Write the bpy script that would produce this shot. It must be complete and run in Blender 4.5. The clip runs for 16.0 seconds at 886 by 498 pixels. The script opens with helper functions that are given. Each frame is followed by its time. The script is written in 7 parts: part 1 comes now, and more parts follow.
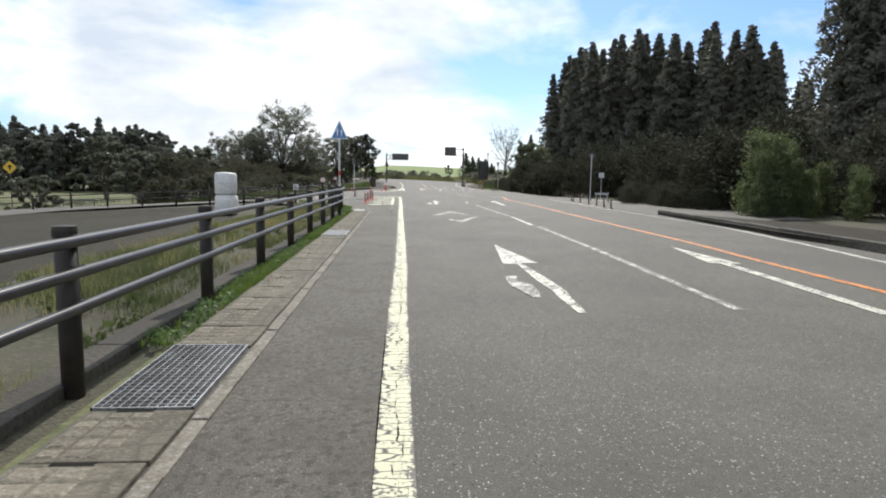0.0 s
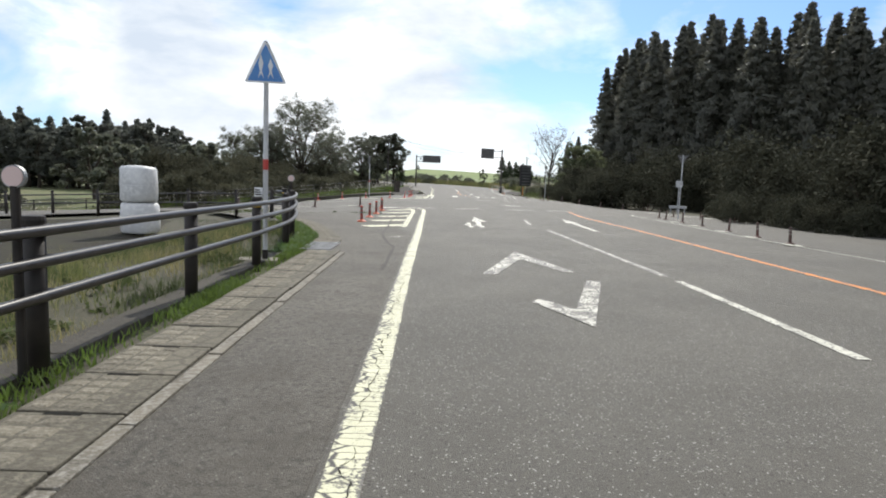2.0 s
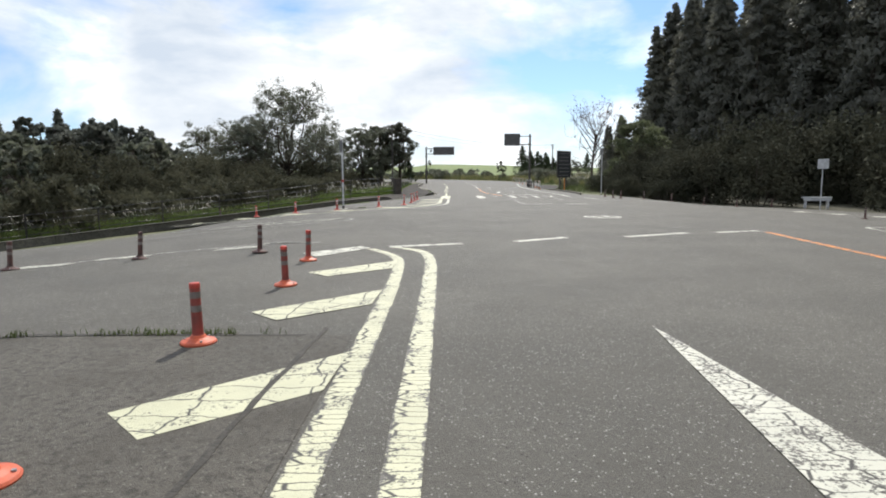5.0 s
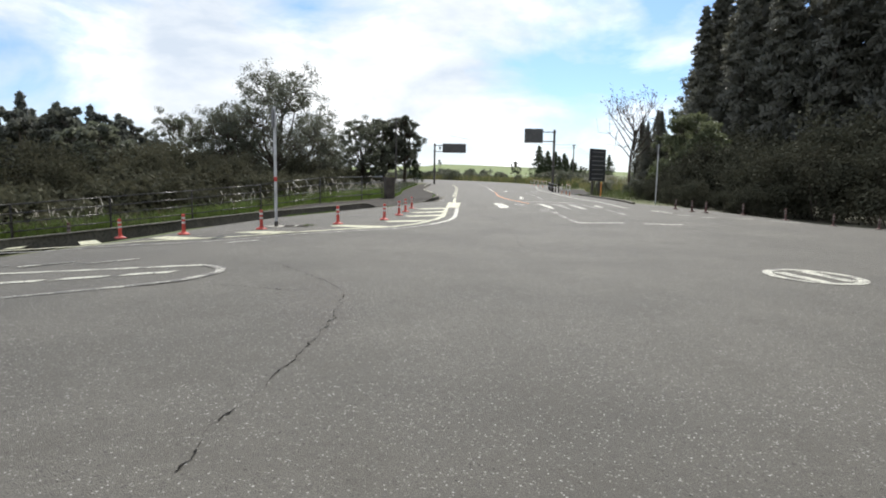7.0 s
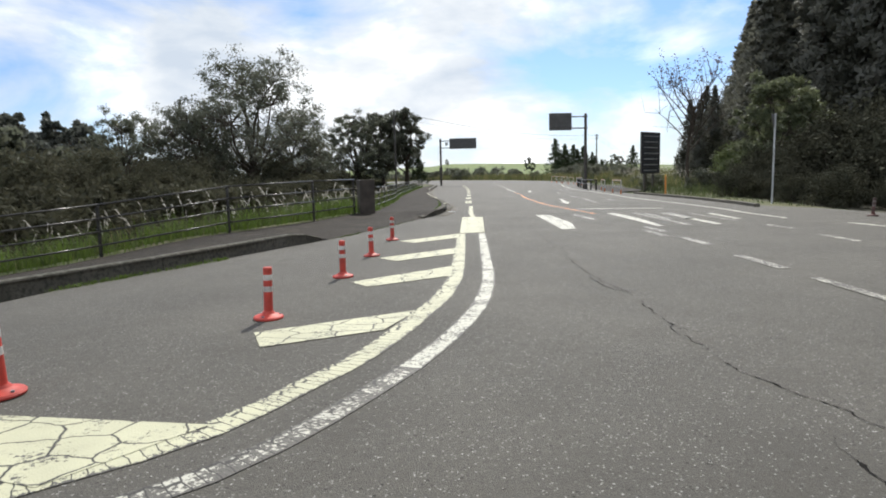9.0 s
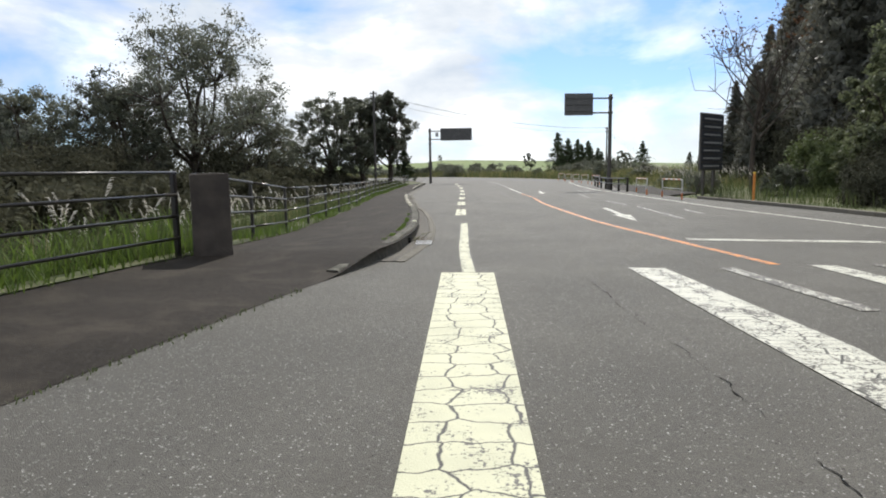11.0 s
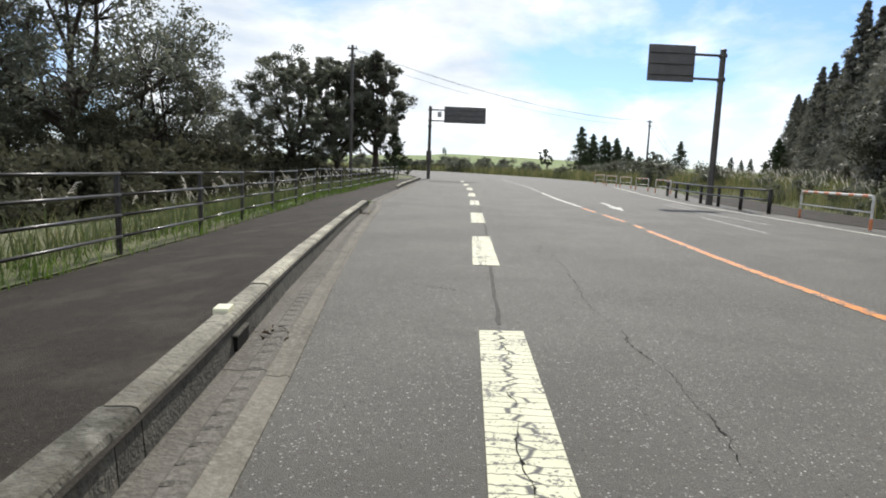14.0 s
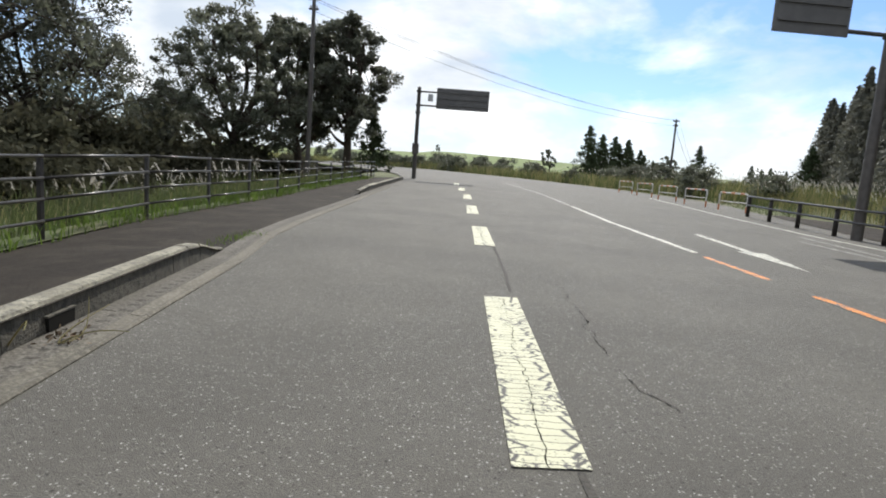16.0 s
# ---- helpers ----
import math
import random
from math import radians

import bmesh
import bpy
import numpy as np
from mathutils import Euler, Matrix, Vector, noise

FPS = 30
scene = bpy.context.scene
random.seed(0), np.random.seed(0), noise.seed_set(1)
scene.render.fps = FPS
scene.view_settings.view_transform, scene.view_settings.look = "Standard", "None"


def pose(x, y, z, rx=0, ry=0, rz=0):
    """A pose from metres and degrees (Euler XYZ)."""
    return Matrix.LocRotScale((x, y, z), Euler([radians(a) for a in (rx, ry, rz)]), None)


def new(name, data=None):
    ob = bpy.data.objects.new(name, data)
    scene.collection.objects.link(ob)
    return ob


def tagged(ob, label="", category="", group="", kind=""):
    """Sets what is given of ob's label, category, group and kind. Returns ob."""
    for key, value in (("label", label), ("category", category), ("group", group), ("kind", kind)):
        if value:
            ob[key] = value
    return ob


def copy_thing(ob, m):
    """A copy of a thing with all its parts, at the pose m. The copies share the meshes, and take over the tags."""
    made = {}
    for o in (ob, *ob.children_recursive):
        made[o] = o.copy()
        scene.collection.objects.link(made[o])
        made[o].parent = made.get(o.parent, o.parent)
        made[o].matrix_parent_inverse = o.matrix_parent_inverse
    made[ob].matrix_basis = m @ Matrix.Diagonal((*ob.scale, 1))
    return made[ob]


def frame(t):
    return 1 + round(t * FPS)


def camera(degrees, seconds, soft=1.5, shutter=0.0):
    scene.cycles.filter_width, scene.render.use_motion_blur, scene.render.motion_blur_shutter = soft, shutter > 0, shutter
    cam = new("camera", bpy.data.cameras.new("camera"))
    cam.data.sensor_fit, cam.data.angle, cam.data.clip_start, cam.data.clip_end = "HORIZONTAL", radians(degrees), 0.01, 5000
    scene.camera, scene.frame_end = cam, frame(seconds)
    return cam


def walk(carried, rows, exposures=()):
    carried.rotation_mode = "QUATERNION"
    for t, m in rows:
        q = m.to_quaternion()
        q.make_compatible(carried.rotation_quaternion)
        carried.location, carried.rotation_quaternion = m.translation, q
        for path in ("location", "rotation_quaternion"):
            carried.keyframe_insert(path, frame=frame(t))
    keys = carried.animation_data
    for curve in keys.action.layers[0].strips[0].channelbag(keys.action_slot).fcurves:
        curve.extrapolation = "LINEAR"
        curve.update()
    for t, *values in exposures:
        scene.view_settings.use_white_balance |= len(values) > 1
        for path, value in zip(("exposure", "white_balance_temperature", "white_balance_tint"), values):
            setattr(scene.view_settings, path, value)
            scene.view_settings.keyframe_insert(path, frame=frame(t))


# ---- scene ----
cam = camera(74.11, 16.0, soft=1.9)
# seconds, x, y, z, yaw, pitch, roll
ROWS = [
    (0.0, 0.000, -0.000, 1.062, -4.48, -6.80, -1.06),
    (0.5, 0.138, 2.657, 1.070, -5.19, -6.49, -2.25),
    (1.0, 0.233, 5.270, 1.051, -2.11, -6.30, -3.29),
    (1.5, 0.324, 7.773, 1.049, -1.78, -6.37, -2.60),
    (2.0, 0.359, 10.178, 1.044, -1.35, -6.41, -2.28),
    (2.5, 0.315, 12.569, 1.072, 0.17, -6.36, -2.26),
    (3.0, 0.323, 15.053, 1.088, 0.39, -6.30, -1.62),
    (3.5, 0.300, 17.645, 1.085, 0.94, -6.40, -2.54),
    (4.0, 0.315, 20.174, 1.074, 1.69, -6.79, -0.80),
    (4.5, 0.314, 22.597, 1.068, -0.05, -6.88, 0.42),
    (7.0, 0.501, 34.007, 1.049, 0.93, -6.83, -0.97),
    (7.5, 0.454, 36.604, 1.059, 1.21, -6.82, -1.89),
    (8.0, 0.350, 39.166, 1.075, 1.75, -6.77, -1.86),
    (8.5, 0.305, 41.699, 1.064, 2.11, -6.76, -0.87),
    (9.0, 0.308, 44.293, 1.037, 1.71, -6.77, 1.40),
    (9.5, 0.343, 46.768, 1.046, 0.96, -6.68, 0.15),
    (10.0, 0.414, 49.144, 1.049, 1.22, -6.93, 0.98),
    (12.5, 0.505, 61.604, 0.934, 0.26, -7.13, -1.02),
    (13.0, 0.498, 63.916, 0.944, 0.39, -7.10, -2.89),
    (13.5, 0.421, 66.193, 0.947, 1.79, -7.48, -2.61),
    (14.0, 0.371, 68.462, 0.956, 1.56, -7.60, -2.10),
    (14.5, 0.330, 70.675, 0.967, 1.99, -7.73, -2.22),
    (15.0, 0.304, 72.967, 0.978, 1.58, -7.74, -0.94),
    (15.5, 0.391, 75.291, 0.953, 0.75, -7.61, -0.99),
    (16.0, 0.357, 77.630, 0.981, 0.93, -7.73, -4.19),
]
walk(cam, [(t, pose(x, y, z, 90 + pitch, roll, yaw)) for t, x, y, z, yaw, pitch, roll in ROWS],
     ((0.0, 0.42), (3.5, 0.42), (4.5, 0.34), (6.5, 0.42), (8.0, 0.42), (9.0, 0.30), (10.0, 0.27), (12.0, 0.37), (14.0, 0.43), (15.0, 0.38), (16.0, 0.38)))

# ---- light ----
SUN_EL, SUN_AZ = radians(46), radians(9)
world = bpy.data.worlds.new("sky")
scene.world = world
world.use_nodes = True


def wire_world():
    nt = world.node_tree
    nt.nodes.clear()
    N, L = nt.nodes.new, nt.links.new
    out, bg = N("ShaderNodeOutputWorld"), N("ShaderNodeBackground")
    sky = N("ShaderNodeTexSky")
    sky.sky_type, sky.sun_disc = "NISHITA", False
    sky.sun_elevation, sky.sun_rotation = SUN_EL, SUN_AZ
    sky.dust_density, sky.air_density, sky.ozone_density = 0.6, 1.0, 2.5
    co = N("ShaderNodeTexCoord")
    way = co.outputs["Generated"]
    # thin clear air reads a deeper blue than the raw sky
    air = N("ShaderNodeMix")
    air.data_type, air.blend_type = "RGBA", "MULTIPLY"
    air.inputs[0].default_value = 1.0
    air.inputs[7].default_value = (0.62, 0.77, 0.99, 1)
    L(sky.outputs[0], air.inputs[6])
    squash = N("ShaderNodeMapping")
    squash.inputs["Scale"].default_value = (1.0, 1.0, 2.3)
    squash.inputs["Location"].default_value = (0.35, 0.2, 0.12)
    L(way, squash.inputs["Vector"])

    def cloud_noise(scale, detail, rough, bend):
        n = N("ShaderNodeTexNoise")
        n.inputs["Scale"].default_value, n.inputs["Detail"].default_value = scale, detail
        n.inputs["Roughness"].default_value, n.inputs["Distortion"].default_value = rough, bend
        L(squash.outputs[0], n.inputs["Vector"])
        return n.outputs["Fac"]

    def mass(az, el, reach, amount, total):
        """A broad cloud bank (amount over 0) or a clear gap (below 0) about a heading and height, added to total."""
        a, e = radians(az), radians(el)
        dot = N("ShaderNodeVectorMath")
        dot.operation = "DOT_PRODUCT"
        L(way, dot.inputs[0])
        dot.inputs[1].default_value = (math.sin(a) * math.cos(e), math.cos(a) * math.cos(e), math.sin(e))
        r = N("ShaderNodeMapRange")
        r.interpolation_type = "SMOOTHSTEP"
        r.inputs[1].default_value, r.inputs[2].default_value, r.inputs[4].default_value = math.cos(radians(reach)), 1.0, amount
        L(dot.outputs["Value"], r.inputs[0])
        add = N("ShaderNodeMath")
        add.operation = "ADD"
        L(r.outputs[0], add.inputs[0])
        L(total, add.inputs[1])
        return add.outputs[0]

    amount = cloud_noise(3.1, 11, 0.56, 0.35)
    for az, el, reach, k in ((27, 10, 16, -0.11), (9, 9, 9, -0.10), (14, 7, 8, -0.06), (-29, 15, 7, -0.12), (-17, 15, 6, -0.08), (0, 12, 10, 0.06), (-22, 9, 12, 0.10), (-8, 6, 12, 0.08)):
        amount = mass(az, el, reach, k, amount)
    cover = N("ShaderNodeValToRGB")
    cover.color_ramp.elements[0].position, cover.color_ramp.elements[1].position = 0.34, 0.57
    L(amount, cover.inputs[0])
    depth = cloud_noise(5.2, 8, 0.55, 0.2)
    for az, el, reach, k in ((-23, 11, 9, -0.16), (-38, 8, 10, -0.10), (-10, 4, 9, -0.06), (2, 13, 7, -0.09), (10, 4, 9, -0.05)):
        depth = mass(az, el, reach, k, depth)
    tone = N("ShaderNodeValToRGB")
    tone.color_ramp.elements[0].position, tone.color_ramp.elements[0].color = 0.24, (4.7, 5.3, 6.1, 1)
    tone.color_ramp.elements[1].position, tone.color_ramp.elements[1].color = 0.64, (10.6, 10.7, 10.8, 1)
    middle = tone.color_ramp.elements.new(0.47)
    middle.color = (6.7, 7.0, 7.3, 1)
    L(depth, tone.inputs[0])
    mix = N("ShaderNodeMix")
    mix.data_type = "RGBA"
    L(cover.outputs[0], mix.inputs[0])
    L(air.outputs[2], mix.inputs[6])
    L(tone.outputs[0], mix.inputs[7])
    L(mix.outputs[2], bg.inputs[0])
    bg.inputs[1].default_value = 0.115
    L(bg.outputs[0], out.inputs[0])


wire_world()
sun = new("sun", bpy.data.lights.new("sun", "SUN"))
sun.data.energy, sun.data.angle, sun.data.color = 3.1, radians(0.8), (1.0, 0.96, 0.88)
sun.rotation_euler = Vector((-math.sin(SUN_AZ) * math.cos(SUN_EL), -math.cos(SUN_AZ) * math.cos(SUN_EL), -math.sin(SUN_EL))).to_track_quat("-Z", "Y").to_euler()


# ---- materials ----
def material(name, base, rough=0.8, metal=0.0, var=None, scale=4.0, fine=None, fine_scale=60.0, bump=0.0, bump_scale=80.0, spec=0.5, rand=0.0, transl=0.0):
    """base colour; var: second colour mixed in by large noise; fine: third colour mixed in by small noise; rand: value change piece by piece."""
    m = bpy.data.materials.new(name)
    m.use_nodes = True
    nt = m.node_tree
    N, L = nt.nodes.new, nt.links.new
    b = nt.nodes["Principled BSDF"]
    b.inputs["Roughness"].default_value, b.inputs["Metallic"].default_value = rough, metal
    b.inputs["Specular IOR Level"].default_value = spec
    geo = N("ShaderNodeNewGeometry")
    col = None
    rgb = N("ShaderNodeRGB")
    rgb.outputs[0].default_value = (*base, 1)
    col = rgb.outputs[0]

    def layer(col, other, sc, lo, hi, detail):
        n = N("ShaderNodeTexNoise")
        n.inputs["Scale"].default_value, n.inputs["Detail"].default_value = sc, detail
        L(geo.outputs["Position"], n.inputs["Vector"])
        r = N("ShaderNodeMapRange")
        r.inputs[1].default_value, r.inputs[2].default_value = lo, hi
        L(n.outputs["Fac"], r.inputs[0])
        x = N("ShaderNodeMix")
        x.data_type = "RGBA"
        L(r.outputs[0], x.inputs[0])
        L(col, x.inputs[6])
        x.inputs[7].default_value = (*other, 1)
        return x.outputs[2]

    if var:
        col = layer(col, var, scale, 0.38, 0.66, 6)
    if fine:
        col = layer(col, fine, fine_scale, 0.45, 0.68, 3)
    if rand:
        info = N("ShaderNodeObjectInfo")
        hsv = N("ShaderNodeHueSaturation")
        r = N("ShaderNodeMapRange")
        r.inputs[3].default_value, r.inputs[4].default_value = 1 - rand, 1 + rand
        L(info.outputs["Random"], r.inputs[0])
        L(r.outputs[0], hsv.inputs["Value"])
        L(col, hsv.inputs["Color"])
        col = hsv.outputs[0]
    L(col, b.inputs["Base Color"])
    if bump:
        n = N("ShaderNodeTexNoise")
        n.inputs["Scale"].default_value, n.inputs["Detail"].default_value = bump_scale, 4
        L(geo.outputs["Position"], n.inputs["Vector"])
        bp = N("ShaderNodeBump")
        bp.inputs["Strength"].default_value, bp.inputs["Distance"].default_value = bump, 0.02
        L(n.outputs["Fac"], bp.inputs["Height"])
        L(bp.outputs[0], b.inputs["Normal"])
    if transl:
        t, a = N("ShaderNodeBsdfTranslucent"), N("ShaderNodeMixShader")
        L(col, t.inputs[0])
        a.inputs[0].default_value = transl
        L(b.outputs[0], a.inputs[1])
        L(t.outputs[0], a.inputs[2])
        L(a.outputs[0], nt.nodes["Material Output"].inputs[0])
    return m


def asphalt_material(name, base, light, dirt, dirt_amount, pits=0.0, sheen=0.4):
    """Worn asphalt: pale and dark stones, soft stains, fine relief, a weak sheen."""
    m = material(name, base, rough=0.78, var=tuple(0.76 * c for c in base), scale=0.55, bump=0.55, bump_scale=170, spec=sheen)
    nt = m.node_tree
    N, L = nt.nodes.new, nt.links.new
    b = nt.nodes["Principled BSDF"]
    col = b.inputs["Base Color"].links[0].from_socket
    geo = N("ShaderNodeNewGeometry")
    # fine grain, then stones of several sizes: pale chips, dull mid stones and dark hollows
    grain = N("ShaderNodeTexNoise")
    grain.inputs["Scale"].default_value, grain.inputs["Detail"].default_value, grain.inputs["Roughness"].default_value = 120, 3, 0.7
    L(geo.outputs["Position"], grain.inputs["Vector"])
    level = N("ShaderNodeMapRange")
    level.inputs[1].default_value, level.inputs[2].default_value, level.inputs[3].default_value, level.inputs[4].default_value = 0.33, 0.67, 0.62, 1.38
    L(grain.outputs["Fac"], level.inputs[0])
    hsv = N("ShaderNodeHueSaturation")
    L(level.outputs[0], hsv.inputs["Value"])
    L(col, hsv.inputs["Color"])
    col = hsv.outputs[0]
    for sc, share, colour in ((75, 0.90, tuple(0.5 * a + 0.5 * b for a, b in zip(light, base))), (58, 0.93, tuple(0.3 * c for c in base)), (105, 0.93, light), (150, 0.90, tuple(0.3 * c for c in base)), (82, 0.955, light)):
        v = N("ShaderNodeTexVoronoi")
        v.inputs["Scale"].default_value = sc
        L(geo.outputs["Position"], v.inputs["Vector"])
        pick = N("ShaderNodeSeparateColor")
        L(v.outputs["Color"], pick.inputs[0])
        gate = N("ShaderNodeMapRange")
        gate.inputs[1].default_value, gate.inputs[2].default_value = share, 1.0
        gate.inputs[3].default_value, gate.inputs[4].default_value = 0.0, 1.35
        L(pick.outputs[0], gate.inputs[0])
        r = N("ShaderNodeMapRange")
        r.inputs[1].default_value, r.inputs[2].default_value = 0.46, 0.26
        L(v.outputs["Distance"], r.inputs[0])
        mul = N("ShaderNodeMath")
        mul.operation, mul.use_clamp = "MULTIPLY", True
        L(gate.outputs[0], mul.inputs[0])
        L(r.outputs[0], mul.inputs[1])
        x = N("ShaderNodeMix")
        x.data_type = "RGBA"
        L(mul.outputs[0], x.inputs[0])
        L(col, x.inputs[6])
        x.inputs[7].default_value = (*colour, 1)
        col = x.outputs[2]
    if pits:
        n = N("ShaderNodeTexNoise")
        n.inputs["Scale"].default_value, n.inputs["Detail"].default_value, n.inputs["Roughness"].default_value = 21, 8, 0.72
        L(geo.outputs["Position"], n.inputs["Vector"])
        r = N("ShaderNodeMapRange")
        r.inputs[1].default_value, r.inputs[2].default_value, r.inputs[4].default_value = 0.50, 0.60, pits
        L(n.outputs["Fac"], r.inputs[0])
        x = N("ShaderNodeMix")
        x.data_type = "RGBA"
        L(r.outputs[0], x.inputs[0])
        L(col, x.inputs[6])
        x.inputs[7].default_value = (*tuple(0.38 * c for c in base), 1)
        col = x.outputs[2]
    n = N("ShaderNodeTexNoise")
    n.inputs["Scale"].default_value, n.inputs["Detail"].default_value, n.inputs["Roughness"].default_value = 1.7, 9, 0.68
    L(geo.outputs["Position"], n.inputs["Vector"])
    r = N("ShaderNodeMapRange")
    r.inputs[1].default_value, r.inputs[2].default_value, r.inputs[4].default_value = 0.48, 0.68, dirt_amount
    L(n.outputs["Fac"], r.inputs[0])
    x = N("ShaderNodeMix")
    x.data_type = "RGBA"
    L(r.outputs[0], x.inputs[0])
    L(col, x.inputs[6])
    x.inputs[7].default_value = (*dirt, 1)
    L(x.outputs[2], b.inputs["Base Color"])
    return m


def paint_material(name, colour, wear, crack_scale=7.0, ladder=1.0, width=0.045, jag=0.014):
    """Road paint: cracked along cell edges and worn through to the asphalt in patches."""
    m = material(name, colour, rough=0.62, var=tuple(0.86 * c for c in colour), scale=3.0, bump=0.25, bump_scale=120)
    nt = m.node_tree
    N, L = nt.nodes.new, nt.links.new
    b = nt.nodes["Principled BSDF"]
    col = b.inputs["Base Color"].links[0].from_socket
    # the paint's own lie: metres across and along it, and how near its rim a point is
    lay, info, slide = N("ShaderNodeAttribute"), N("ShaderNodeObjectInfo"), N("ShaderNodeCombineXYZ")
    lay.attribute_name = "lay"
    shift = N("ShaderNodeMath")
    shift.operation = "MULTIPLY"
    shift.inputs[1].default_value = 40.0
    L(info.outputs["Random"], shift.inputs[0])
    L(shift.outputs[0], slide.inputs[1])
    flat = N("ShaderNodeVectorMath")
    flat.operation = "MULTIPLY_ADD"
    flat.inputs[1].default_value = (1, 1, 0)
    L(lay.outputs["Vector"], flat.inputs[0])
    L(slide.outputs[0], flat.inputs[2])
    place = flat.outputs[0]

    def wobble(scale, amount):
        n, m = N("ShaderNodeTexNoise"), N("ShaderNodeMix")
        n.inputs["Scale"].default_value, n.inputs["Detail"].default_value = scale, 4
        L(place, n.inputs["Vector"])
        m.data_type, m.blend_type = "RGBA", "LINEAR_LIGHT"
        m.inputs[0].default_value = amount
        L(place, m.inputs[6])
        L(n.outputs["Color"], m.inputs[7])
        return m.outputs[2]

    def cracks(scale, stretch, reach, wob):
        v, size, r = N("ShaderNodeTexVoronoi"), N("ShaderNodeMapping"), N("ShaderNodeMapRange")
        v.feature, v.voronoi_dimensions = "DISTANCE_TO_EDGE", "2D"
        v.inputs["Scale"].default_value, v.inputs["Randomness"].default_value = scale, 0.45
        size.inputs["Scale"].default_value = (1.0, stretch, 1.0)
        L(wob, size.inputs["Vector"])
        L(size.outputs[0], v.inputs["Vector"])
        r.inputs[1].default_value, r.inputs[2].default_value, r.inputs[3].default_value, r.inputs[4].default_value = reach * 0.4, reach, 1.0, 0.0
        L(v.outputs["Distance"], r.inputs[0])
        return r.outputs[0]

    broad = cracks(crack_scale, ladder, width, wobble(13.0 if jag < 0.02 else 6.0, jag))
    thin = cracks(crack_scale * 2.1, ladder, width * 0.55, wobble(18.0, 0.016))
    n = N("ShaderNodeTexNoise")
    n.inputs["Scale"].default_value, n.inputs["Detail"].default_value, n.inputs["Roughness"].default_value = 4.0, 10, 0.75
    L(place, n.inputs["Vector"])
    # fine cracks open only in some stretches
    some = N("ShaderNodeMapRange")
    some.inputs[1].default_value, some.inputs[2].default_value = 0.5, 0.6
    L(n.outputs["Fac"], some.inputs[0])
    both_cracks = N("ShaderNodeMath")
    both_cracks.operation = "MULTIPLY"
    L(thin, both_cracks.inputs[0])
    L(some.outputs[0], both_cracks.inputs[1])
    r = N("ShaderNodeMath")
    r.operation = "MAXIMUM"
    L(broad, r.inputs[0])
    L(both_cracks.outputs[0], r.inputs[1])
    grain = N("ShaderNodeTexNoise")
    grain.inputs["Scale"].default_value, grain.inputs["Detail"].default_value, grain.inputs["Roughness"].default_value = 48.0, 4, 0.6
    L(place, grain.inputs["Vector"])
    both = N("ShaderNodeMath")
    both.operation = "MULTIPLY_ADD"
    both.inputs[1].default_value = 0.75
    L(grain.outputs["Fac"], both.inputs[0])
    L(n.outputs["Fac"], both.inputs[2])
    apart, side, rim, frayed = N("ShaderNodeSeparateXYZ"), N("ShaderNodeMath"), N("ShaderNodeMapRange"), N("ShaderNodeMath")
    L(lay.outputs["Vector"], apart.inputs[0])
    side.operation = "ABSOLUTE"
    L(apart.outputs[2], side.inputs[0])
    rim.inputs[1].default_value, rim.inputs[2].default_value, rim.inputs[4].default_value = 0.72, 1.0, 0.10 + 0.2 * wear
    L(side.outputs[0], rim.inputs[0])
    frayed.operation = "ADD"
    L(both.outputs[0], frayed.inputs[0])
    L(rim.outputs[0], frayed.inputs[1])
    w = N("ShaderNodeMapRange")
    w.inputs[1].default_value, w.inputs[2].default_value = 1.06 - wear * 0.42, 1.12 - wear * 0.42
    L(frayed.outputs[0], w.inputs[0])
    for mask, under in ((w, (0.105, 0.098, 0.084, 1)), (r, (0.036, 0.033, 0.028, 1))):
        x = N("ShaderNodeMix")
        x.data_type = "RGBA"
        L(mask.outputs[0], x.inputs[0])
        L(col, x.inputs[6])
        x.inputs[7].default_value = under
        col = x.outputs[2]
    L(x.outputs[2], b.inputs["Base Color"])
    return m


ASPHALT = asphalt_material("asphalt", (0.115, 0.107, 0.0905), (0.44, 0.43, 0.40), (0.078, 0.071, 0.058), 0.5, 0.3)
ASPHALT_DIRTY = asphalt_material("dirty_asphalt", (0.108, 0.097, 0.079), (0.24, 0.23, 0.20), (0.060, 0.052, 0.040), 0.9, 0.85)
SIDEWALK = asphalt_material("sidewalk_asphalt", (0.038, 0.0315, 0.0250), (0.095, 0.084, 0.068), (0.068, 0.057, 0.044), 0.8, 0.5, 0.12)
LOT = asphalt_material("lot_gravel", (0.044, 0.039, 0.029), (0.105, 0.096, 0.075), (0.056, 0.058, 0.030), 0.85, 0.3, 0.1)
PAINT = paint_material("white_road_paint", (0.58, 0.57, 0.475), 0.40, 4.2, 3.2, 0.045)
PAINT_CRACKED = paint_material("cracked_cream_paint", (0.56, 0.548, 0.375), 0.28, 4.2, 4.0, 0.065, 0.018)
PAINT_BLOCK = paint_material("broad_cracked_cream_paint", (0.56, 0.548, 0.375), 0.25, 3.8, 1.4, 0.034, 0.05)
PAINT_WORN = paint_material("worn_white_paint", (0.56, 0.545, 0.46), 0.6, 5.0, 3.6, 0.08)
ORANGE = paint_material("orange_road_paint", (0.74, 0.235, 0.008), 0.4, 5.0, 3.0, 0.06)
CONCRETE = material("old_concrete", (0.20, 0.178, 0.138), 0.9, var=(0.12, 0.108, 0.085), scale=2.2, fine=(0.27, 0.255, 0.22), fine_scale=38, bump=0.5, bump_scale=60, rand=0.12)


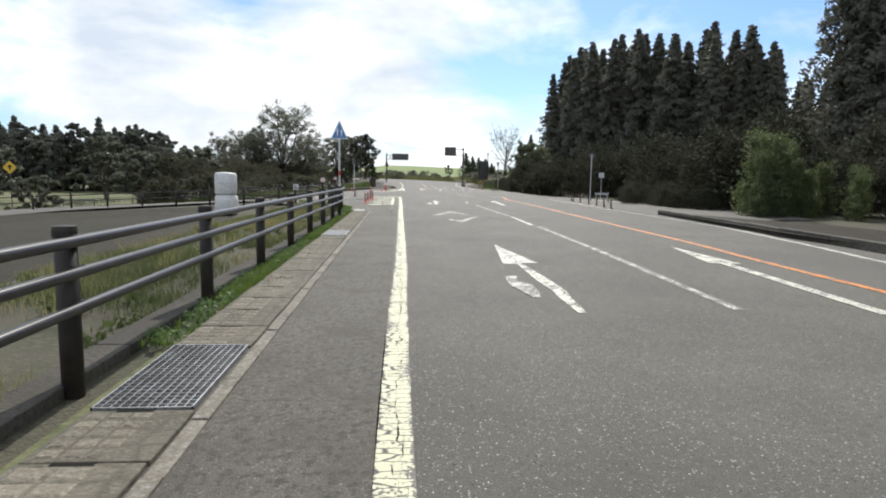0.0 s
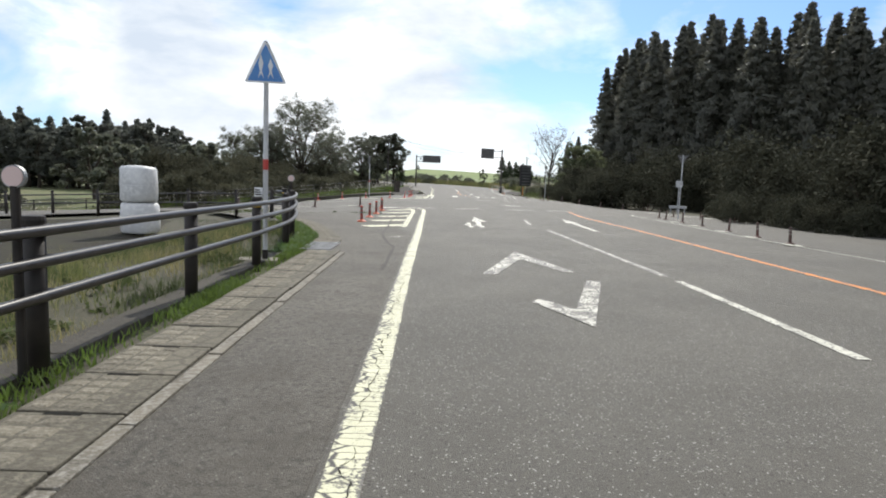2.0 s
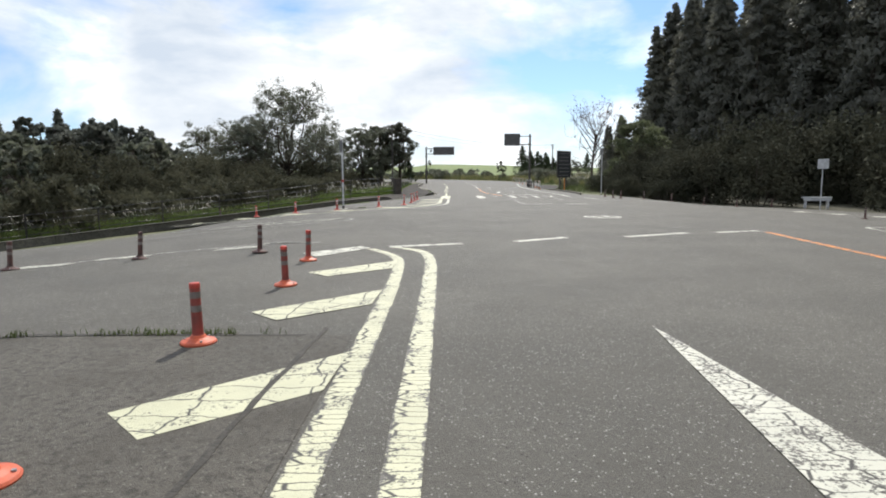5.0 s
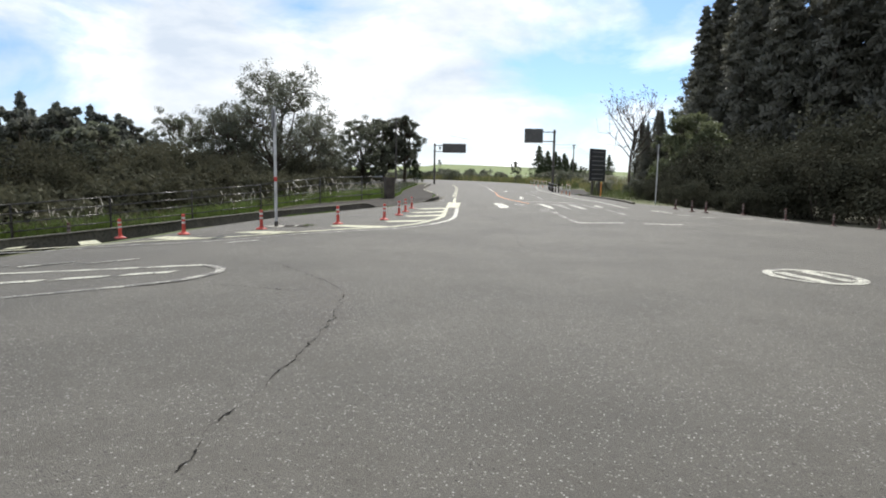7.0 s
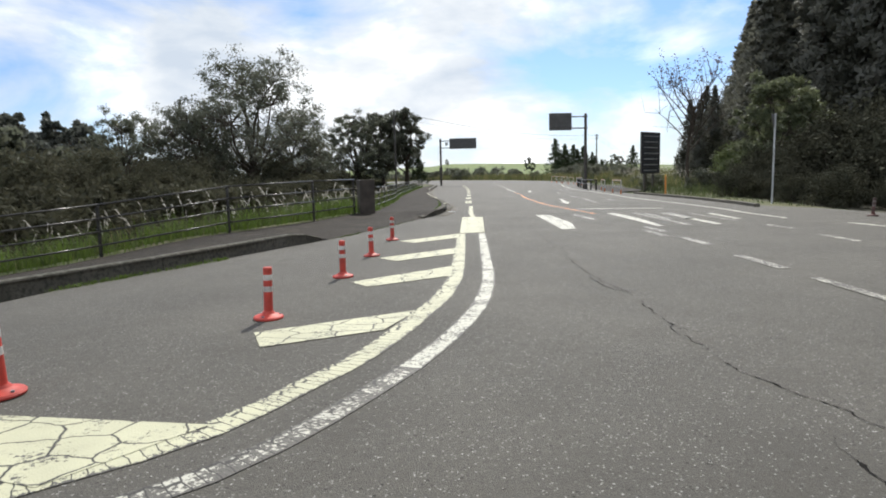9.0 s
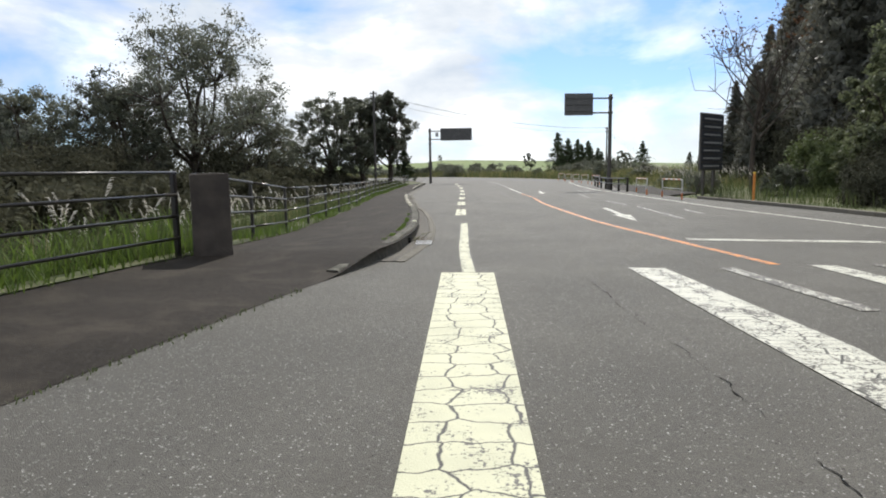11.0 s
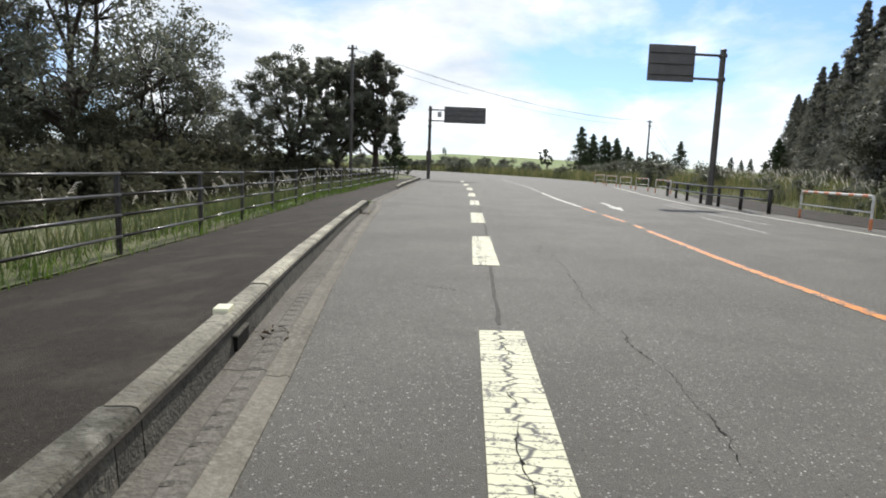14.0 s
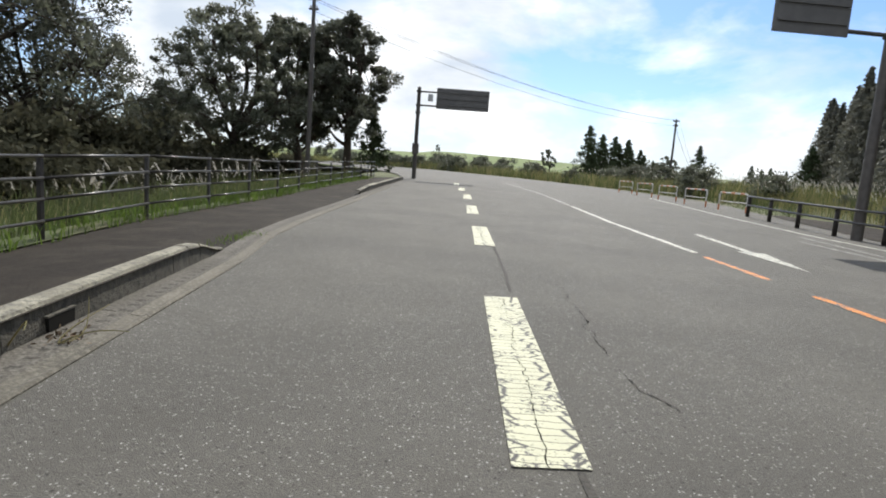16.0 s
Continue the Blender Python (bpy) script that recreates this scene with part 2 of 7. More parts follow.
def cover_material(name, base, joint):
    """Gutter covers cast with a cobble pattern: rounded pale stones in a darker bed."""
    m = material(name, base, 0.9, var=tuple(0.6 * c for c in base), scale=2.4, fine=tuple(1.2 * c for c in base), fine_scale=40, bump=0.5, bump_scale=70, rand=0.15)
    nt = m.node_tree
    N, L = nt.nodes.new, nt.links.new
    b = nt.nodes["Principled BSDF"]
    col = b.inputs["Base Color"].links[0].from_socket
    geo, v, r, x = N("ShaderNodeNewGeometry"), N("ShaderNodeTexVoronoi"), N("ShaderNodeMapRange"), N("ShaderNodeMix")
    v.feature = "DISTANCE_TO_EDGE"
    v.inputs["Scale"].default_value, v.inputs["Randomness"].default_value = 7.5, 0.55
    L(geo.outputs["Position"], v.inputs["Vector"])
    r.inputs[1].default_value, r.inputs[2].default_value, r.inputs[3].default_value, r.inputs[4].default_value = 0.02, 0.16, 0.75, 0.0
    L(v.outputs["Distance"], r.inputs[0])
    x.data_type = "RGBA"
    L(r.outputs[0], x.inputs[0])
    L(col, x.inputs[6])
    x.inputs[7].default_value = (*joint, 1)
    L(x.outputs[2], b.inputs["Base Color"])
    return m


COVER = cover_material("cobbled_gutter_cover", (0.128, 0.115, 0.086), (0.078, 0.069, 0.05))
COVER_PAD = material("worn_cover_pad", (0.165, 0.148, 0.11), 0.9, var=(0.115, 0.10, 0.074), scale=3.0, fine=(0.22, 0.2, 0.155), fine_scale=40, bump=0.5, bump_scale=70, rand=0.2)
# mossy dark; under KERB_TOP it also paints the shade on the kerb face
KERB_DARK = material("mossy_shaded_kerb_concrete", (0.085, 0.078, 0.062), 0.95, var=(0.12, 0.11, 0.09), scale=3.5, fine=(0.05, 0.048, 0.04), fine_scale=22, bump=0.7, bump_scale=70, rand=0.15)
GROUND = material("grassy_ground", (0.10, 0.12, 0.045), 0.95, var=(0.16, 0.145, 0.075), scale=0.35, fine=(0.06, 0.075, 0.025), fine_scale=9, bump=0.8, bump_scale=25)
SOIL = material("dry_weedy_soil", (0.062, 0.056, 0.036), 0.95, var=(0.045, 0.05, 0.024), scale=1.6, fine=(0.088, 0.078, 0.052), fine_scale=26, bump=0.8, bump_scale=45)
HILL = material("meadow", (0.16, 0.21, 0.06), 0.95, var=(0.12, 0.17, 0.05), scale=0.03, fine=(0.2, 0.22, 0.09), fine_scale=0.6)
BLACK_STEEL = material("dark_brown_steel", (0.020, 0.017, 0.015), 0.55, var=(0.034, 0.028, 0.024), scale=9, bump=0.1, bump_scale=120, spec=0.3)
PIPE = material("dark_painted_pipe", (0.020, 0.017, 0.016), 0.34, var=(0.034, 0.029, 0.026), scale=14, spec=0.45)
STEEL = material("galvanised_steel", (0.36, 0.37, 0.38), 0.5, metal=0.7, var=(0.24, 0.24, 0.24), scale=7)
GREY_PAINT = material("grey_painted_pole", (0.52, 0.53, 0.54), 0.5, var=(0.40, 0.40, 0.40), scale=5)
DARK_POLE = material("dark_pole_paint", (0.06, 0.052, 0.046), 0.5, var=(0.085, 0.075, 0.065), scale=6)
SIGN_BACK = material("sign_back_grey", (0.10, 0.098, 0.094), 0.6, var=(0.13, 0.125, 0.12), scale=3)
SIGN_BLUE = material("sign_blue", (0.06, 0.20, 0.50), 0.45, var=(0.10, 0.26, 0.52), scale=6)
SIGN_WHITE = material("sign_white", (0.72, 0.73, 0.74), 0.45, var=(0.6, 0.6, 0.6), scale=8)
RED = material("red_band", (0.45, 0.05, 0.04), 0.5)
POST_RED = material("orange_red_urethane", (0.56, 0.062, 0.042), 0.55, var=(0.38, 0.05, 0.036), scale=12, rand=0.15)
POST_OLD = material("faded_dark_urethane", (0.11, 0.045, 0.036), 0.7, var=(0.06, 0.042, 0.036), scale=12, rand=0.2)
POST_DULL = material("weathered_red_urethane", (0.30, 0.055, 0.04), 0.65, var=(0.16, 0.045, 0.035), scale=9, rand=0.15)
POST_BASE = material("orange_post_base", (0.66, 0.12, 0.045), 0.55, var=(0.45, 0.09, 0.04), scale=9, rand=0.12)
DULL_BAND = material("dirty_reflective_tape", (0.14, 0.115, 0.10), 0.7, var=(0.22, 0.19, 0.17), scale=16)
REFLECT = material("silver_reflective_tape", (0.62, 0.60, 0.57), 0.5, var=(0.4, 0.38, 0.36), scale=20)
YELLOW = material("yellow_tape", (0.65, 0.42, 0.05), 0.6)
BALE_WRAP = material("white_bale_wrap", (0.62, 0.62, 0.62), 0.45, var=(0.5, 0.5, 0.5), scale=2.5, fine=(0.68, 0.68, 0.67), fine_scale=12, bump=0.5, bump_scale=9)
BARK = material("bark", (0.075, 0.058, 0.043), 0.95, var=(0.045, 0.036, 0.028), scale=6, bump=0.9, bump_scale=25)
CEDAR = material("cedar_foliage", (0.132, 0.135, 0.108), 0.5, var=(0.145, 0.143, 0.11), scale=0.6, rand=0.12, transl=0.5, spec=0.5)
LEAF = material("broad_leaves", (0.112, 0.124, 0.088), 0.42, var=(0.128, 0.132, 0.095), scale=0.8, rand=0.2, transl=0.55, spec=0.5)
LEAF_LIGHT = material("light_green_leaves", (0.155, 0.175, 0.095), 0.5, var=(0.13, 0.148, 0.08), scale=0.9, rand=0.15, transl=0.55, spec=0.5)
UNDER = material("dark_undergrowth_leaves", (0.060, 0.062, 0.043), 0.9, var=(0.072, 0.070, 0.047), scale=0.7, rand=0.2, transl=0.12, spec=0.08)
BRUSH = material("dark_brush_leaves", (0.076, 0.077, 0.050), 0.85, var=(0.094, 0.09, 0.058), scale=0.9, rand=0.25, transl=0.3, spec=0.12)
LEAF_RED = material("turning_leaves", (0.12, 0.055, 0.03), 0.7, var=(0.09, 0.07, 0.03), scale=1.2, transl=0.3, spec=0.3)
BAMBOO = material("bamboo_leaves", (0.118, 0.145, 0.058), 0.6, var=(0.085, 0.108, 0.045), scale=0.9, rand=0.15, transl=0.4, spec=0.4)
PINE = material("pine_needles", (0.045, 0.062, 0.030), 0.8, var=(0.060, 0.075, 0.036), scale=1.0, transl=0.15, spec=0.2)
GRASS = material("fresh_grass", (0.125, 0.19, 0.035), 0.6, var=(0.095, 0.14, 0.03), scale=1.5, transl=0.45, spec=0.3)
WEED = material("grey_green_weed", (0.15, 0.22, 0.09), 0.6, var=(0.11, 0.17, 0.06), scale=5, transl=0.35, spec=0.3)
GRASS_DULL = material("dull_grass", (0.105, 0.13, 0.05), 0.7, var=(0.08, 0.10, 0.04), scale=1.0, transl=0.4, spec=0.2)
STRAW = material("dry_grass", (0.30, 0.26, 0.13), 0.8, var=(0.17, 0.19, 0.07), scale=1.2, transl=0.4, spec=0.2)
PLUME = material("pampas_plume", (0.64, 0.61, 0.55), 0.9, var=(0.50, 0.46, 0.39), scale=3, transl=0.5, spec=0.1)
FENCE_WOODEN = material("brown_fence_paint", (0.024, 0.020, 0.017), 0.3, var=(0.04, 0.034, 0.028), scale=8)
# real chips, plus a pale base that paints the sun on the kerb top
KERB_TOP = material("chipped_sunlit_kerb_top", (0.40, 0.375, 0.29), 0.9, var=(0.145, 0.13, 0.098), scale=2.4, fine=(0.17, 0.16, 0.13), fine_scale=26, bump=0.8, bump_scale=50, rand=0.25)
MOSSY_TOP = material("mossy_kerb_top", (0.082, 0.074, 0.056), 0.95, var=(0.052, 0.05, 0.036), scale=3.0, fine=(0.15, 0.142, 0.115), fine_scale=12, bump=0.8, bump_scale=50, rand=0.1)
# brownish concrete, lowered in colour to hold the shade at the fence foot
FOOTING = material("shaded_brown_footing", (0.05, 0.044, 0.034), 0.95, var=(0.072, 0.064, 0.05), scale=2.5, fine=(0.036, 0.032, 0.025), fine_scale=30, bump=0.6, bump_scale=60, rand=0.1)
LIP = material("stained_gutter_edge", (0.145, 0.13, 0.102), 0.9, var=(0.10, 0.09, 0.07), scale=2.0, fine=(0.19, 0.175, 0.14), fine_scale=40, bump=0.5, bump_scale=60, rand=0.12)
LITTER = material("dry_leaf_litter", (0.16, 0.11, 0.065), 0.9, var=(0.09, 0.065, 0.04), scale=14)
GUTTER = material("stained_gutter_concrete", (0.118, 0.106, 0.088), 0.9, var=(0.085, 0.076, 0.062), scale=1.8, fine=(0.16, 0.148, 0.125), fine_scale=45, bump=0.5, bump_scale=60, rand=0.1)
OLD_SEAL = material("greyed_crack_seal", (0.046, 0.041, 0.034), 0.88, var=(0.07, 0.063, 0.052), scale=5, fine=(0.034, 0.031, 0.026), fine_scale=40, bump=0.4, bump_scale=60)
SEAL = material("bitumen_crack_and_recess", (0.018, 0.017, 0.015), 0.95, spec=0.1)
RAIL_WHITE = material("worn_white_rail", (0.60, 0.59, 0.56), 0.5, var=(0.42, 0.40, 0.36), scale=9)
RAIL_ORANGE = material("worn_orange_rail", (0.58, 0.20, 0.08), 0.5, var=(0.4, 0.14, 0.06), scale=9)
TREES_FAR = material("far_wood", (0.118, 0.128, 0.106), 0.55, var=(0.13, 0.134, 0.108), scale=0.3, transl=0.5, spec=0.5)


# ---- shapes ----
def smooth(a, b, v):
    t = min(1.0, max(0.0, (v - a) / (b - a)))
    return t * t * (3 - 2 * t)


def gz(x, y):
    """Height of the paved ground: crowned road that falls away to both sides and climbs gently at its far end."""
    left = max(0.0, -x - 2.4)
    z = -0.055 * min(left, 30) * (1 - 0.75 * smooth(54, 68, y))
    z -= 0.05 * min(max(0.0, -x - 5.0), 14.0) * smooth(34.5, 41, y) * (1 - smooth(54, 62, y))
    z -= 0.33 * smooth(-3.4, -6.4, x) * (1 - smooth(25.4, 29.4, y))
    near = 1 - smooth(42, 50, y)
    z -= 0.065 * min(max(0.0, x - 8.0), 7.0) * near
    z -= (0.10 * min(max(0.0, x - 10.2), 4.0) + 0.02 * min(max(0.0, x - 14.2), 8.0)) * (1 - near) * (1 - smooth(56, 70, y))
    z += 0.014 * min(max(0.0, y - 92), 90)
    return z


def to_mesh(name, verts, faces, mat, smooth_shade=False):
    me = bpy.data.meshes.new(name)
    me.from_pydata(verts, [], faces)
    me.materials.append(mat)
    if smooth_shade:
        me.polygons.foreach_set("use_smooth", [True] * len(me.polygons))
    me.update()
    return me


def bm_mesh(name, bm, mat, smooth_shade=False):
    me = bpy.data.meshes.new(name)
    bmesh.ops.recalc_face_normals(bm, faces=bm.faces)
    bm.to_mesh(me)
    bm.free()
    me.materials.append(mat)
    if smooth_shade:
        me.polygons.foreach_set("use_smooth", [True] * len(me.polygons))
    return me


def part(name, bm, mat, parent=None, label="", smooth_shade=False):
    me = bm if isinstance(bm, bpy.types.Mesh) else bm_mesh(name, bm, mat, smooth_shade)
    ob = new(name, me)
    if parent:
        ob.parent = parent
    if label:
        ob["label"] = label
    return ob


def thing(name, label, category, at=(0, 0, 0), turn=0.0, group="", kind=""):
    ob = new(name)
    ob.empty_display_size = 0.2
    ob.matrix_basis = pose(*at, 0, 0, turn)
    return tagged(ob, label, category, group, kind)


def box(bm, x0, x1, y0, y1, z0, z1, bevel=0.0):
    r = bmesh.ops.create_cube(bm, size=1.0, matrix=Matrix.LocRotScale(((x0 + x1) / 2, (y0 + y1) / 2, (z0 + z1) / 2), None, (x1 - x0, y1 - y0, z1 - z0)))
    if bevel:
        edges = list({e for v in r["verts"] for e in v.link_edges})
        bmesh.ops.bevel(bm, geom=edges, offset=bevel, segments=2, affect="EDGES", profile=0.6)
    return bm


def cyl(bm, p0, p1, r0, r1=None, n=12, caps=True):
    p0, p1 = Vector(p0), Vector(p1)
    d = p1 - p0
    m = Matrix.Translation((p0 + p1) / 2) @ d.to_track_quat("Z", "Y").to_matrix().to_4x4()
    bmesh.ops.create_cone(bm, cap_ends=caps, segments=n, radius1=r0, radius2=r0 if r1 is None else r1, depth=d.length, matrix=m)
    return bm


def tube(bm, pts, r, n=10):
    """A round bar along a line of points."""
    pts = [Vector(p) for p in pts]
    rings = []
    for i, p in enumerate(pts):
        d = (pts[min(i + 1, len(pts) - 1)] - pts[max(i - 1, 0)]).normalized()
        side = d.cross(Vector((0, 0, 1)))
        side = side.normalized() if side.length > 1e-4 else Vector((1, 0, 0))
        up = side.cross(d)
        rings.append([bm.verts.new(p + r * (math.cos(a) * side + math.sin(a) * up)) for a in (2 * math.pi * k / n for k in range(n))])
    for a, b in zip(rings, rings[1:]):
        for k in range(n):
            bm.faces.new((a[k], a[(k + 1) % n], b[(k + 1) % n], b[k]))
    bm.faces.new(rings[0])
    bm.faces.new(rings[-1][::-1])
    return bm


def lathe(bm, profile, n=20):
    """A turned shape from (radius, height) pairs."""
    rings = [[bm.verts.new((r * math.cos(2 * math.pi * k / n), r * math.sin(2 * math.pi * k / n), z)) for k in range(n)] for r, z in profile]
    for a, b in zip(rings, rings[1:]):
        for k in range(n):
            bm.faces.new((a[k], a[(k + 1) % n], b[(k + 1) % n], b[k]))
    bm.faces.new(rings[-1])
    bm.faces.new(rings[0][::-1])
    return bm


def along(pts, step):
    """Points at even steps along a line in the plan."""
    out, carry = [], 0.0
    for (x0, y0), (x1, y1) in zip(pts, pts[1:]):
        d = math.hypot(x1 - x0, y1 - y0)
        s = carry
        while s < d:
            out.append((x0 + (x1 - x0) * s / d, y0 + (y1 - y0) * s / d))
            s += step
        carry = s - d
    out.append(tuple(pts[-1]))
    return out


def curve_through(pts, n=8):
    """A smooth line through points (Catmull-Rom)."""
    p = [Vector((*q, 0)) if len(q) == 2 else Vector(q) for q in pts]
    p = [2 * p[0] - p[1], *p, 2 * p[-1] - p[-2]]
    out = []
    for a, b, c, d in zip(p, p[1:], p[2:], p[3:]):
        for k in range(n):
            t = k / n
            out.append(0.5 * ((2 * b) + (c - a) * t + (2 * a - 5 * b + 4 * c - d) * t * t + (3 * b - a - 3 * c + d) * t ** 3))
    out.append(p[-2])
    return [tuple(v)[: len(pts[0])] for v in out]


def sheet(left, right, cols, lift=0.0):
    """A paved sheet between two lines of plan points of equal number."""
    verts, faces = [], []
    for (x0, y0), (x1, y1) in zip(left, right):
        for k in range(cols + 1):
            x, y = x0 + (x1 - x0) * k / cols, y0 + (y1 - y0) * k / cols
            verts.append((x, y, gz(x, y) + lift))
    for i in range(len(left) - 1):
        for k in range(cols):
            a = i * (cols + 1) + k
            faces.append((a, a + 1, a + cols + 2, a + cols + 1))
    return verts, faces


def interp(table, y):
    for (y0, v0), (y1, v1) in zip(table, table[1:]):
        if y <= y1:
            return v0 + (v1 - v0) * max(0.0, (y - y0) / (y1 - y0))
    return table[-1][1]


def lay_on(me, values=None):
    """Stores how paint lies on the road: metres across and along it, and its side from -1 to 1; by default the plan itself."""
    flat = np.array(values if values is not None else [(v.co.x, v.co.y, 0.0) for v in me.vertices], np.float32)
    me.attributes.new("lay", "FLOAT_VECTOR", "POINT").data.foreach_set("vector", flat.ravel())
    return me


def marking(name, outline, mat, label, category="road marking", lift=None, group=""):
    """Paint on the road: a thin slab with the given outline, cut across so that it follows the ground."""
    if lift is None:
        lift = 0.0062
    bm = bmesh.new()
    bm.faces.new([bm.verts.new((x, y, 0)) for x, y in outline])
    ys = [p[1] for p in outline]
    xs = [p[0] for p in outline]
    for axis, lo, hi in ((1, min(ys), max(ys)), (0, min(xs), max(xs))):
        v = lo + 1.2
        while v < hi - 0.2:
            n, c = Vector((0, 0, 0)), Vector((0, 0, 0))
            n[axis], c[axis] = 1, v
            bmesh.ops.bisect_plane(bm, geom=bm.verts[:] + bm.edges[:] + bm.faces[:], plane_co=c, plane_no=n)
            v += 1.2
    for vert in bm.verts:
        vert.co.z = gz(vert.co.x, vert.co.y) + lift
    for face in bm.faces:
        if face.normal.z < 0:
            face.normal_flip()
    bm.normal_update()
    me = bpy.data.meshes.new(name)
    bm.to_mesh(me)
    bm.free()
    me.materials.append(mat)
    return tagged(new(name, lay_on(me)), label, category, group)


def ribbon(pts, width):
    """The outline of a painted line of even width along plan points."""
    l, r = [], []
    for i, (x, y) in enumerate(pts):
        a, b = pts[max(i - 1, 0)], pts[min(i + 1, len(pts) - 1)]
        d = math.hypot(b[0] - a[0], b[1] - a[1]) or 1.0
        nx, ny = (b[1] - a[1]) / d, -(b[0] - a[0]) / d
        w = width / 2
        l.append((x - nx * w, y - ny * w))
        r.append((x + nx * w, y + ny * w))
    return l + r[::-1]


# ---- ground and road ----
LEFT_EDGE = ((-12, -1.35), (17, -1.35), (19.5, -1.5), (22, -2.3), (25, -3.6), (28, -5.2), (31, -7.5), (43, -7.0), (45, -5.5), (48, -5.0), (51, -4.2), (54, -2.6), (57, -1.7), (59.5, -1.0), (61, -0.65), (64, -0.3), (67, -0.5), (70, -0.75), (76, -1.5), (84, -2.1), (92, -2.5), (110, -2.5))
RIGHT_EDGE = ((-12, 7.3), (8, 7.7), (11, 8.0), (14, 8.7), (18, 9.3), (22.5, 10.2), (25, 19.0), (34, 21.0), (46, 20.0), (52, 17.8), (57, 12.4), (60, 10.4), (63, 9.5), (67, 9.6), (75, 9.75), (84, 9.9), (92, 10.9), (99, 12.3), (106, 13.9), (110, 14.6))
ys = [-12 + 0.75 * i for i in range(163)]
bend_l, bend_r = [], []
for k in range(1, 46):
    a = radians(2.0 * k)
    # beyond the far sign the road swings left on an arc
    bend_l.append((-2.7 - 62 * (1 - math.cos(a)), 110 + 62 * math.sin(a)))
    bend_r.append((14.6 - 79 * (1 - math.cos(a)) - 0.11 * k, 110 + 73 * math.sin(a)))
lefts = [(interp(LEFT_EDGE, y), y) for y in ys] + bend_l
rights = [(interp(RIGHT_EDGE, y), y) for y in ys] + bend_r
v, f = sheet(lefts, rights, 30)
road = tagged(new("road", to_mesh("road", v, f, ASPHALT, True)), "worn grey asphalt road with fine cracks and stains", "road", kind="structure")

side = curve_through([(-2.5, 37.5), (-8, 36.4), (-14, 34.0), (-22, 29.0), (-36, 18.0), (-60, -6.0)], 8)
sl, sr = [], []
for i, (x, y) in enumerate(side):
    a, b = side[max(i - 1, 0)], side[min(i + 1, len(side) - 1)]
    d = math.hypot(b[0] - a[0], b[1] - a[1])
    nx, ny = -(b[1] - a[1]) / d, (b[0] - a[0]) / d
    w = 3.4 + 3.2 * (1 - smooth(-2, -9, x) if x > -9 else 0)
    sl.append((x + nx * w, y + ny * w))
    sr.append((x - nx * w, y - ny * w))
v, f = sheet(sl, sr, 10, -0.006)
tagged(new("side_road", to_mesh("side_road", v, f, ASPHALT, True)), "pale asphalt side road falling away from the junction", "road", kind="structure")

apron = [(interp(LEFT_EDGE, y) , y) for y in [-12 + 0.75556 * i for i in range(56)]]
strip_in = [(-0.085 + 0.006 * y if y < 22.5 else -0.28, y) for _, y in apron]
v, f = sheet([p for p in apron if p[1] < 28.9], [p for p in strip_in if p[1] < 28.9], 10, 0.004)
tagged(new("road_shoulder", to_mesh("road_shoulder", v, f, ASPHALT_DIRTY, True)), "dirty dark asphalt shoulder between line and gutter", "road shoulder", kind="structure")


def terrain(x, y):
    z = gz(x, y) - 0.07
    if x < -3.0 and y > 44:
        drop = smooth(-5.6, -11, x) if x > -11 else 1.0
        z -= 1.5 * drop * smooth(44, 54, y) * (1 - 0.6 * smooth(120, 170, y))
    if x > 14:
        z += 0.05 * min(x - 14, 60) * smooth(60, 100, y) * (1 - smooth(110, 150, y))
    far = smooth(150, 290, math.hypot(x * 0.55, y))
    z += far * (4.6 * math.exp(-((x + 5) / 95) ** 2) + 1.2)
    level = 1 - smooth(40, 50, y) if -70 < x < -2 else 0.0
    z += 0.12 * noise.noise(Vector((x * 0.13, y * 0.13, 0.3))) * smooth(0.5, 4, max(x - 15, -3 - x, y - 150)) * (1 - level)
    z -= 0.05 * level * smooth(-4, -6, x)
    if -2.2 > x > -4.3 and y < 26:
        z += 0.05 + 0.05 * noise.noise(Vector((x * 0.6, y * 0.6, 4.0)))
    return z


gx = [-900, -500, -300, -200, -140, -100, -75] + [-60 + 1.5 * i for i in range(81)] + [75, 100, 140, 200, 300, 500, 900]
gy = [-300, -150, -80, -40] + [-20 + 1.5 * i for i in range(134)] + [190, 205, 220, 240, 260, 280, 300, 330, 370, 430, 520, 700, 1000, 1600]
verts = [(x, y, terrain(x, y)) for y in gy for x in gx]
faces = [(j * len(gx) + i, j * len(gx) + i + 1, (j + 1) * len(gx) + i + 1, (j + 1) * len(gx) + i) for j in range(len(gy) - 1) for i in range(len(gx) - 1)]
me = to_mesh("ground", verts, faces, GROUND, True)
for mat in (SOIL, HILL):
    me.materials.append(mat)
for p in me.polygons:
    c = p.center
    if c.y > 165 and abs(c.x) < 130:
        p.material_index = 2
    elif (c.x < -2 and c.y < 34 and c.x > -26) or (12 < c.x < 60 and c.y < 68):
        p.material_index = 1
tagged(new("ground", me), "rough grassy ground running to a low green hill", "ground", kind="structure")

lot_l = [(-30, y) for y in [-12 + 1.5 * i for i in range(28)]]
lot_r = [(-4.4 - (0.05 * max(0, y - 14)) ** 2 * 4, y) for _, y in lot_l]
v, f = sheet(lot_l, lot_r, 14, -0.02)
v = [(x, y, z - (0.3 if x > lot_r[int((y + 12) / 1.5 + 0.5)][0] - 0.01 or y > 29 else 0.0)) for x, y, z in v]
tagged(new("parking_lot", to_mesh("parking_lot", v, f, LOT, True)), "old dark asphalt lot scattered with gravel and weeds", "parking lot", kind="structure")

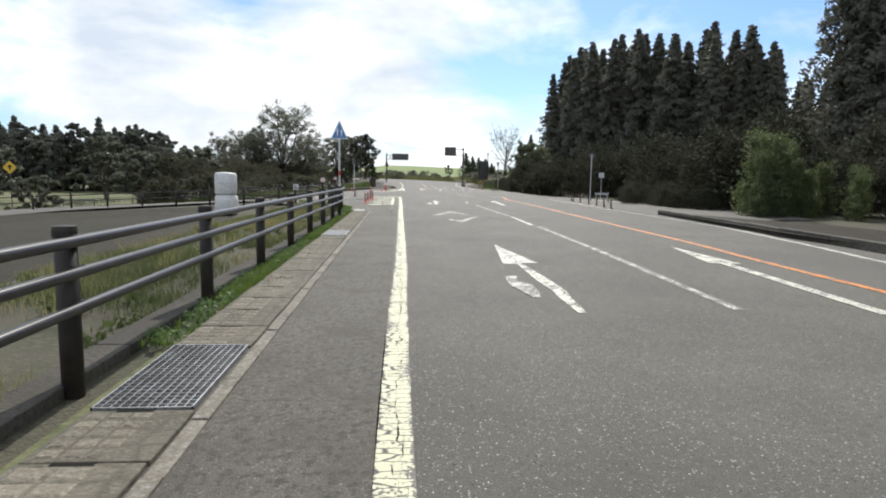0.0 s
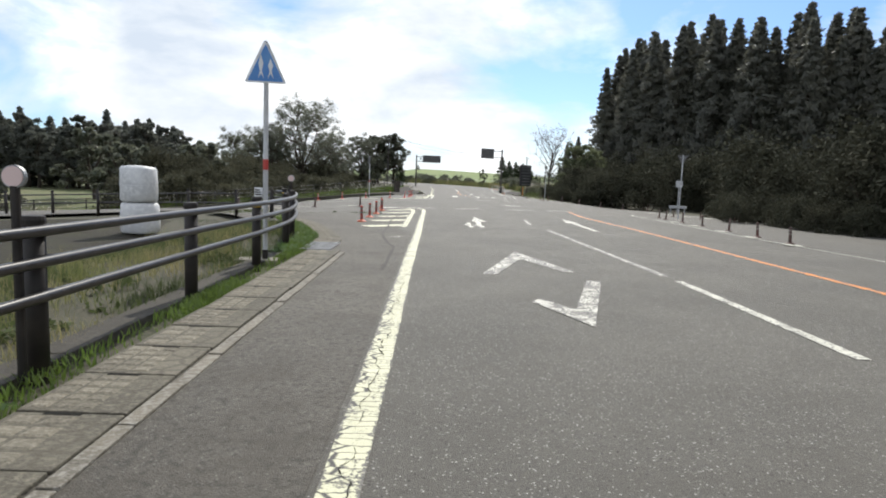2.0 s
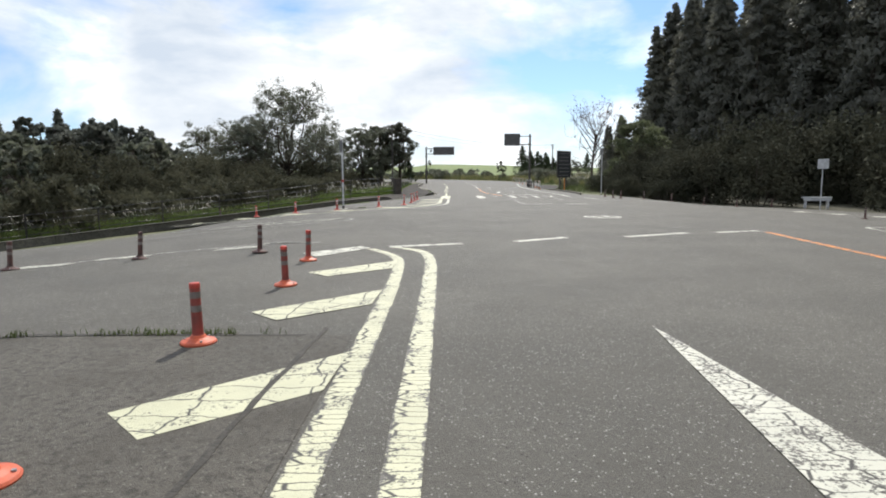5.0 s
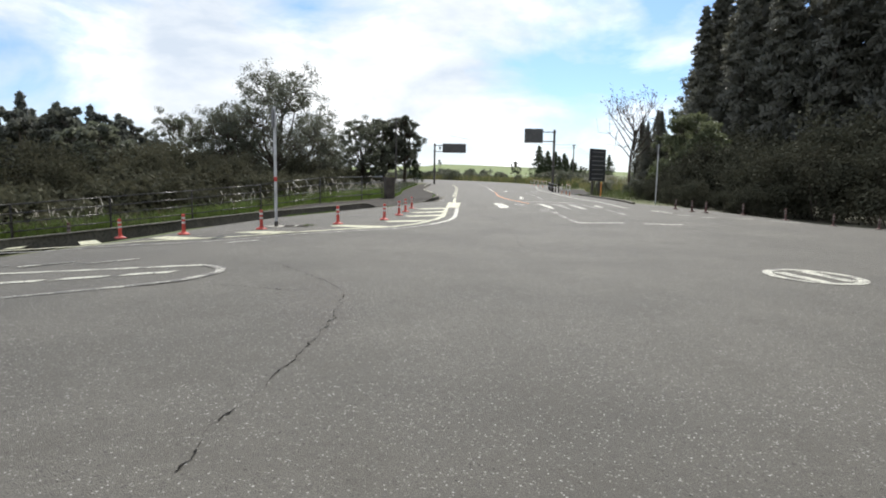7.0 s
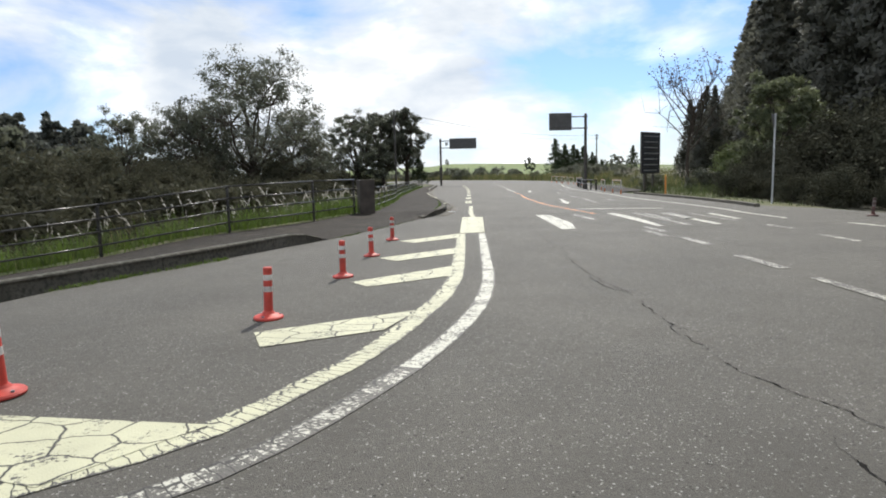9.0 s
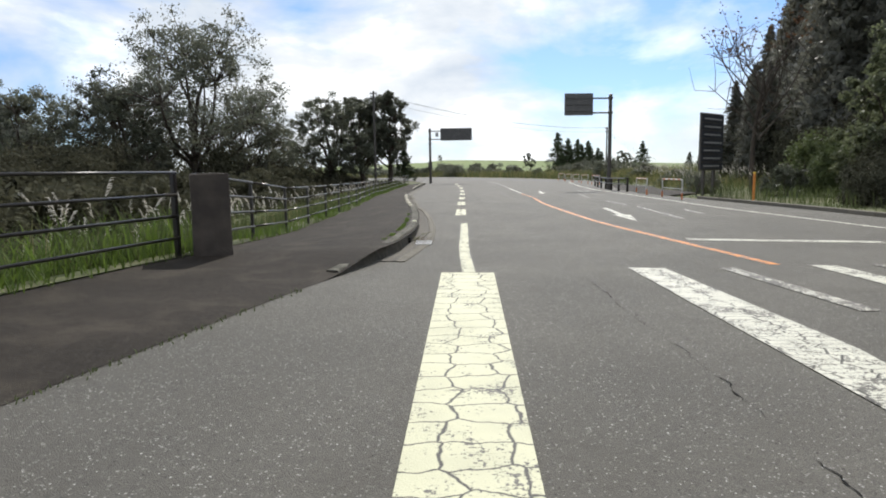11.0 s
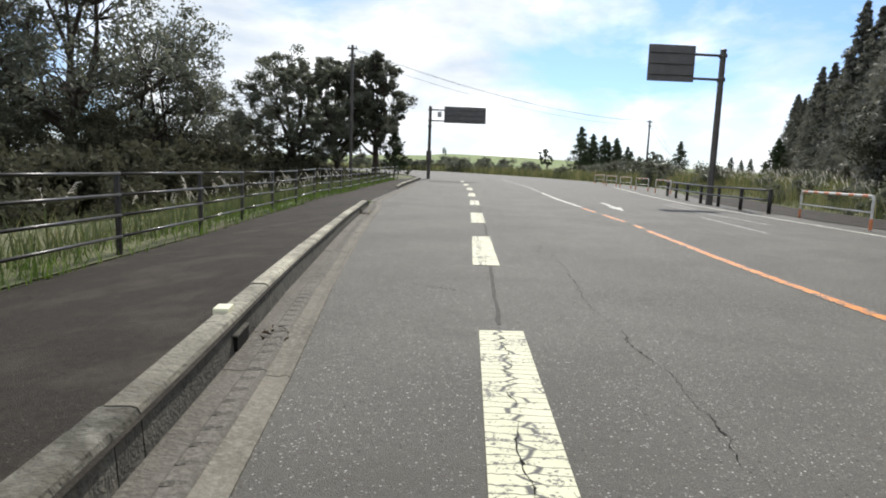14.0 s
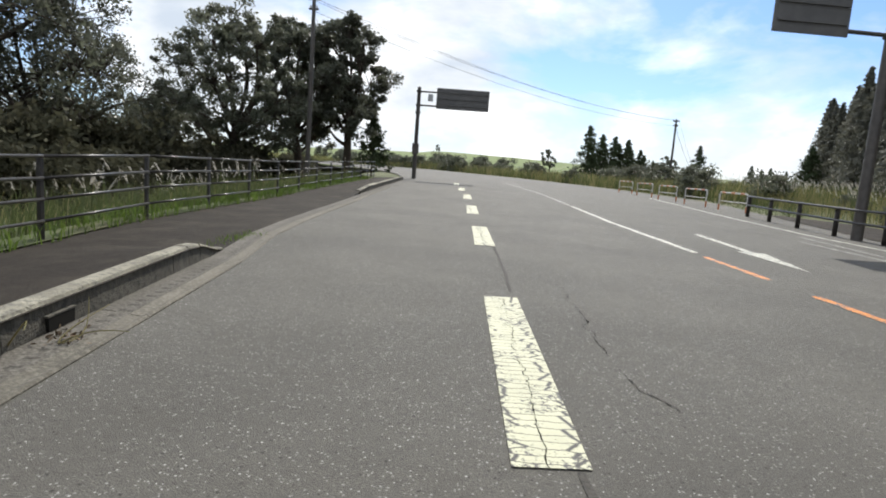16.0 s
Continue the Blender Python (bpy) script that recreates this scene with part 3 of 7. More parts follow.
# pavement with its kerb along the far side of the junction and up the road
WALK_IN = [(-20.5, 38.2), (-14.2, 42.4), (-10.9, 44.4), (-8.6, 45.9), (-7.0, 47.2), (-6.0, 48.4), (-5.2, 49.5), (-4.5, 50.5), (-3.95, 51.4), (-3.4, 52.3), (-2.75, 53.6), (-2.1, 54.9), (-1.7, 56.2), (-1.36, 57.6), (-0.92, 59.4), (-0.62, 60.4), (-0.35, 61.4), (-0.22, 62.4), (-0.17, 63.6), (-0.18, 64.6), (-0.27, 66.4), (-0.41, 68.4), (-0.58, 70.2), (-0.82, 72.2), (-0.98, 73.6), (-1.2, 75.8), (-1.37, 77.5), (-1.5, 79.0), (-1.68, 81.2), (-1.86, 83.2), (-2.2, 86.0), (-2.38, 94.0), (-2.35, 104.0), (-2.3, 110.0)]
FENCE_A = [(-22.5, 40.5), (-18.5, 43.6), (-15.0, 46.6), (-12.2, 49.2), (-9.6, 51.4), (-7.9, 53.1), (-6.2, 54.8), (-4.48, 56.44), (-3.31, 58.18), (-2.7, 60.75)]
FENCE_B = [(-2.62, 61.1), (-2.85, 65.6), (-2.98, 67.9), (-3.05, 70.1), (-3.13, 72.2), (-3.22, 74.5), (-3.33, 76.8), (-3.58, 79.3), (-3.76, 82.0), (-3.9, 86.0), (-4.0, 90.0), (-4.1, 95.0), (-4.1, 102.0), (-4.0, 110.5)]


def fence_line(y):
    pts = FENCE_A + FENCE_B
    for (x0, y0), (x1, y1) in zip(pts, pts[1:]):
        if y0 <= y <= y1:
            return x0 + (x1 - x0) * (y - y0) / (y1 - y0)
    return pts[-1][0] if y > pts[-1][1] else pts[0][0]


def fence_base(x, y):
    """Height of the ground at the foot of the pavement fence."""
    late = smooth(60, 67, y)
    return gz(x, y) + 0.02 + 0.13 * smooth(-7, -4.5, x) * (1 - late) - 0.08 * late * (1 - smooth(82, 86, y))


def beside_fence(p):
    """The pavement's outer edge: the nearest point of the fence, a hand's width short of it."""
    best = None
    for (x0, y0), (x1, y1) in zip(FENCE_A + FENCE_B, (FENCE_A + FENCE_B)[1:]):
        dx, dy = x1 - x0, y1 - y0
        t = min(1.0, max(0.0, ((p[0] - x0) * dx + (p[1] - y0) * dy) / (dx * dx + dy * dy)))
        q = (x0 + dx * t, y0 + dy * t)
        d = math.hypot(q[0] - p[0], q[1] - p[1])
        if best is None or d < best[0]:
            best = (d, q)
    d, q = best
    return (q[0] + (p[0] - q[0]) * 0.1 / d, q[1] + (p[1] - q[1]) * 0.1 / d)


wi = curve_through(WALK_IN, 6)
wo = [beside_fence(p) for p in wi]


def walk_z(x, y):
    """The pavement lies a kerb's height above the road, and drops to it at the crossing places."""
    drop = min(max((y - 54.2) / 0.6, 0.0), 1.0) * (1 - smooth(59.7, 61.2, y)) + smooth(82.6, 83.6, y) * (1 - smooth(94.5, 96.5, y))
    return gz(x, y) + 0.015 + 0.16 * (1 - drop)


verts, faces = [], []
for (x0, y0), (x1, y1) in zip(wi, wo):
    for k in range(9):
        x, y = x0 + (x1 - x0) * k / 8, y0 + (y1 - y0) * k / 8
        inner, outer = walk_z(x0, y0) - 0.012, fence_base(x1, y1) + 0.004
        verts.append((x, y, inner + (outer - inner) * k / 8))
for i in range(len(wi) - 1):
    for k in range(8):
        a = i * 9 + k
        faces.append((a, a + 1, a + 10, a + 9))
tagged(new("pavement", to_mesh("pavement", verts, faces, SIDEWALK, True)), "dark patched asphalt pavement behind a concrete kerb", "pavement", kind="structure")


def kerb_run(name, pts, label, mat, length=0.6, width=0.15, top_mat=None):
    """A kerb of single stones, each a piece with bevelled edges."""
    run = thing(name, label, "kerb", kind="structure")
    rng = random.Random(len(pts) + int(pts[0][1]))
    line = along(pts, length)
    for i, ((x0, y0), (x1, y1)) in enumerate(zip(line, line[1:])):
        d = math.hypot(x1 - x0, y1 - y0)
        if d < 0.1:
            continue
        nx, ny = -(y1 - y0) / d, (x1 - x0) / d
        bm = bmesh.new()
        g = 0.004
        t0, t1 = g / d, 1 - g / d
        rows = []
        for t in (t0, t1):
            cx, cy = x0 + (x1 - x0) * t, y0 + (y1 - y0) * t
            top, low = walk_z(cx, cy) + 0.012 + rng.uniform(-0.004, 0.004), gz(cx, cy) - 0.1
            prof = ((0.0, low), (0.02, top - 0.025), (0.03, top - 0.006), (0.05, top), (width - 0.03, top), (width - 0.005, top - 0.02), (width, low))
            rows.append([bm.verts.new((cx + nx * o, cy + ny * o, z)) for o, z in prof])
        for a in range(len(rows[0]) - 1):
            bm.faces.new((rows[0][a], rows[0][a + 1], rows[1][a + 1], rows[1][a]))
        bm.faces.new(rows[0][::-1])
        bm.faces.new(rows[1])
        stone = part("kerb_stone", bm, mat, run)
        # upward faces get their own colour; KERB_TOP there is painted sunlit pale
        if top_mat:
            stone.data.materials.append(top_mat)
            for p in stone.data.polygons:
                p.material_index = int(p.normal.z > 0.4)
    return run


# ---- kerbs, gutters ----
kerb_in = along([p for p in wi if p[1] < 54.2], 2.0)
kerb_run("kerb", kerb_in, "long dark mossy concrete kerb beside the side road", KERB_DARK, 2.0, 0.18, MOSSY_TOP)
kerb_run("kerb", [kerb_in[-1]] + [p for p in wi if kerb_in[-1][1] + 0.1 < p[1] < 54.9], "tapered end stone of the mossy kerb", KERB_DARK, 0.35, 0.18, MOSSY_TOP)
kerb_run("kerb", [p for p in wi if 60.0 < p[1] < 70.4], "dark mossy concrete kerb beside the pavement", KERB_DARK, 2.0, 0.175, MOSSY_TOP)
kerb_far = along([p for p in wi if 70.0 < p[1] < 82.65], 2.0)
kerb_run("kerb", kerb_far, "concrete kerb with a chipped top painted sunlit pale", KERB_DARK, 2.0, 0.16, KERB_TOP)
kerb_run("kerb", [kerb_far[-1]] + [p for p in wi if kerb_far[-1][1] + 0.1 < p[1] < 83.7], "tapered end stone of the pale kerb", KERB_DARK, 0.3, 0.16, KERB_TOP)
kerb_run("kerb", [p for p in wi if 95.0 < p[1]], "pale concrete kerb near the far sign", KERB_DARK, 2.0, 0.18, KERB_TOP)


def gutter_run(name, pts, width, label, length, mat, cobbles=False):
    """Flat concrete gutter stones laid end to end beside the road."""
    run = thing(name, label, "gutter", kind="structure")
    rng = random.Random(5)
    line = along(pts, length)
    for (x0, y0), (x1, y1) in zip(line, line[1:]):
        d = math.hypot(x1 - x0, y1 - y0)
        if d < 0.15:
            continue
        nx, ny = (y1 - y0) / d, -(x1 - x0) / d
        bm, rows = bmesh.new(), []
        tilt = rng.uniform(-0.004, 0.004)
        for t in (0.002 / d, 1 - 0.002 / d):
            cx, cy = x0 + (x1 - x0) * t, y0 + (y1 - y0) * t
            prof = ((0.0, 0.016), (width * 0.55, 0.008), (width * 0.72, 0.012), (width - 0.015, 0.016), (width, 0.006), (width, -0.08), (0, -0.08))
            rows.append([bm.verts.new((cx + nx * o, cy + ny * o, gz(cx, cy) + z + tilt)) for o, z in prof])
        n = len(rows[0])
        for a in range(n):
            bm.faces.new((rows[0][a], rows[0][(a + 1) % n], rows[1][(a + 1) % n], rows[1][a]))
        bm.faces.new(rows[0][::-1])
        bm.faces.new(rows[1])
        stone = part("gutter_stone", bm, mat, run)
        if cobbles and y0 > 67.5:
            bm = bmesh.new()
            m = max(1, round(d / 0.125))
            for k in range(m):
                t0, t1 = (k + 0.03) / m, (k + 0.97) / m
                ring = []
                for level, inset in ((0.003, 0.0), (0.011, 0.3)):
                    quad = []
                    for t, o in ((t0, 0.50), (t1, 0.50), (t1, 0.93), (t0, 0.93)):
                        tt, oo = t + ((t0 + t1) / 2 - t) * inset, width * (o + (0.715 - o) * inset)
                        cx, cy = x0 + (x1 - x0) * tt, y0 + (y1 - y0) * tt
                        quad.append(bm.verts.new((cx + nx * oo, cy + ny * oo, gz(cx, cy) + 0.008 + level + tilt)))
                    ring.append(quad)
                bm.faces.new(ring[1])
                for q in range(4):
                    bm.faces.new((ring[0][q], ring[0][(q + 1) % 4], ring[1][(q + 1) % 4], ring[1][q]))
            part("cobble_row", bm, mat, stone, "row of low worn cobbles")
    return run


gutter_run("gutter", [p for p in wi if 61.0 < p[1] < 104], 0.2, "flat stained concrete gutter stones along the kerb", 2.0, GUTTER, True)
lip_line = [p for p in wi if 61.0 < p[1] < 104]
gutter_run("gutter_edge", [(a[0] + (b[1] - a[1]) / math.hypot(b[0] - a[0], b[1] - a[1]) * 0.206, a[1] - (b[0] - a[0]) / math.hypot(b[0] - a[0], b[1] - a[1]) * 0.206) for a, b in zip(lip_line, lip_line[1:])], 0.11, "narrow paler concrete edge of the gutter", 2.0, LIP)


# ---- gutter with covers and gratings beside the near fence ----
PADS = {}


def cover_slab(x, y, z, length, width, cols, rows, label):
    """A gutter cover cast with rows of low rounded pads on its fence side, and a dark bar for the shade of the hand
    slot at its end.
    """
    ob = thing("gutter_cover", label, "drain cover", (x, y, z), group="gutter covers")
    bm = bmesh.new()
    box(bm, -width / 2, width / 2, 0.006, length - 0.006, -0.09, 0.0, 0.008)
    part("slab", bm, COVER, ob)
    cw, rl = width * 0.62 / cols, (length - 0.06) / rows
    key = "cast_pad %.3f %.3f" % (cw, rl)
    if key not in PADS:
        bm = bmesh.new()
        low = [bm.verts.new((u * cw, v * rl, 0.0)) for u, v in ((0.08, 0.1), (0.92, 0.1), (0.92, 0.9), (0.08, 0.9))]
        high = [bm.verts.new((u * cw, v * rl, 0.005)) for u, v in ((0.2, 0.22), (0.8, 0.22), (0.8, 0.78), (0.2, 0.78))]
        bm.faces.new(high)
        for k in range(4):
            bm.faces.new((low[k], low[(k + 1) % 4], high[(k + 1) % 4], high[k]))
        PADS[key] = bm_mesh("cast_pad", bm, COVER_PAD)
    for c in range(cols):
        for r in range(rows):
            part("cast_pad", PADS[key], COVER_PAD, ob).location = (-width / 2 + 0.02 + cw * c, 0.03 + rl * r, 0.0)
    # the slot is not cut; a near-black bar on the slab paints its shade
    part("slot", box(bmesh.new(), -width * 0.22, width * 0.12, length - 0.03, length - 0.002, -0.02, 0.0015), SEAL, ob, "dark bar standing for the shaded hand slot")
    return ob


def grating(x, y, z, length, width):
    ob = thing("drain_grating", "galvanised steel drain grating set in the gutter", "drain grating", (x, y, z), group="drain gratings")
    bm = bmesh.new()
    for x0, x1, y0, y1 in ((-width / 2, -width / 2 + 0.008, 0, length), (width / 2 - 0.008, width / 2, 0, length), (-width / 2, width / 2, 0, 0.008), (-width / 2, width / 2, length - 0.008, length)):
        box(bm, x0, x1, y0, y1, -0.05, 0.0)
    part("frame", bm, STEEL, ob)
    bm = bmesh.new()
    box(bm, -width / 2 + 0.005, width / 2 - 0.005, 0.005, length - 0.005, -0.34, -0.30)
    part("drain_floor", bm, SEAL, ob, "dark bottom of the drain")
    bar = bm_mesh("bearing_bar", box(bmesh.new(), -0.0024, 0.0024, 0.0, length, -0.045, -0.001), STEEL)
    n = 11
    for k in range(1, n):
        p = part("bearing_bar", bar, STEEL, ob)
        p.location.x = -width / 2 + width * k / n
    rod = bm_mesh("cross_rod", cyl(bmesh.new(), (-width / 2, 0, -0.003), (width / 2, 0, -0.003), 0.0035, n=6), STEEL)
    m = int(length / 0.045)
    for k in range(1, m):
        p = part("cross_rod", rod, STEEL, ob)
        p.location.y = length * k / m
    return ob


first = cover_slab(-1.12, -7.9, 0.022, 0.5, 0.46, 3, 5, "weathered concrete gutter cover with rows of worn pads")
second = cover_slab(-1.12, -8.4, 0.022, 0.5, 0.46, 2, 4, "weathered concrete gutter cover with broad worn pads")
y = -7.4
while y < 18.5:
    if any(abs(y - g) < 0.01 for g in (2.6, 10.6)):
        grating(-1.12, y, 0.03, 1.0, 0.44)
        y += 1.0
    else:
        copy_thing(first if int(2 * y) % 3 else second, pose(-1.12 + 0.004 * math.sin(7 * y), y, 0.02 + 0.004 * math.sin(13 * y), 0.3 * math.sin(5 * y), 0.4 * math.cos(11 * y), 0.4 * math.sin(3 * y)))
        y += 0.5
last_grating = grating(-1.26, 18.62, 0.03, 1.0, 0.44)
copy_thing(last_grating, pose(-3.3, 25.86, gz(-3.4, 26.3) + 0.02, 0, 0, 25))
# past the last grating the covers swing away from the road
for x, y, turn in ((-1.30, 19.64, 2), (-1.33, 20.14, 7), (-1.42, 20.63, 12), (-1.54, 21.12, 15), (-1.68, 21.6, 16), (-1.83, 22.08, 17), (-1.98, 22.56, 18), (-2.14, 23.03, 19), (-2.31, 23.5, 20), (-2.49, 23.97, 21), (-2.68, 24.43, 22), (-2.87, 24.89, 23), (-3.07, 25.35, 24)):
    copy_thing(first, pose(x, y, gz(x, y) + 0.018, 0.3 * math.sin(5 * y), 0.5 * math.cos(9 * y), turn))
lip = bmesh.new()
for k in range(53):
    box(lip, -0.875, -0.80, -8 + 0.5 * k + 0.004, -7.5 + 0.5 * k - 0.004, -0.05, 0.016 + 0.004 * math.sin(4.0 * k), 0.006)
tagged(part("gutter_edge", lip, CONCRETE), "narrow concrete edge of the gutter", "gutter", kind="structure")


# ---- near pipe fence ----
footing = thing("fence_footing", "narrow weathered concrete strip at the foot of the fence", "footing", kind="structure")
for k in range(14):
    part("footing_block", box(bmesh.new(), -1.86, -1.64, -8 + 1.95 * k + 0.006, -6.05 + 1.95 * k - 0.006, -0.12, 0.004, 0.008), FOOTING, footing)


def pipe_fence(name, posts, label, heights, post_h, post_r, rail_r, off, mats, step_group, cap=True, tape=None, rail_pts=None):
    """Round posts with caps and long bent rails clamped to their road side."""
    fence = thing(name, label, "fence")
    shaft = bmesh.new()
    cyl(shaft, (0, 0, -0.15), (0, 0, post_h - 0.03), post_r, n=16)
    shaft_me = bm_mesh("post", shaft, mats[0], True)
    lid = bmesh.new()
    lathe(lid, [(post_r * 1.08, post_h - 0.05), (post_r * 1.1, post_h - 0.02), (post_r * 1.02, post_h), (post_r * 0.2, post_h + 0.006)], 16)
    lid_me = bm_mesh("post_cap", lid, mats[0])
    band = bm_mesh("tape_band", lathe(bmesh.new(), [(post_r * 1.02, 0.0), (post_r * 1.03, 0.002), (post_r * 1.03, 0.018), (post_r * 1.02, 0.02)], 16), YELLOW)
    for i, (x, y) in enumerate(posts):
        p = part("post", shaft_me, None, fence)
        p.location = (x, y, gz(x, y))
        if cap:
            c = part("post_cap", lid_me, None, p)
        if tape and i % tape == 0:
            c = part("tape_band", band, None, p, "yellow tape band")
            c.location.z = post_h - 0.12
    line = curve_through(rail_pts or posts, 6)
    for h in heights:
        bm = bmesh.new()
        pts = []
        for i, (x, y) in enumerate(line):
            a, b = line[max(i - 1, 0)], line[min(i + 1, len(line) - 1)]
            d = math.hypot(b[0] - a[0], b[1] - a[1])
            pts.append((x + (b[1] - a[1]) / d * off, y - (b[0] - a[0]) / d * off, gz(x, y) + h))
        tube(bm, pts, rail_r)
        part("rail", bm, mats[1], fence, smooth_shade=True)
    if cap:
        clamp = bm_mesh("clamp", box(bmesh.new(), 0, off, -0.035, 0.035, -0.03, 0.03, 0.008), mats[0])
        for x, y in posts:
            for h in heights:
                p = part("clamp", clamp, None, fence)
                p.location = (x, y, gz(x, y) + h)
    return fence


near_posts = [(-1.62, 9.17 - 2.02 * k - (0.11 if k == 3 else 0.0)) for k in range(8, 0, -1)] + [(-1.62, 9.17), (-1.62, 11.2), (-1.62, 13.17), (-1.62, 15.13), (-1.63, 17.05), (-1.76, 19.0), (-2.12, 20.95), (-2.55, 22.65), (-3.13, 24.5), (-3.9, 26.3), (-4.7, 27.9)]
pipe_fence("pipe_fence", near_posts, "dark brown steel pipe fence with three round rails", (0.73, 0.575, 0.40), 0.80, 0.052, 0.028, 0.075, (BLACK_STEEL, PIPE), 0, True, 4, near_posts)
lot_posts = [(-5.6 - 1.9 * k, 28.6 + 1.15 * k - 0.09 * k * k) for k in range(8)]
pipe_fence("pipe_fence", lot_posts + [(-21.5 - 2.2 * k, 31.0 - 1.6 * k) for k in range(1, 10)], "dark steel pipe fence round the parking lot", (0.66, 0.36), 0.8, 0.05, 0.025, 0.07, (BLACK_STEEL, PIPE), 0)


# ---- pavement fence with flat posts and four rails ----
def rail_fence(name, pts, step, label, height, rails, tall=lambda y: 1.0):
    fence = thing(name, label, "fence")
    posts = along(pts, step)
    bm = bmesh.new()
    box(bm, -0.022, 0.022, -0.028, 0.028, -0.25, height, 0.006)
    post_me = bm_mesh("post", bm, PIPE)
    ground = [fence_base(x, y) for x, y in posts]
    for (x, y), z in zip(posts, ground):
        p = part("post", post_me, None, fence)
        p.location = (x, y, z)
        p.scale.z = tall(y)
    for (x0, y0), (x1, y1), z0, z1 in zip(posts, posts[1:], ground, ground[1:]):
        for h in rails:
            bm = bmesh.new()
            d = math.hypot(x1 - x0, y1 - y0)
            ox, oy = (y1 - y0) / d * 0.03, -(x1 - x0) / d * 0.03
            cyl(bm, (x0 + ox, y0 + oy, z0 + h * tall(y0)), (x1 + ox, y1 + oy, z1 + h * tall(y1)), 0.017, n=8)
            part("rail", bm, FENCE_WOODEN, fence, smooth_shade=True)
    return fence


rail_fence("pavement_fence", FENCE_A, 2.4, "dark brown steel fence with four thin rails", 0.98, (0.96, 0.71, 0.47, 0.22))
rail_fence("pavement_fence", FENCE_B, 2.25, "dark brown steel fence with four thin rails", 0.89, (0.87, 0.65, 0.435, 0.21), lambda y: 1.0 + 0.08 * (1 - smooth(61, 66, y)))
pillar = thing("stone_pillar", "squat dark brown stone pillar beside the pavement fence", "pillar", (-2.4, 61.0, fence_base(-2.4, 61.0)), 24)
bm = box(bmesh.new(), -0.21, 0.21, -0.21, 0.21, -0.25, 0.94, 0.02)
bmesh.ops.subdivide_edges(bm, edges=bm.edges, cuts=2, use_grid_fill=True)
for q in bm.verts:
    q.co += 0.02 * noise.noise_vector(q.co * 3.1)
part("block", bm, material("dark_stone", (0.055, 0.045, 0.038), 0.9, var=(0.09, 0.075, 0.06), scale=4, bump=0.6, bump_scale=30), pillar)


# ---- openings, plates and a grating along the pavement kerb ----
def kerb_inlet(x, y, turn):
    """A low drain mouth in the kerb's face; a solid dark block stands for its shade."""
    ob = thing("kerb_inlet", "rectangular drain mouth in the kerb face, its shade a dark block", "drain", (x, y, gz(x, y)), turn, group="kerb inlets")
    # no hole is cut: the shade inside is a near-black box, slightly proud
    part("throat", box(bmesh.new(), -0.08, 0.004, -0.12, 0.12, 0.02, 0.095), SEAL, ob, "solid dark block standing for the shaded opening")
    part("lintel", box(bmesh.new(), -0.06, 0.007, -0.13, 0.13, 0.095, 0.105, 0.002), KERB_DARK, ob)
    return ob


def kerb_plate(x, y, turn):
    ob = thing("kerb_reflector", "small pale yellow reflector plate on the kerb top", "reflector", (x, y, walk_z(x, y) + 0.012), turn, group="kerb reflectors")
    part("plate", box(bmesh.new(), -0.04, 0.04, -0.06, 0.06, -0.01, 0.022, 0.008), material("pale_reflector", (0.72, 0.70, 0.5), 0.4) if "pale_reflector" not in bpy.data.materials else bpy.data.materials["pale_reflector"], ob)
    return ob


kerb_inlet(-0.20, 63.0, 0)
kerb_inlet(-0.72, 71.4, 7)
kerb_inlet(-1.63, 80.6, 5)
kerb_plate(-0.84, 71.45, 7)
kerb_plate(-0.27, 64.9, 2)
grating(0.0, 62.7, gz(0, 62.7) + 0.019, 0.5, 0.24)


# ---- road markings ----
def line(pts, width, mat, label, n=6, group=""):
    """A painted line: a strip of even width, with its edges a little uneven."""
    path = along(curve_through(pts, n) if len(pts) > 2 else pts, 0.3)
    rng = random.Random(int(abs(pts[0][0]) * 100 + pts[0][1] * 10))
    verts, lay, run = [], [], 0.0
    for i, (x, y) in enumerate(path):
        a, b = path[max(i - 1, 0)], path[min(i + 1, len(path) - 1)]
        d = math.hypot(b[0] - a[0], b[1] - a[1]) or 1.0
        nx, ny = (b[1] - a[1]) / d, -(b[0] - a[0]) / d
        run += math.hypot(x - path[max(i - 1, 0)][0], y - path[max(i - 1, 0)][1])
        for side in (-1, 0, 1):
            o = side * width / 2 * (1 + 0.05 * rng.uniform(-1, 1))
            px, py = x + nx * o, y + ny * o
            verts.append((px, py, gz(px, py) + 0.004))
            lay.append((o, run, side))
    faces = [(3 * i + k, 3 * i + k + 1, 3 * i + k + 4, 3 * i + k + 3) for i in range(len(path) - 1) for k in (0, 1)]
    me = lay_on(to_mesh("line_marking", verts, faces, mat), lay)
    return tagged(new("line_marking", me), label, "road marking", group)


line([(0.0, -12), (0.0, 2), (0.07, 8), (0.12, 17), (0.14, 20), (0.17, 22.4), (0.17, 25), (0.2, 30), (0.17, 32.6), (-0.02, 33.5), (-0.45, 34.0)], 0.155, PAINT_CRACKED, "cracked cream edge line curving into the junction")
line([(-0.19, 23.7), (-0.18, 26), (-0.17, 29), (-0.18, 31.5), (-0.3, 32.8), (-0.75, 33.75)], 0.15, PAINT_CRACKED, "cracked cream line bounding the hatched island")
for y in (23.6, 25.52, 27.42, 29.46, 31.46):
    marking("hatch_bar", [(-1.2, y + 0.04), (-0.24, y + 0.98), (-0.27, y + 0.32), (-0.92, y - 0.24)], PAINT_BLOCK, "cream diagonal bar of the hatched island", group="hatch bars by the near kerb")
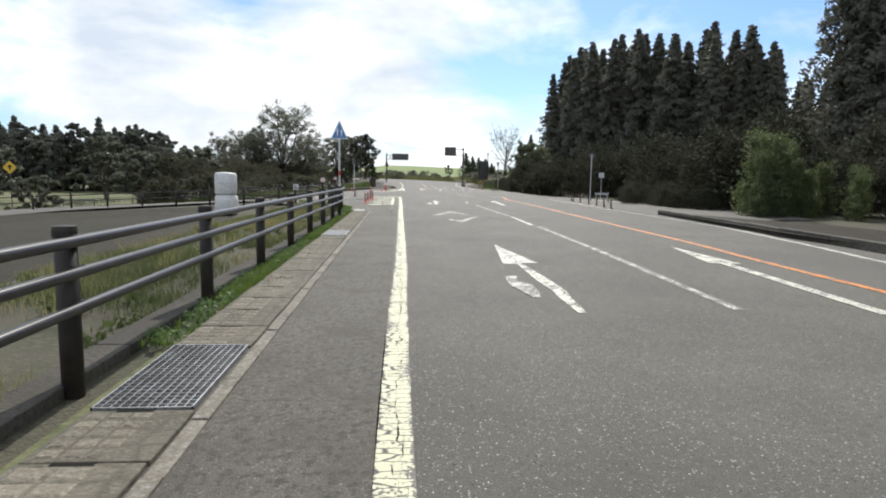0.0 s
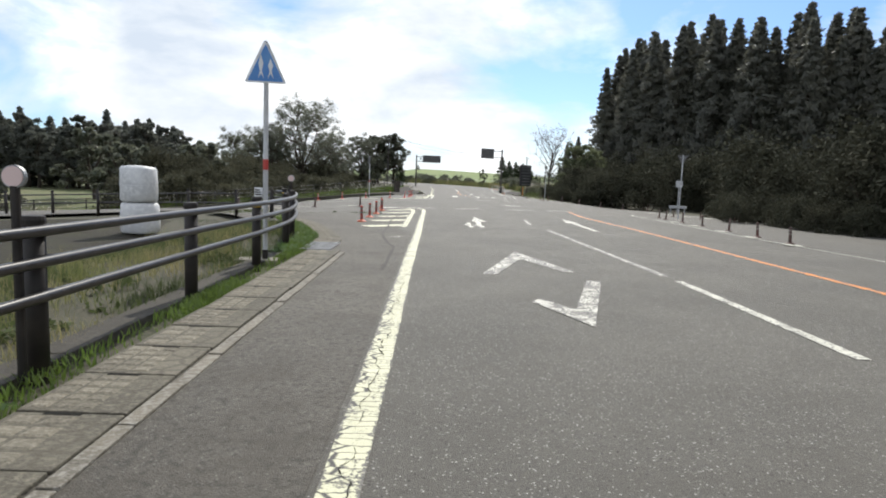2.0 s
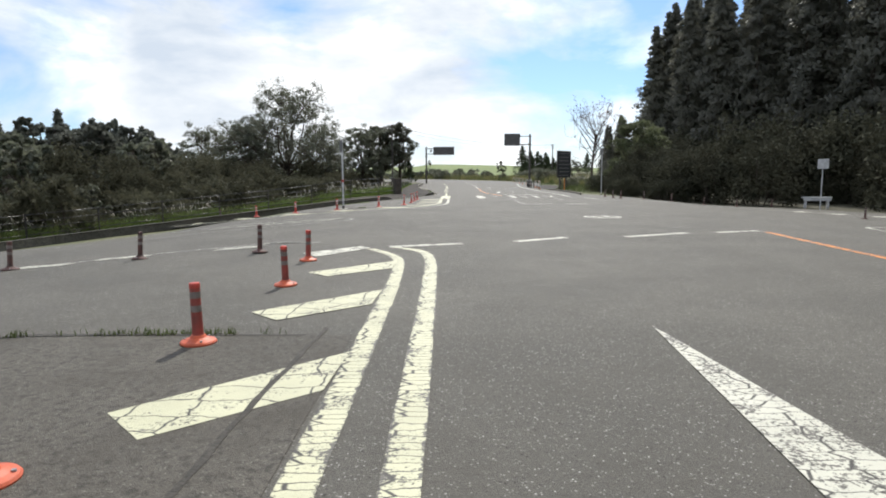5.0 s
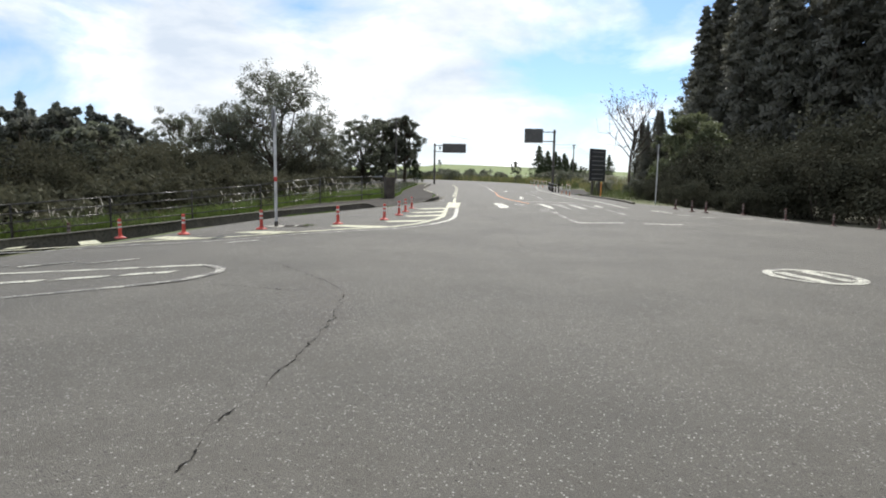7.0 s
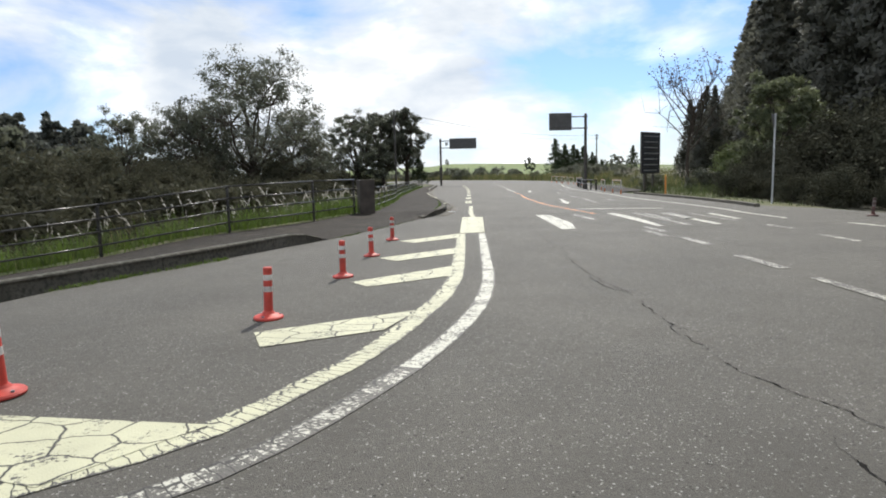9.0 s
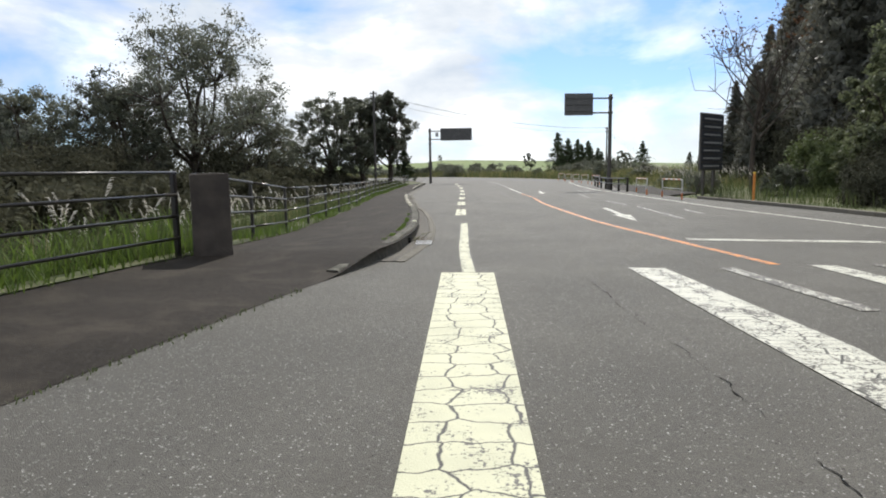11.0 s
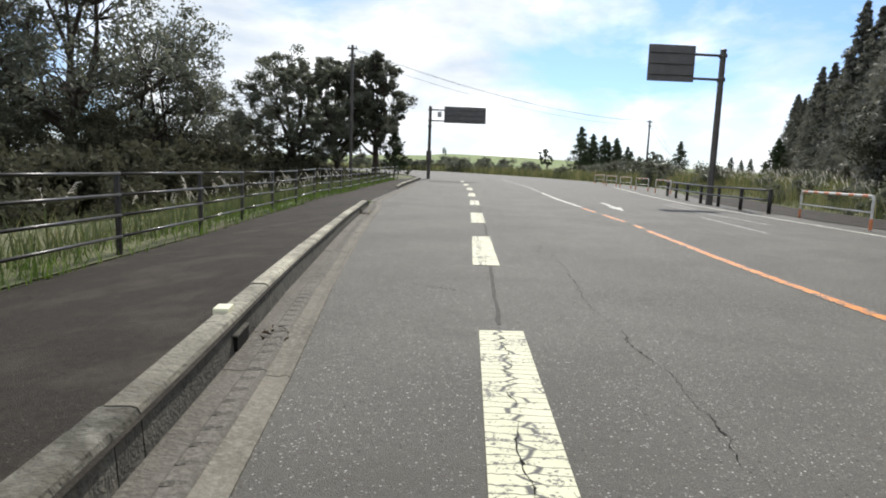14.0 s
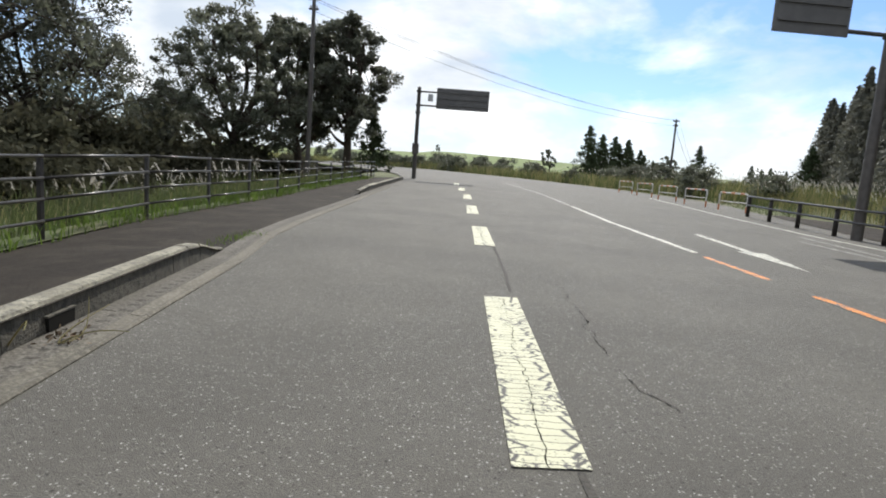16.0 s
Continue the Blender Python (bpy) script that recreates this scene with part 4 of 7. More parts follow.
marking("hatch_bar", [(-1.67, 33.24), (-0.95, 34.1), (-0.75, 33.85), (-1.39, 32.85)], PAINT, "cream diagonal bar of the hatched island", group="hatch bars by the near kerb")
line([(-1.7, 34.7), (-2.34, 34.75), (-2.95, 34.5), (-4.0, 34.1), (-4.9, 33.6), (-5.6, 33.15), (-6.5, 32.75), (-8.6, 31.5)], 0.13, PAINT_WORN, "worn white island line beside the side road")
for x, y in ((-2.9, 34.2), (-4.5, 33.75), (-5.4, 33.2), (-6.25, 32.85), (-6.95, 32.5)):
    marking("hatch_bar", [(x - 0.38, y - 0.22), (x + 0.3, y - 0.1), (x + 0.4, y + 0.2), (x - 0.28, y + 0.1)], PAINT, "short white block of the island edge", group="island blocks")
line([(-9.6, 45.7), (-7.2, 44.7), (-5.8, 44.3), (-4.3, 44.3), (-3.2, 44.62), (-2.4, 45.1), (-1.75, 45.75), (-1.2, 46.25), (-0.81, 46.6), (-0.48, 47.26), (-0.27, 47.75), (-0.04, 48.65), (0.13, 49.5), (0.24, 50.7), (0.28, 53.2), (0.3, 55.4)], 0.165, PAINT_CRACKED, "cracked cream line of the far hatched island")
line([(-9.0, 45.0), (-7.0, 44.05), (-5.6, 43.65), (-4.3, 43.65), (-3.3, 43.9), (-2.7, 44.25), (-2.0, 44.95), (-1.2, 45.75), (-0.64, 46.24), (-0.34, 46.7), (0.0, 47.45)], 0.14, PAINT_WORN, "nearly worn away white line round the far island")
line([(0.0, 47.45), (0.22, 48.1), (0.45, 49.1), (0.575, 50.3), (0.62, 52.0), (0.66, 54.0), (0.69, 55.4)], 0.14, PAINT, "worn white line round the far island")
for bar in ([(-1.16, 48.26), (-0.99, 47.89), (-0.25, 48.28), (-0.05, 48.89)], [(-0.85, 50.25), (-0.63, 49.97), (0.2, 50.55), (0.19, 51.25)], [(-0.81, 52.1), (-0.55, 51.76), (0.22, 52.42), (0.22, 53.1)], [(-0.77, 54.25), (-0.47, 53.93), (0.24, 54.65), (0.26, 55.42)], [(-2.1, 46.45), (-2.0, 46.85), (-0.8, 46.7), (-1.2, 46.18)], [(-3.75, 45.4), (-3.45, 45.65), (-2.5, 45.15), (-2.95, 44.85)], [(-5.25, 44.95), (-4.95, 45.15), (-3.95, 44.45), (-4.4, 44.25)], [(-7.2, 45.9), (-6.95, 46.1), (-5.9, 44.6), (-6.3, 44.6)], [(-9.2, 47.0), (-8.95, 47.2), (-8.0, 45.4), (-8.4, 45.4)]):
    marking("hatch_bar", bar, PAINT_BLOCK, "cream diagonal bar of the far island", group="hatch bars of the far island")
marking("hatch_bar", [(0.27, 55.5), (0.75, 55.6), (0.88, 60.15), (0.33, 60.2)], PAINT_BLOCK, "large cracked cream block at the island tip")
line([(0.62, 60.2), (0.6, 62.3), (0.63, 64.0), (0.665, 66.6)], 0.15, PAINT_CRACKED, "cracked white edge line beside the gutter")
for x, y in ((0.62, 69.2), (0.69, 74.45), (0.77, 79.5), (0.87, 85.5), (0.91, 91.4), (0.92, 97.0), (0.8, 102.6), (0.6, 108.0)):
    marking("lane_dash", [(x - 0.14, y), (x + 0.14, y + 0.02), (x + 0.18, y + 2.75), (x - 0.09, y + 2.73)], PAINT_CRACKED, "broad cracked cream lane dash", group="broad lane dashes")

for pts, mat in (([(2.92, 4.7), (2.96, 5.6), (3.12, 8.5), (3.3, 13.4)], PAINT_WORN), ([(3.25, 13.85), (3.35, 16.95)], PAINT), ([(3.33, 17.3), (3.3, 24.4)], PAINT_WORN), ([(3.14, 26.0), (3.28, 27.4), (3.4, 28.5)], PAINT_WORN)):
    line(pts, 0.12, mat, "worn white dashed lane line", group="lane lines")
line([(4.7, -4), (4.85, 2), (5.04, 7.0), (5.28, 10.0), (5.42, 13.5), (5.55, 17.0), (5.78, 22.1), (5.92, 26.0), (6.0, 31.0), (6.3, 34.0), (6.6, 36.2)], 0.14, ORANGE, "worn orange centre line")
line([(6.5, 2), (6.91, 7.4), (7.4, 10.0), (8.15, 14.7), (8.45, 20.0), (8.5, 23), (8.7, 26), (9.05, 29.5), (9.4, 33), (9.7, 36.4), (10.4, 38.7), (11.6, 39.5), (13.6, 39.2)], 0.14, PAINT, "white edge line running round a hatched island")
line([(9.3, 28.5), (9.6, 31), (9.9, 34.0), (10.2, 36.6), (10.8, 37.9), (12.6, 38.3)], 0.12, PAINT_WORN, "inner white line of the island")
for x, y in ((8.45, 23.3), (8.9, 25.7), (9.35, 28.2), (9.9, 31.3), (10.25, 34.0)):
    marking("hatch_bar", [(x - 0.12, y - 0.55), (x + 0.5, y - 0.1), (x + 0.55, y + 0.5), (x - 0.05, y + 0.1)], PAINT, "short white block of the roadside island", group="island blocks")
for k in range(6):
    x, y = 15.4 + 0.68 * k - 0.03 * k * k, 49.7 - 1.5 * k
    marking("hatch_bar", [(x - 0.3, y - 0.45), (x + 0.3, y - 0.2), (x + 0.45, y + 0.35), (x - 0.2, y + 0.15)], PAINT, "short white block of the back island line", group="island blocks")
line([(12.6, 51.3), (14.8, 50.4), (16.6, 47.6), (18.0, 43.6), (19.0, 39.0), (19.4, 34.0)], 0.13, PAINT, "white line along the back of the apron")
for (x0, y0), (x1, y1) in (((-0.5, 34.0), (0.65, 34.4)), ((1.56, 34.65), (2.54, 35.3)), ((3.64, 35.35), (5.02, 36.05)), ((5.62, 36.1), (6.6, 36.4)), ((5.35, 48.85), (6.28, 48.75)), ((3.69, 48.8), (4.9, 49.05))):
    marking("guide_dash", ribbon([(x0, y0), (x1, y1)], 0.2), PAINT, "white guide dash across the junction", group="guide dashes")
marking("guide_dash", ribbon([(3.72, 50.0), (3.69, 48.9)], 0.12), PAINT_WORN, "white guide dash across the junction", group="guide dashes")
for (x0, y0), (x1, y1) in (((3.95, 56.07), (3.97, 55.0)), ((3.91, 53.95), (3.9, 52.84)), ((3.76, 51.7), (3.74, 50.6)), ((6.28, 55.97), (6.29, 55.0)), ((6.11, 53.9), (6.03, 52.9))):
    marking("guide_dash", ribbon([(x0, y0), (x1, y1)], 0.14), PAINT_WORN, "worn white guide dash across the junction", group="guide dashes")
for outline, mat in (([(2.33, 60.38), (2.7, 60.32), (2.76, 57.4), (2.56, 55.93), (2.28, 55.86)], PAINT), ([(4.27, 60.4), (4.53, 60.37), (4.54, 58.4), (4.36, 56.2), (4.22, 56.13), (4.26, 58.7)], PAINT)):
    marking("crosswalk_bar", outline, mat, "worn white crosswalk bar", group="crosswalk bars")
for a, b, w, mat in (((3.34, 60.3), (3.46, 58.3), 0.16, PAINT_WORN), ((4.98, 60.42), (4.92, 56.25), 0.13, PAINT_WORN), ((5.2, 60.2), (5.1, 57.9), 0.14, PAINT_WORN), ((5.75, 60.1), (5.62, 57.9), 0.28, PAINT_WORN), ((5.62, 58.2), (5.5, 56.3), 0.18, PAINT), ((6.26, 59.9), (6.2, 57.0), 0.1, PAINT_WORN), ((6.68, 59.6), (6.5, 57.6), 0.16, PAINT)):
    marking("crosswalk_bar", ribbon([a, b], w), mat, "worn white crosswalk bar", group="crosswalk bars")
marking("guide_dash", ribbon([(3.72, 55.3), (3.72, 54.2)], 0.13), PAINT_WORN, "worn white guide dash across the junction", group="guide dashes")
marking("stop_line", [(3.98, 62.9), (6.45, 62.25), (6.45, 62.5), (4.0, 63.15)], PAINT, "white stop line before the crosswalk")
line([(3.95, 60.5), (3.7, 63.6), (3.5, 66.5), (3.5, 70), (3.58, 74.5), (3.75, 77.4), (3.88, 79.3)], 0.13, ORANGE, "worn orange centre line of the road")
for pts in ([(3.92, 79.7), (3.97, 80.5)], [(4.0, 81.2), (4.04, 83.4)], [(4.06, 84.3), (4.1, 86.1)]):
    line(pts, 0.12, ORANGE, "worn orange piece of the centre line", group="orange line pieces")
line([(4.15, 86.6), (4.22, 89.0), (4.32, 93.0), (4.4, 97.2)], 0.15, PAINT, "worn white centre line of the road")
line([(4.42, 98.0), (4.5, 104), (4.35, 110), (4.0, 119)], 0.15, PAINT_WORN, "worn white centre line of the road")
for a, b in (((7.9, 56.0), (8.05, 54.2)), ((7.85, 53.2), (8.2, 52.9)), ((8.2, 52.25), (8.65, 52.1)), ((9.1, 51.9), (9.55, 51.7)), ((9.6, 50.85), (10.25, 50.4)), ((10.9, 50.4), (11.6, 50.2))):
    line([a, b], 0.16, PAINT, "white dashed edge line", group="edge dashes")
line([(7.5, 57.5), (7.6, 59.5), (7.85, 62), (7.95, 66), (8.0, 70), (8.15, 73), (8.4, 76), (8.8, 82), (9.15, 88), (9.45, 93), (9.85, 98.4), (10.5, 104), (11.2, 110)], 0.14, PAINT, "white edge line beside the verge")
for pts in ([(5.5, 67.2), (5.85, 70.5), (6.02, 72.1)], [(6.01, 73.2), (6.08, 76.0)], [(6.55, 68.6), (6.76, 70.4)], [(6.26, 79.7), (6.5, 82), (6.72, 84.0)], [(8.1, 87.6), (8.5, 90.2), (8.74, 91.7)], [(7.95, 90.3), (7.6, 86.0), (7.5, 82.0)]):
    line(pts, 0.12, PAINT_WORN, "worn white lane line on the road", group="lane lines")


def lane_arrow(x, y, turn, mat, s=1.0):
    """A straight arrow about five metres long."""
    def at(u, v):
        a = radians(turn)
        return (x + u * s * math.cos(a) - v * s * math.sin(a), y + u * s * math.sin(a) + v * s * math.cos(a))
    marking("arrow_marking", [at(*p) for p in ((-0.075, 0), (0.075, 0), (0.075, 3.0), (0.22, 3.0), (0.0, 5.0), (-0.22, 3.0), (-0.075, 3.0))], mat, "worn white straight arrow on the lane", group="lane arrows")


marking("arrow_marking", [(1.61, 9.53), (1.83, 7.40), (1.61, 7.43), (1.65, 6.11), (1.65, 5.48), (1.61, 5.23), (1.55, 4.56), (1.48, 4.56), (1.49, 5.19), (1.52, 5.52), (1.50, 6.10), (1.54, 7.32), (1.36, 7.32)], PAINT, "worn white straight arrow on the lane", group="lane arrows")
marking("arrow_marking", [(1.21, 6.36), (1.35, 6.38), (1.28, 6.04), (1.39, 5.88), (1.38, 5.60), (1.34, 5.19), (1.25, 5.20), (1.22, 5.42), (1.16, 5.80), (1.17, 6.04)], PAINT_WORN, "worn white turning branch of the lane arrow", group="lane arrows")
marking("arrow_marking", [(1.84, 29.01), (2.02, 26.77), (1.86, 26.76), (1.76, 25.38), (1.78, 24.82), (1.74, 24.36), (1.64, 24.36), (1.65, 24.77), (1.62, 25.37), (1.70, 26.68), (1.60, 26.67)], PAINT, "worn white straight arrow on the lane", group="lane arrows")
marking("arrow_marking", [(1.51, 26.17), (1.51, 25.76), (1.49, 25.45), (1.46, 25.01), (1.50, 24.55), (1.46, 24.36), (1.38, 24.36), (1.37, 24.66), (1.34, 25.04), (1.20, 25.03), (1.28, 25.09), (1.35, 25.45), (1.37, 25.67)], PAINT, "worn white turning branch of the lane arrow", group="lane arrows")
marking("arrow_marking", [(1.52, 25.47), (1.60, 25.37), (1.64, 24.84), (1.52, 24.87), (1.50, 25.07)], PAINT_WORN, "nearly worn away white paint between the arrow's arms", group="lane arrows")
lane_arrow(4.12, 4.5, -5.5, PAINT)
lane_arrow(4.55, 24.6, -3.0, PAINT)
for x, y, t in ((4.9, 71.6, 173.5), (5.66, 90.2, 173.5)):
    lane_arrow(x, y, t, PAINT)
marking("diamond_marking", [(1.76, 19.42), (1.02, 16.98), (1.19, 16.98), (1.71, 18.5), (2.07, 17.36), (2.22, 17.4)], PAINT_WORN, "worn white crossing-ahead diamond", group="diamond markings")
marking("diamond_marking", [(1.66, 14.5), (2.36, 16.74), (2.19, 16.74), (1.67, 15.12), (1.44, 15.56), (1.33, 15.42)], PAINT_WORN, "worn white crossing-ahead diamond", group="diamond markings")


def ring_marking(x, y, rx, ry, turn):
    bm = bmesh.new()
    n = 36
    a = radians(turn)

    def spot(u, v):
        px, py = x + u * math.cos(a) - v * math.sin(a), y + u * math.sin(a) + v * math.cos(a)
        return bm.verts.new((px, py, gz(px, py) + 0.006))
    o = [spot(rx * math.cos(t), ry * math.sin(t)) for t in (2 * math.pi * k / n for k in range(n))]
    i = [spot((rx - 0.11) * math.cos(t), (ry - 0.11) * math.sin(t)) for t in (2 * math.pi * k / n for k in range(n))]
    for k in range(n):
        bm.faces.new((o[k], o[(k + 1) % n], i[(k + 1) % n], i[k]))
    for u in (-0.2, 0.17):
        bm.faces.new([spot(*p) for p in ((u - 0.1, -ry + 0.2), (u + 0.06, -ry + 0.18), (u + 0.1, ry - 0.22), (u - 0.06, ry - 0.2))])
    ring = part("ring_marking", bm, PAINT)
    lay_on(ring.data)
    return tagged(ring, "white painted ring with two bars on the road", "road marking")


ring_marking(4.68, 40.75, 0.5, 0.56, 15)
line([(-9.0, 40.0), (-5.5, 40.5), (-3.0, 40.7), (-2.35, 40.75)], 0.12, PAINT, "white median line of the side road")
line([(-2.35, 40.75), (-2.06, 40.5), (-2.05, 40.15), (-2.3, 39.6), (-2.9, 39.25), (-4.4, 38.6), (-8.0, 36.9)], 0.12, PAINT_WORN, "worn white median line of the side road")
for k in range(5):
    x, y = -2.75 - 0.62 * k, 40.2 - 0.16 * k
    marking("hatch_bar", [(x - 0.28, y - 0.14), (x + 0.22, y - 0.03), (x + 0.28, y + 0.12), (x - 0.2, y + 0.03)], PAINT, "white bar of the median island", group="island blocks")
for k in range(4):
    x, y = -3.6 - 0.8 * k, 41.6 - 0.1 * k
    marking("guide_dash", ribbon([(x, y), (x - 0.5, y - 0.35)], 0.12), PAINT_WORN, "worn white guide dash on the side road", group="guide dashes")
for pts in ([(-0.36, 21.19), (-0.22, 21.2), (-0.08, 21.21)], [(-0.26, 21.09), (-0.21, 21.04), (-0.165, 21.09), (-0.21, 21.155), (-0.26, 21.09)], [(-0.17, 21.26), (-0.17, 21.41), (-0.26, 21.31), (-0.14, 21.31)]):
    marking("chalk_mark", ribbon(pts, 0.02), PAINT, "thin white spray-paint survey mark", lift=0.012)


def crack(pts, width, label, mat=SEAL, lift=0.004):
    """An open crack or an old sealed one: a thin dark strip that wanders in small jags, closes here and there and throws short side cracks."""
    rng = random.Random(int(abs(pts[0][0]) * 10 + pts[0][1]))
    open_crack = mat is SEAL
    fine = along(pts, 0.022 if open_crack else 0.12)
    path, drift, aim = [], 0.0, 0.0
    for i, (x, y) in enumerate(fine):
        if open_crack:
            if rng.random() < 0.3:
                aim = rng.uniform(-1, 1) * 0.03
            drift += 0.5 * (aim - drift) + rng.uniform(-1, 1) * 0.005
        else:
            drift = 0.86 * drift + rng.uniform(-1, 1) * 0.008
        a, b = fine[max(i - 1, 0)], fine[min(i + 1, len(fine) - 1)]
        d = math.hypot(b[0] - a[0], b[1] - a[1]) or 1
        path.append((x + (b[1] - a[1]) / d * drift, y - (b[0] - a[0]) / d * drift))
    verts, faces = [], []

    def strip(line_pts, w0, taper):
        first = len(verts)
        for i, (x, y) in enumerate(line_pts):
            a, b = line_pts[max(i - 1, 0)], line_pts[min(i + 1, len(line_pts) - 1)]
            d = math.hypot(b[0] - a[0], b[1] - a[1]) or 1
            w = w0 * (0.12 + 0.75 * rng.random() ** 2 if open_crack else rng.uniform(0.7, 1.1))
            if open_crack:
                w *= 0.2 + 0.8 * smooth(-0.2, 0.1, noise.noise(Vector((3.3 * x, 3.3 * y, 5.0)))) + 0.8 * smooth(0.2, 0.4, noise.noise(Vector((7.1 * x, 7.1 * y, 9.0))))
            if taper:
                w *= 1 - i / len(line_pts)
            nx, ny = (b[1] - a[1]) / d * w, -(b[0] - a[0]) / d * w
            verts.extend([(x + nx, y + ny, gz(x, y) + lift), (x - nx, y - ny, gz(x, y) + lift)])
        faces.extend((first + 2 * i, first + 2 * i + 1, first + 2 * i + 3, first + 2 * i + 2) for i in range(len(line_pts) - 1))

    strip(path, width, False)
    if open_crack:
        for k in range(14, len(path) - 14, 19):
            dx, dy = path[k + 3][0] - path[k - 3][0], path[k + 3][1] - path[k - 3][1]
            a, n = math.atan2(dy, dx) + rng.choice((-1, 1)) * rng.uniform(0.3, 0.9), rng.randrange(3, 9)
            x, y, side = path[k][0], path[k][1], []
            for q in range(n):
                side.append((x, y))
                a += rng.uniform(-0.5, 0.5)
                x, y = x + 0.022 * math.cos(a), y + 0.022 * math.sin(a)
            strip(side, width * 0.45, True)
    return tagged(new("road_crack", to_mesh("road_crack", verts, faces, mat)), label, "crack", "road cracks")


crack([(0.01, -1), (0.02, 2), (0.05, 6), (0.08, 10), (0.11, 14), (0.13, 18)], 0.005, "open crack along the edge line", SEAL, 0.0065)
crack([(-1.76, 24.5), (-0.98, 22.4), (-0.54, 21.7), (-0.36, 20.5), (-0.25, 19.9), (-0.18, 19.5), (-0.15, 17.0)], 0.028, "dark sealed crack beside the edge line", OLD_SEAL, 0.0065)
crack([(-0.51, 21.6), (-0.54, 23.0), (-0.62, 26.1), (-0.5, 29.0)], 0.018, "dark sealed crack beside the edge line", OLD_SEAL, 0.0065)
crack([(-4.8, 29.1), (-3.9, 28.95), (-2.89, 28.86), (-1.9, 28.82), (-1.05, 28.8), (-0.6, 28.8)], 0.02, "dark weedy joint between apron and shoulder", OLD_SEAL, 0.0065)
crack([(-1.58, 41.0), (-0.9, 40.05), (-0.51, 39.4), (-0.39, 38.6), (-0.36, 38.0), (-0.41, 37.3), (-0.41, 36.8), (-0.46, 36.5), (-0.5, 36.2), (-0.45, 35.96)], 0.009, "open crack in the junction asphalt")
crack([(1.75, 59.9), (1.77, 56.5), (1.72, 55.2), (1.71, 54.1), (1.72, 53.3), (1.79, 52.8), (1.71, 52.6), (1.76, 52.2), (1.68, 51.8), (1.65, 51.3), (1.66, 50.3), (1.77, 49.4), (1.73, 48.1), (1.75, 47.3), (1.88, 46.9), (2.0, 46.6)], 0.008, "long branching crack in the asphalt")
crack([(1.75, 48.2), (1.95, 48.0), (2.3, 47.9)], 0.006, "long branching crack in the asphalt")
crack([(1.68, 52.3), (1.66, 52.0), (1.62, 51.7), (1.67, 51.45)], 0.006, "loop of the long branching crack")
crack([(1.66, 50.6), (1.6, 50.2), (1.62, 49.8), (1.75, 49.5)], 0.012, "loop of the long branching crack")
crack([(-1.89, 39.57), (-1.50, 39.48), (-1.09, 39.36), (-0.82, 39.35), (-0.58, 39.31)], 0.008, "fine crack joining the junction crack")
crack([(1.73, 46.6), (1.7, 45.6), (1.67, 44.86), (1.68, 44.5), (1.64, 44.12), (1.63, 43.9), (1.6, 43.6), (1.66, 43.0)], 0.009, "near end of the long branching crack")
for net in ([(1.40, 71.8), (1.46, 71.2), (1.37, 70.2), (1.38, 69.6), (1.28, 69.2), (1.34, 69.0), (1.31, 68.8), (1.22, 68.6)],
            [(1.28, 69.2), (1.49, 68.9), (1.67, 68.95), (1.99, 69.15), (2.13, 69.1)], [(1.48, 68.9), (1.37, 68.55), (1.18, 68.4), (1.25, 68.15), (1.27, 67.9), (1.3, 67.0)],
            [(2.02, 68.9), (2.3, 69.0)], [(1.52, 78.2), (1.5, 77.5), (1.58, 77.0), (1.56, 76.45), (1.41, 76.0), (1.4, 75.7), (1.5, 75.55), (1.52, 75.4), (1.49, 75.1), (1.51, 74.8), (1.45, 73.6)],
            [(1.5, 75.55), (1.32, 75.37), (1.08, 75.13)], [(1.48, 75.13), (1.32, 74.97)]):
    crack(net, 0.0048, "fine branching crack in the lane")
crack([(-0.1, 68.15), (-0.01, 68.29), (0.09, 68.36)], 0.007, "short crack beside the gutter")
for x, y in ((0.62, 69.2), (0.69, 74.45), (0.77, 79.5), (0.87, 85.5)):
    crack([(x + 0.0, y), (x + 0.02, y + 1.3), (x + 0.035, y + 2.7)], 0.005, "crack along the middle of a lane dash", SEAL, 0.0075)
crack([(-3.1, 46.6), (-2.9, 45.3), (-3.2, 44.2), (-3.6, 42.8), (-3.5, 41.9)], 0.008, "crack running through the island paint", SEAL, 0.0075)
crack([(1.41, 66.5), (1.41, 65.3), (1.4, 64.9), (1.35, 64.3), (1.36, 63.7), (1.45, 63.0)], 0.004, "fine wandering crack in the asphalt")
crack([(1.45, 73.6), (1.37, 72.75), (1.42, 72.4), (1.40, 71.8)], 0.005, "fine wandering crack in the asphalt")
crack([(1.45, 72.9), (1.75, 72.95), (2.0, 73.1)], 0.006, "fine wandering crack in the asphalt")
crack([(1.45, 80.1), (1.29, 80.5), (1.32, 80.9), (1.35, 81.6), (1.4, 83.0)], 0.006, "fine wandering crack in the asphalt")
crack([(0.66, 72.1), (0.69, 72.9), (0.7, 73.3), (0.73, 74.4)], 0.016, "dark crack joining the lane dashes", OLD_SEAL)
crack([(0.84, 77.4), (0.86, 78.4), (0.87, 79.5)], 0.016, "dark crack joining the lane dashes", OLD_SEAL)
crack([(0.93, 82.5), (0.96, 84.0), (0.98, 85.6)], 0.016, "dark crack joining the lane dashes", OLD_SEAL)
crack([(0.0, 73.35), (0.15, 73.2), (0.32, 73.19), (0.51, 73.04)], 0.008, "short crack across the lane")


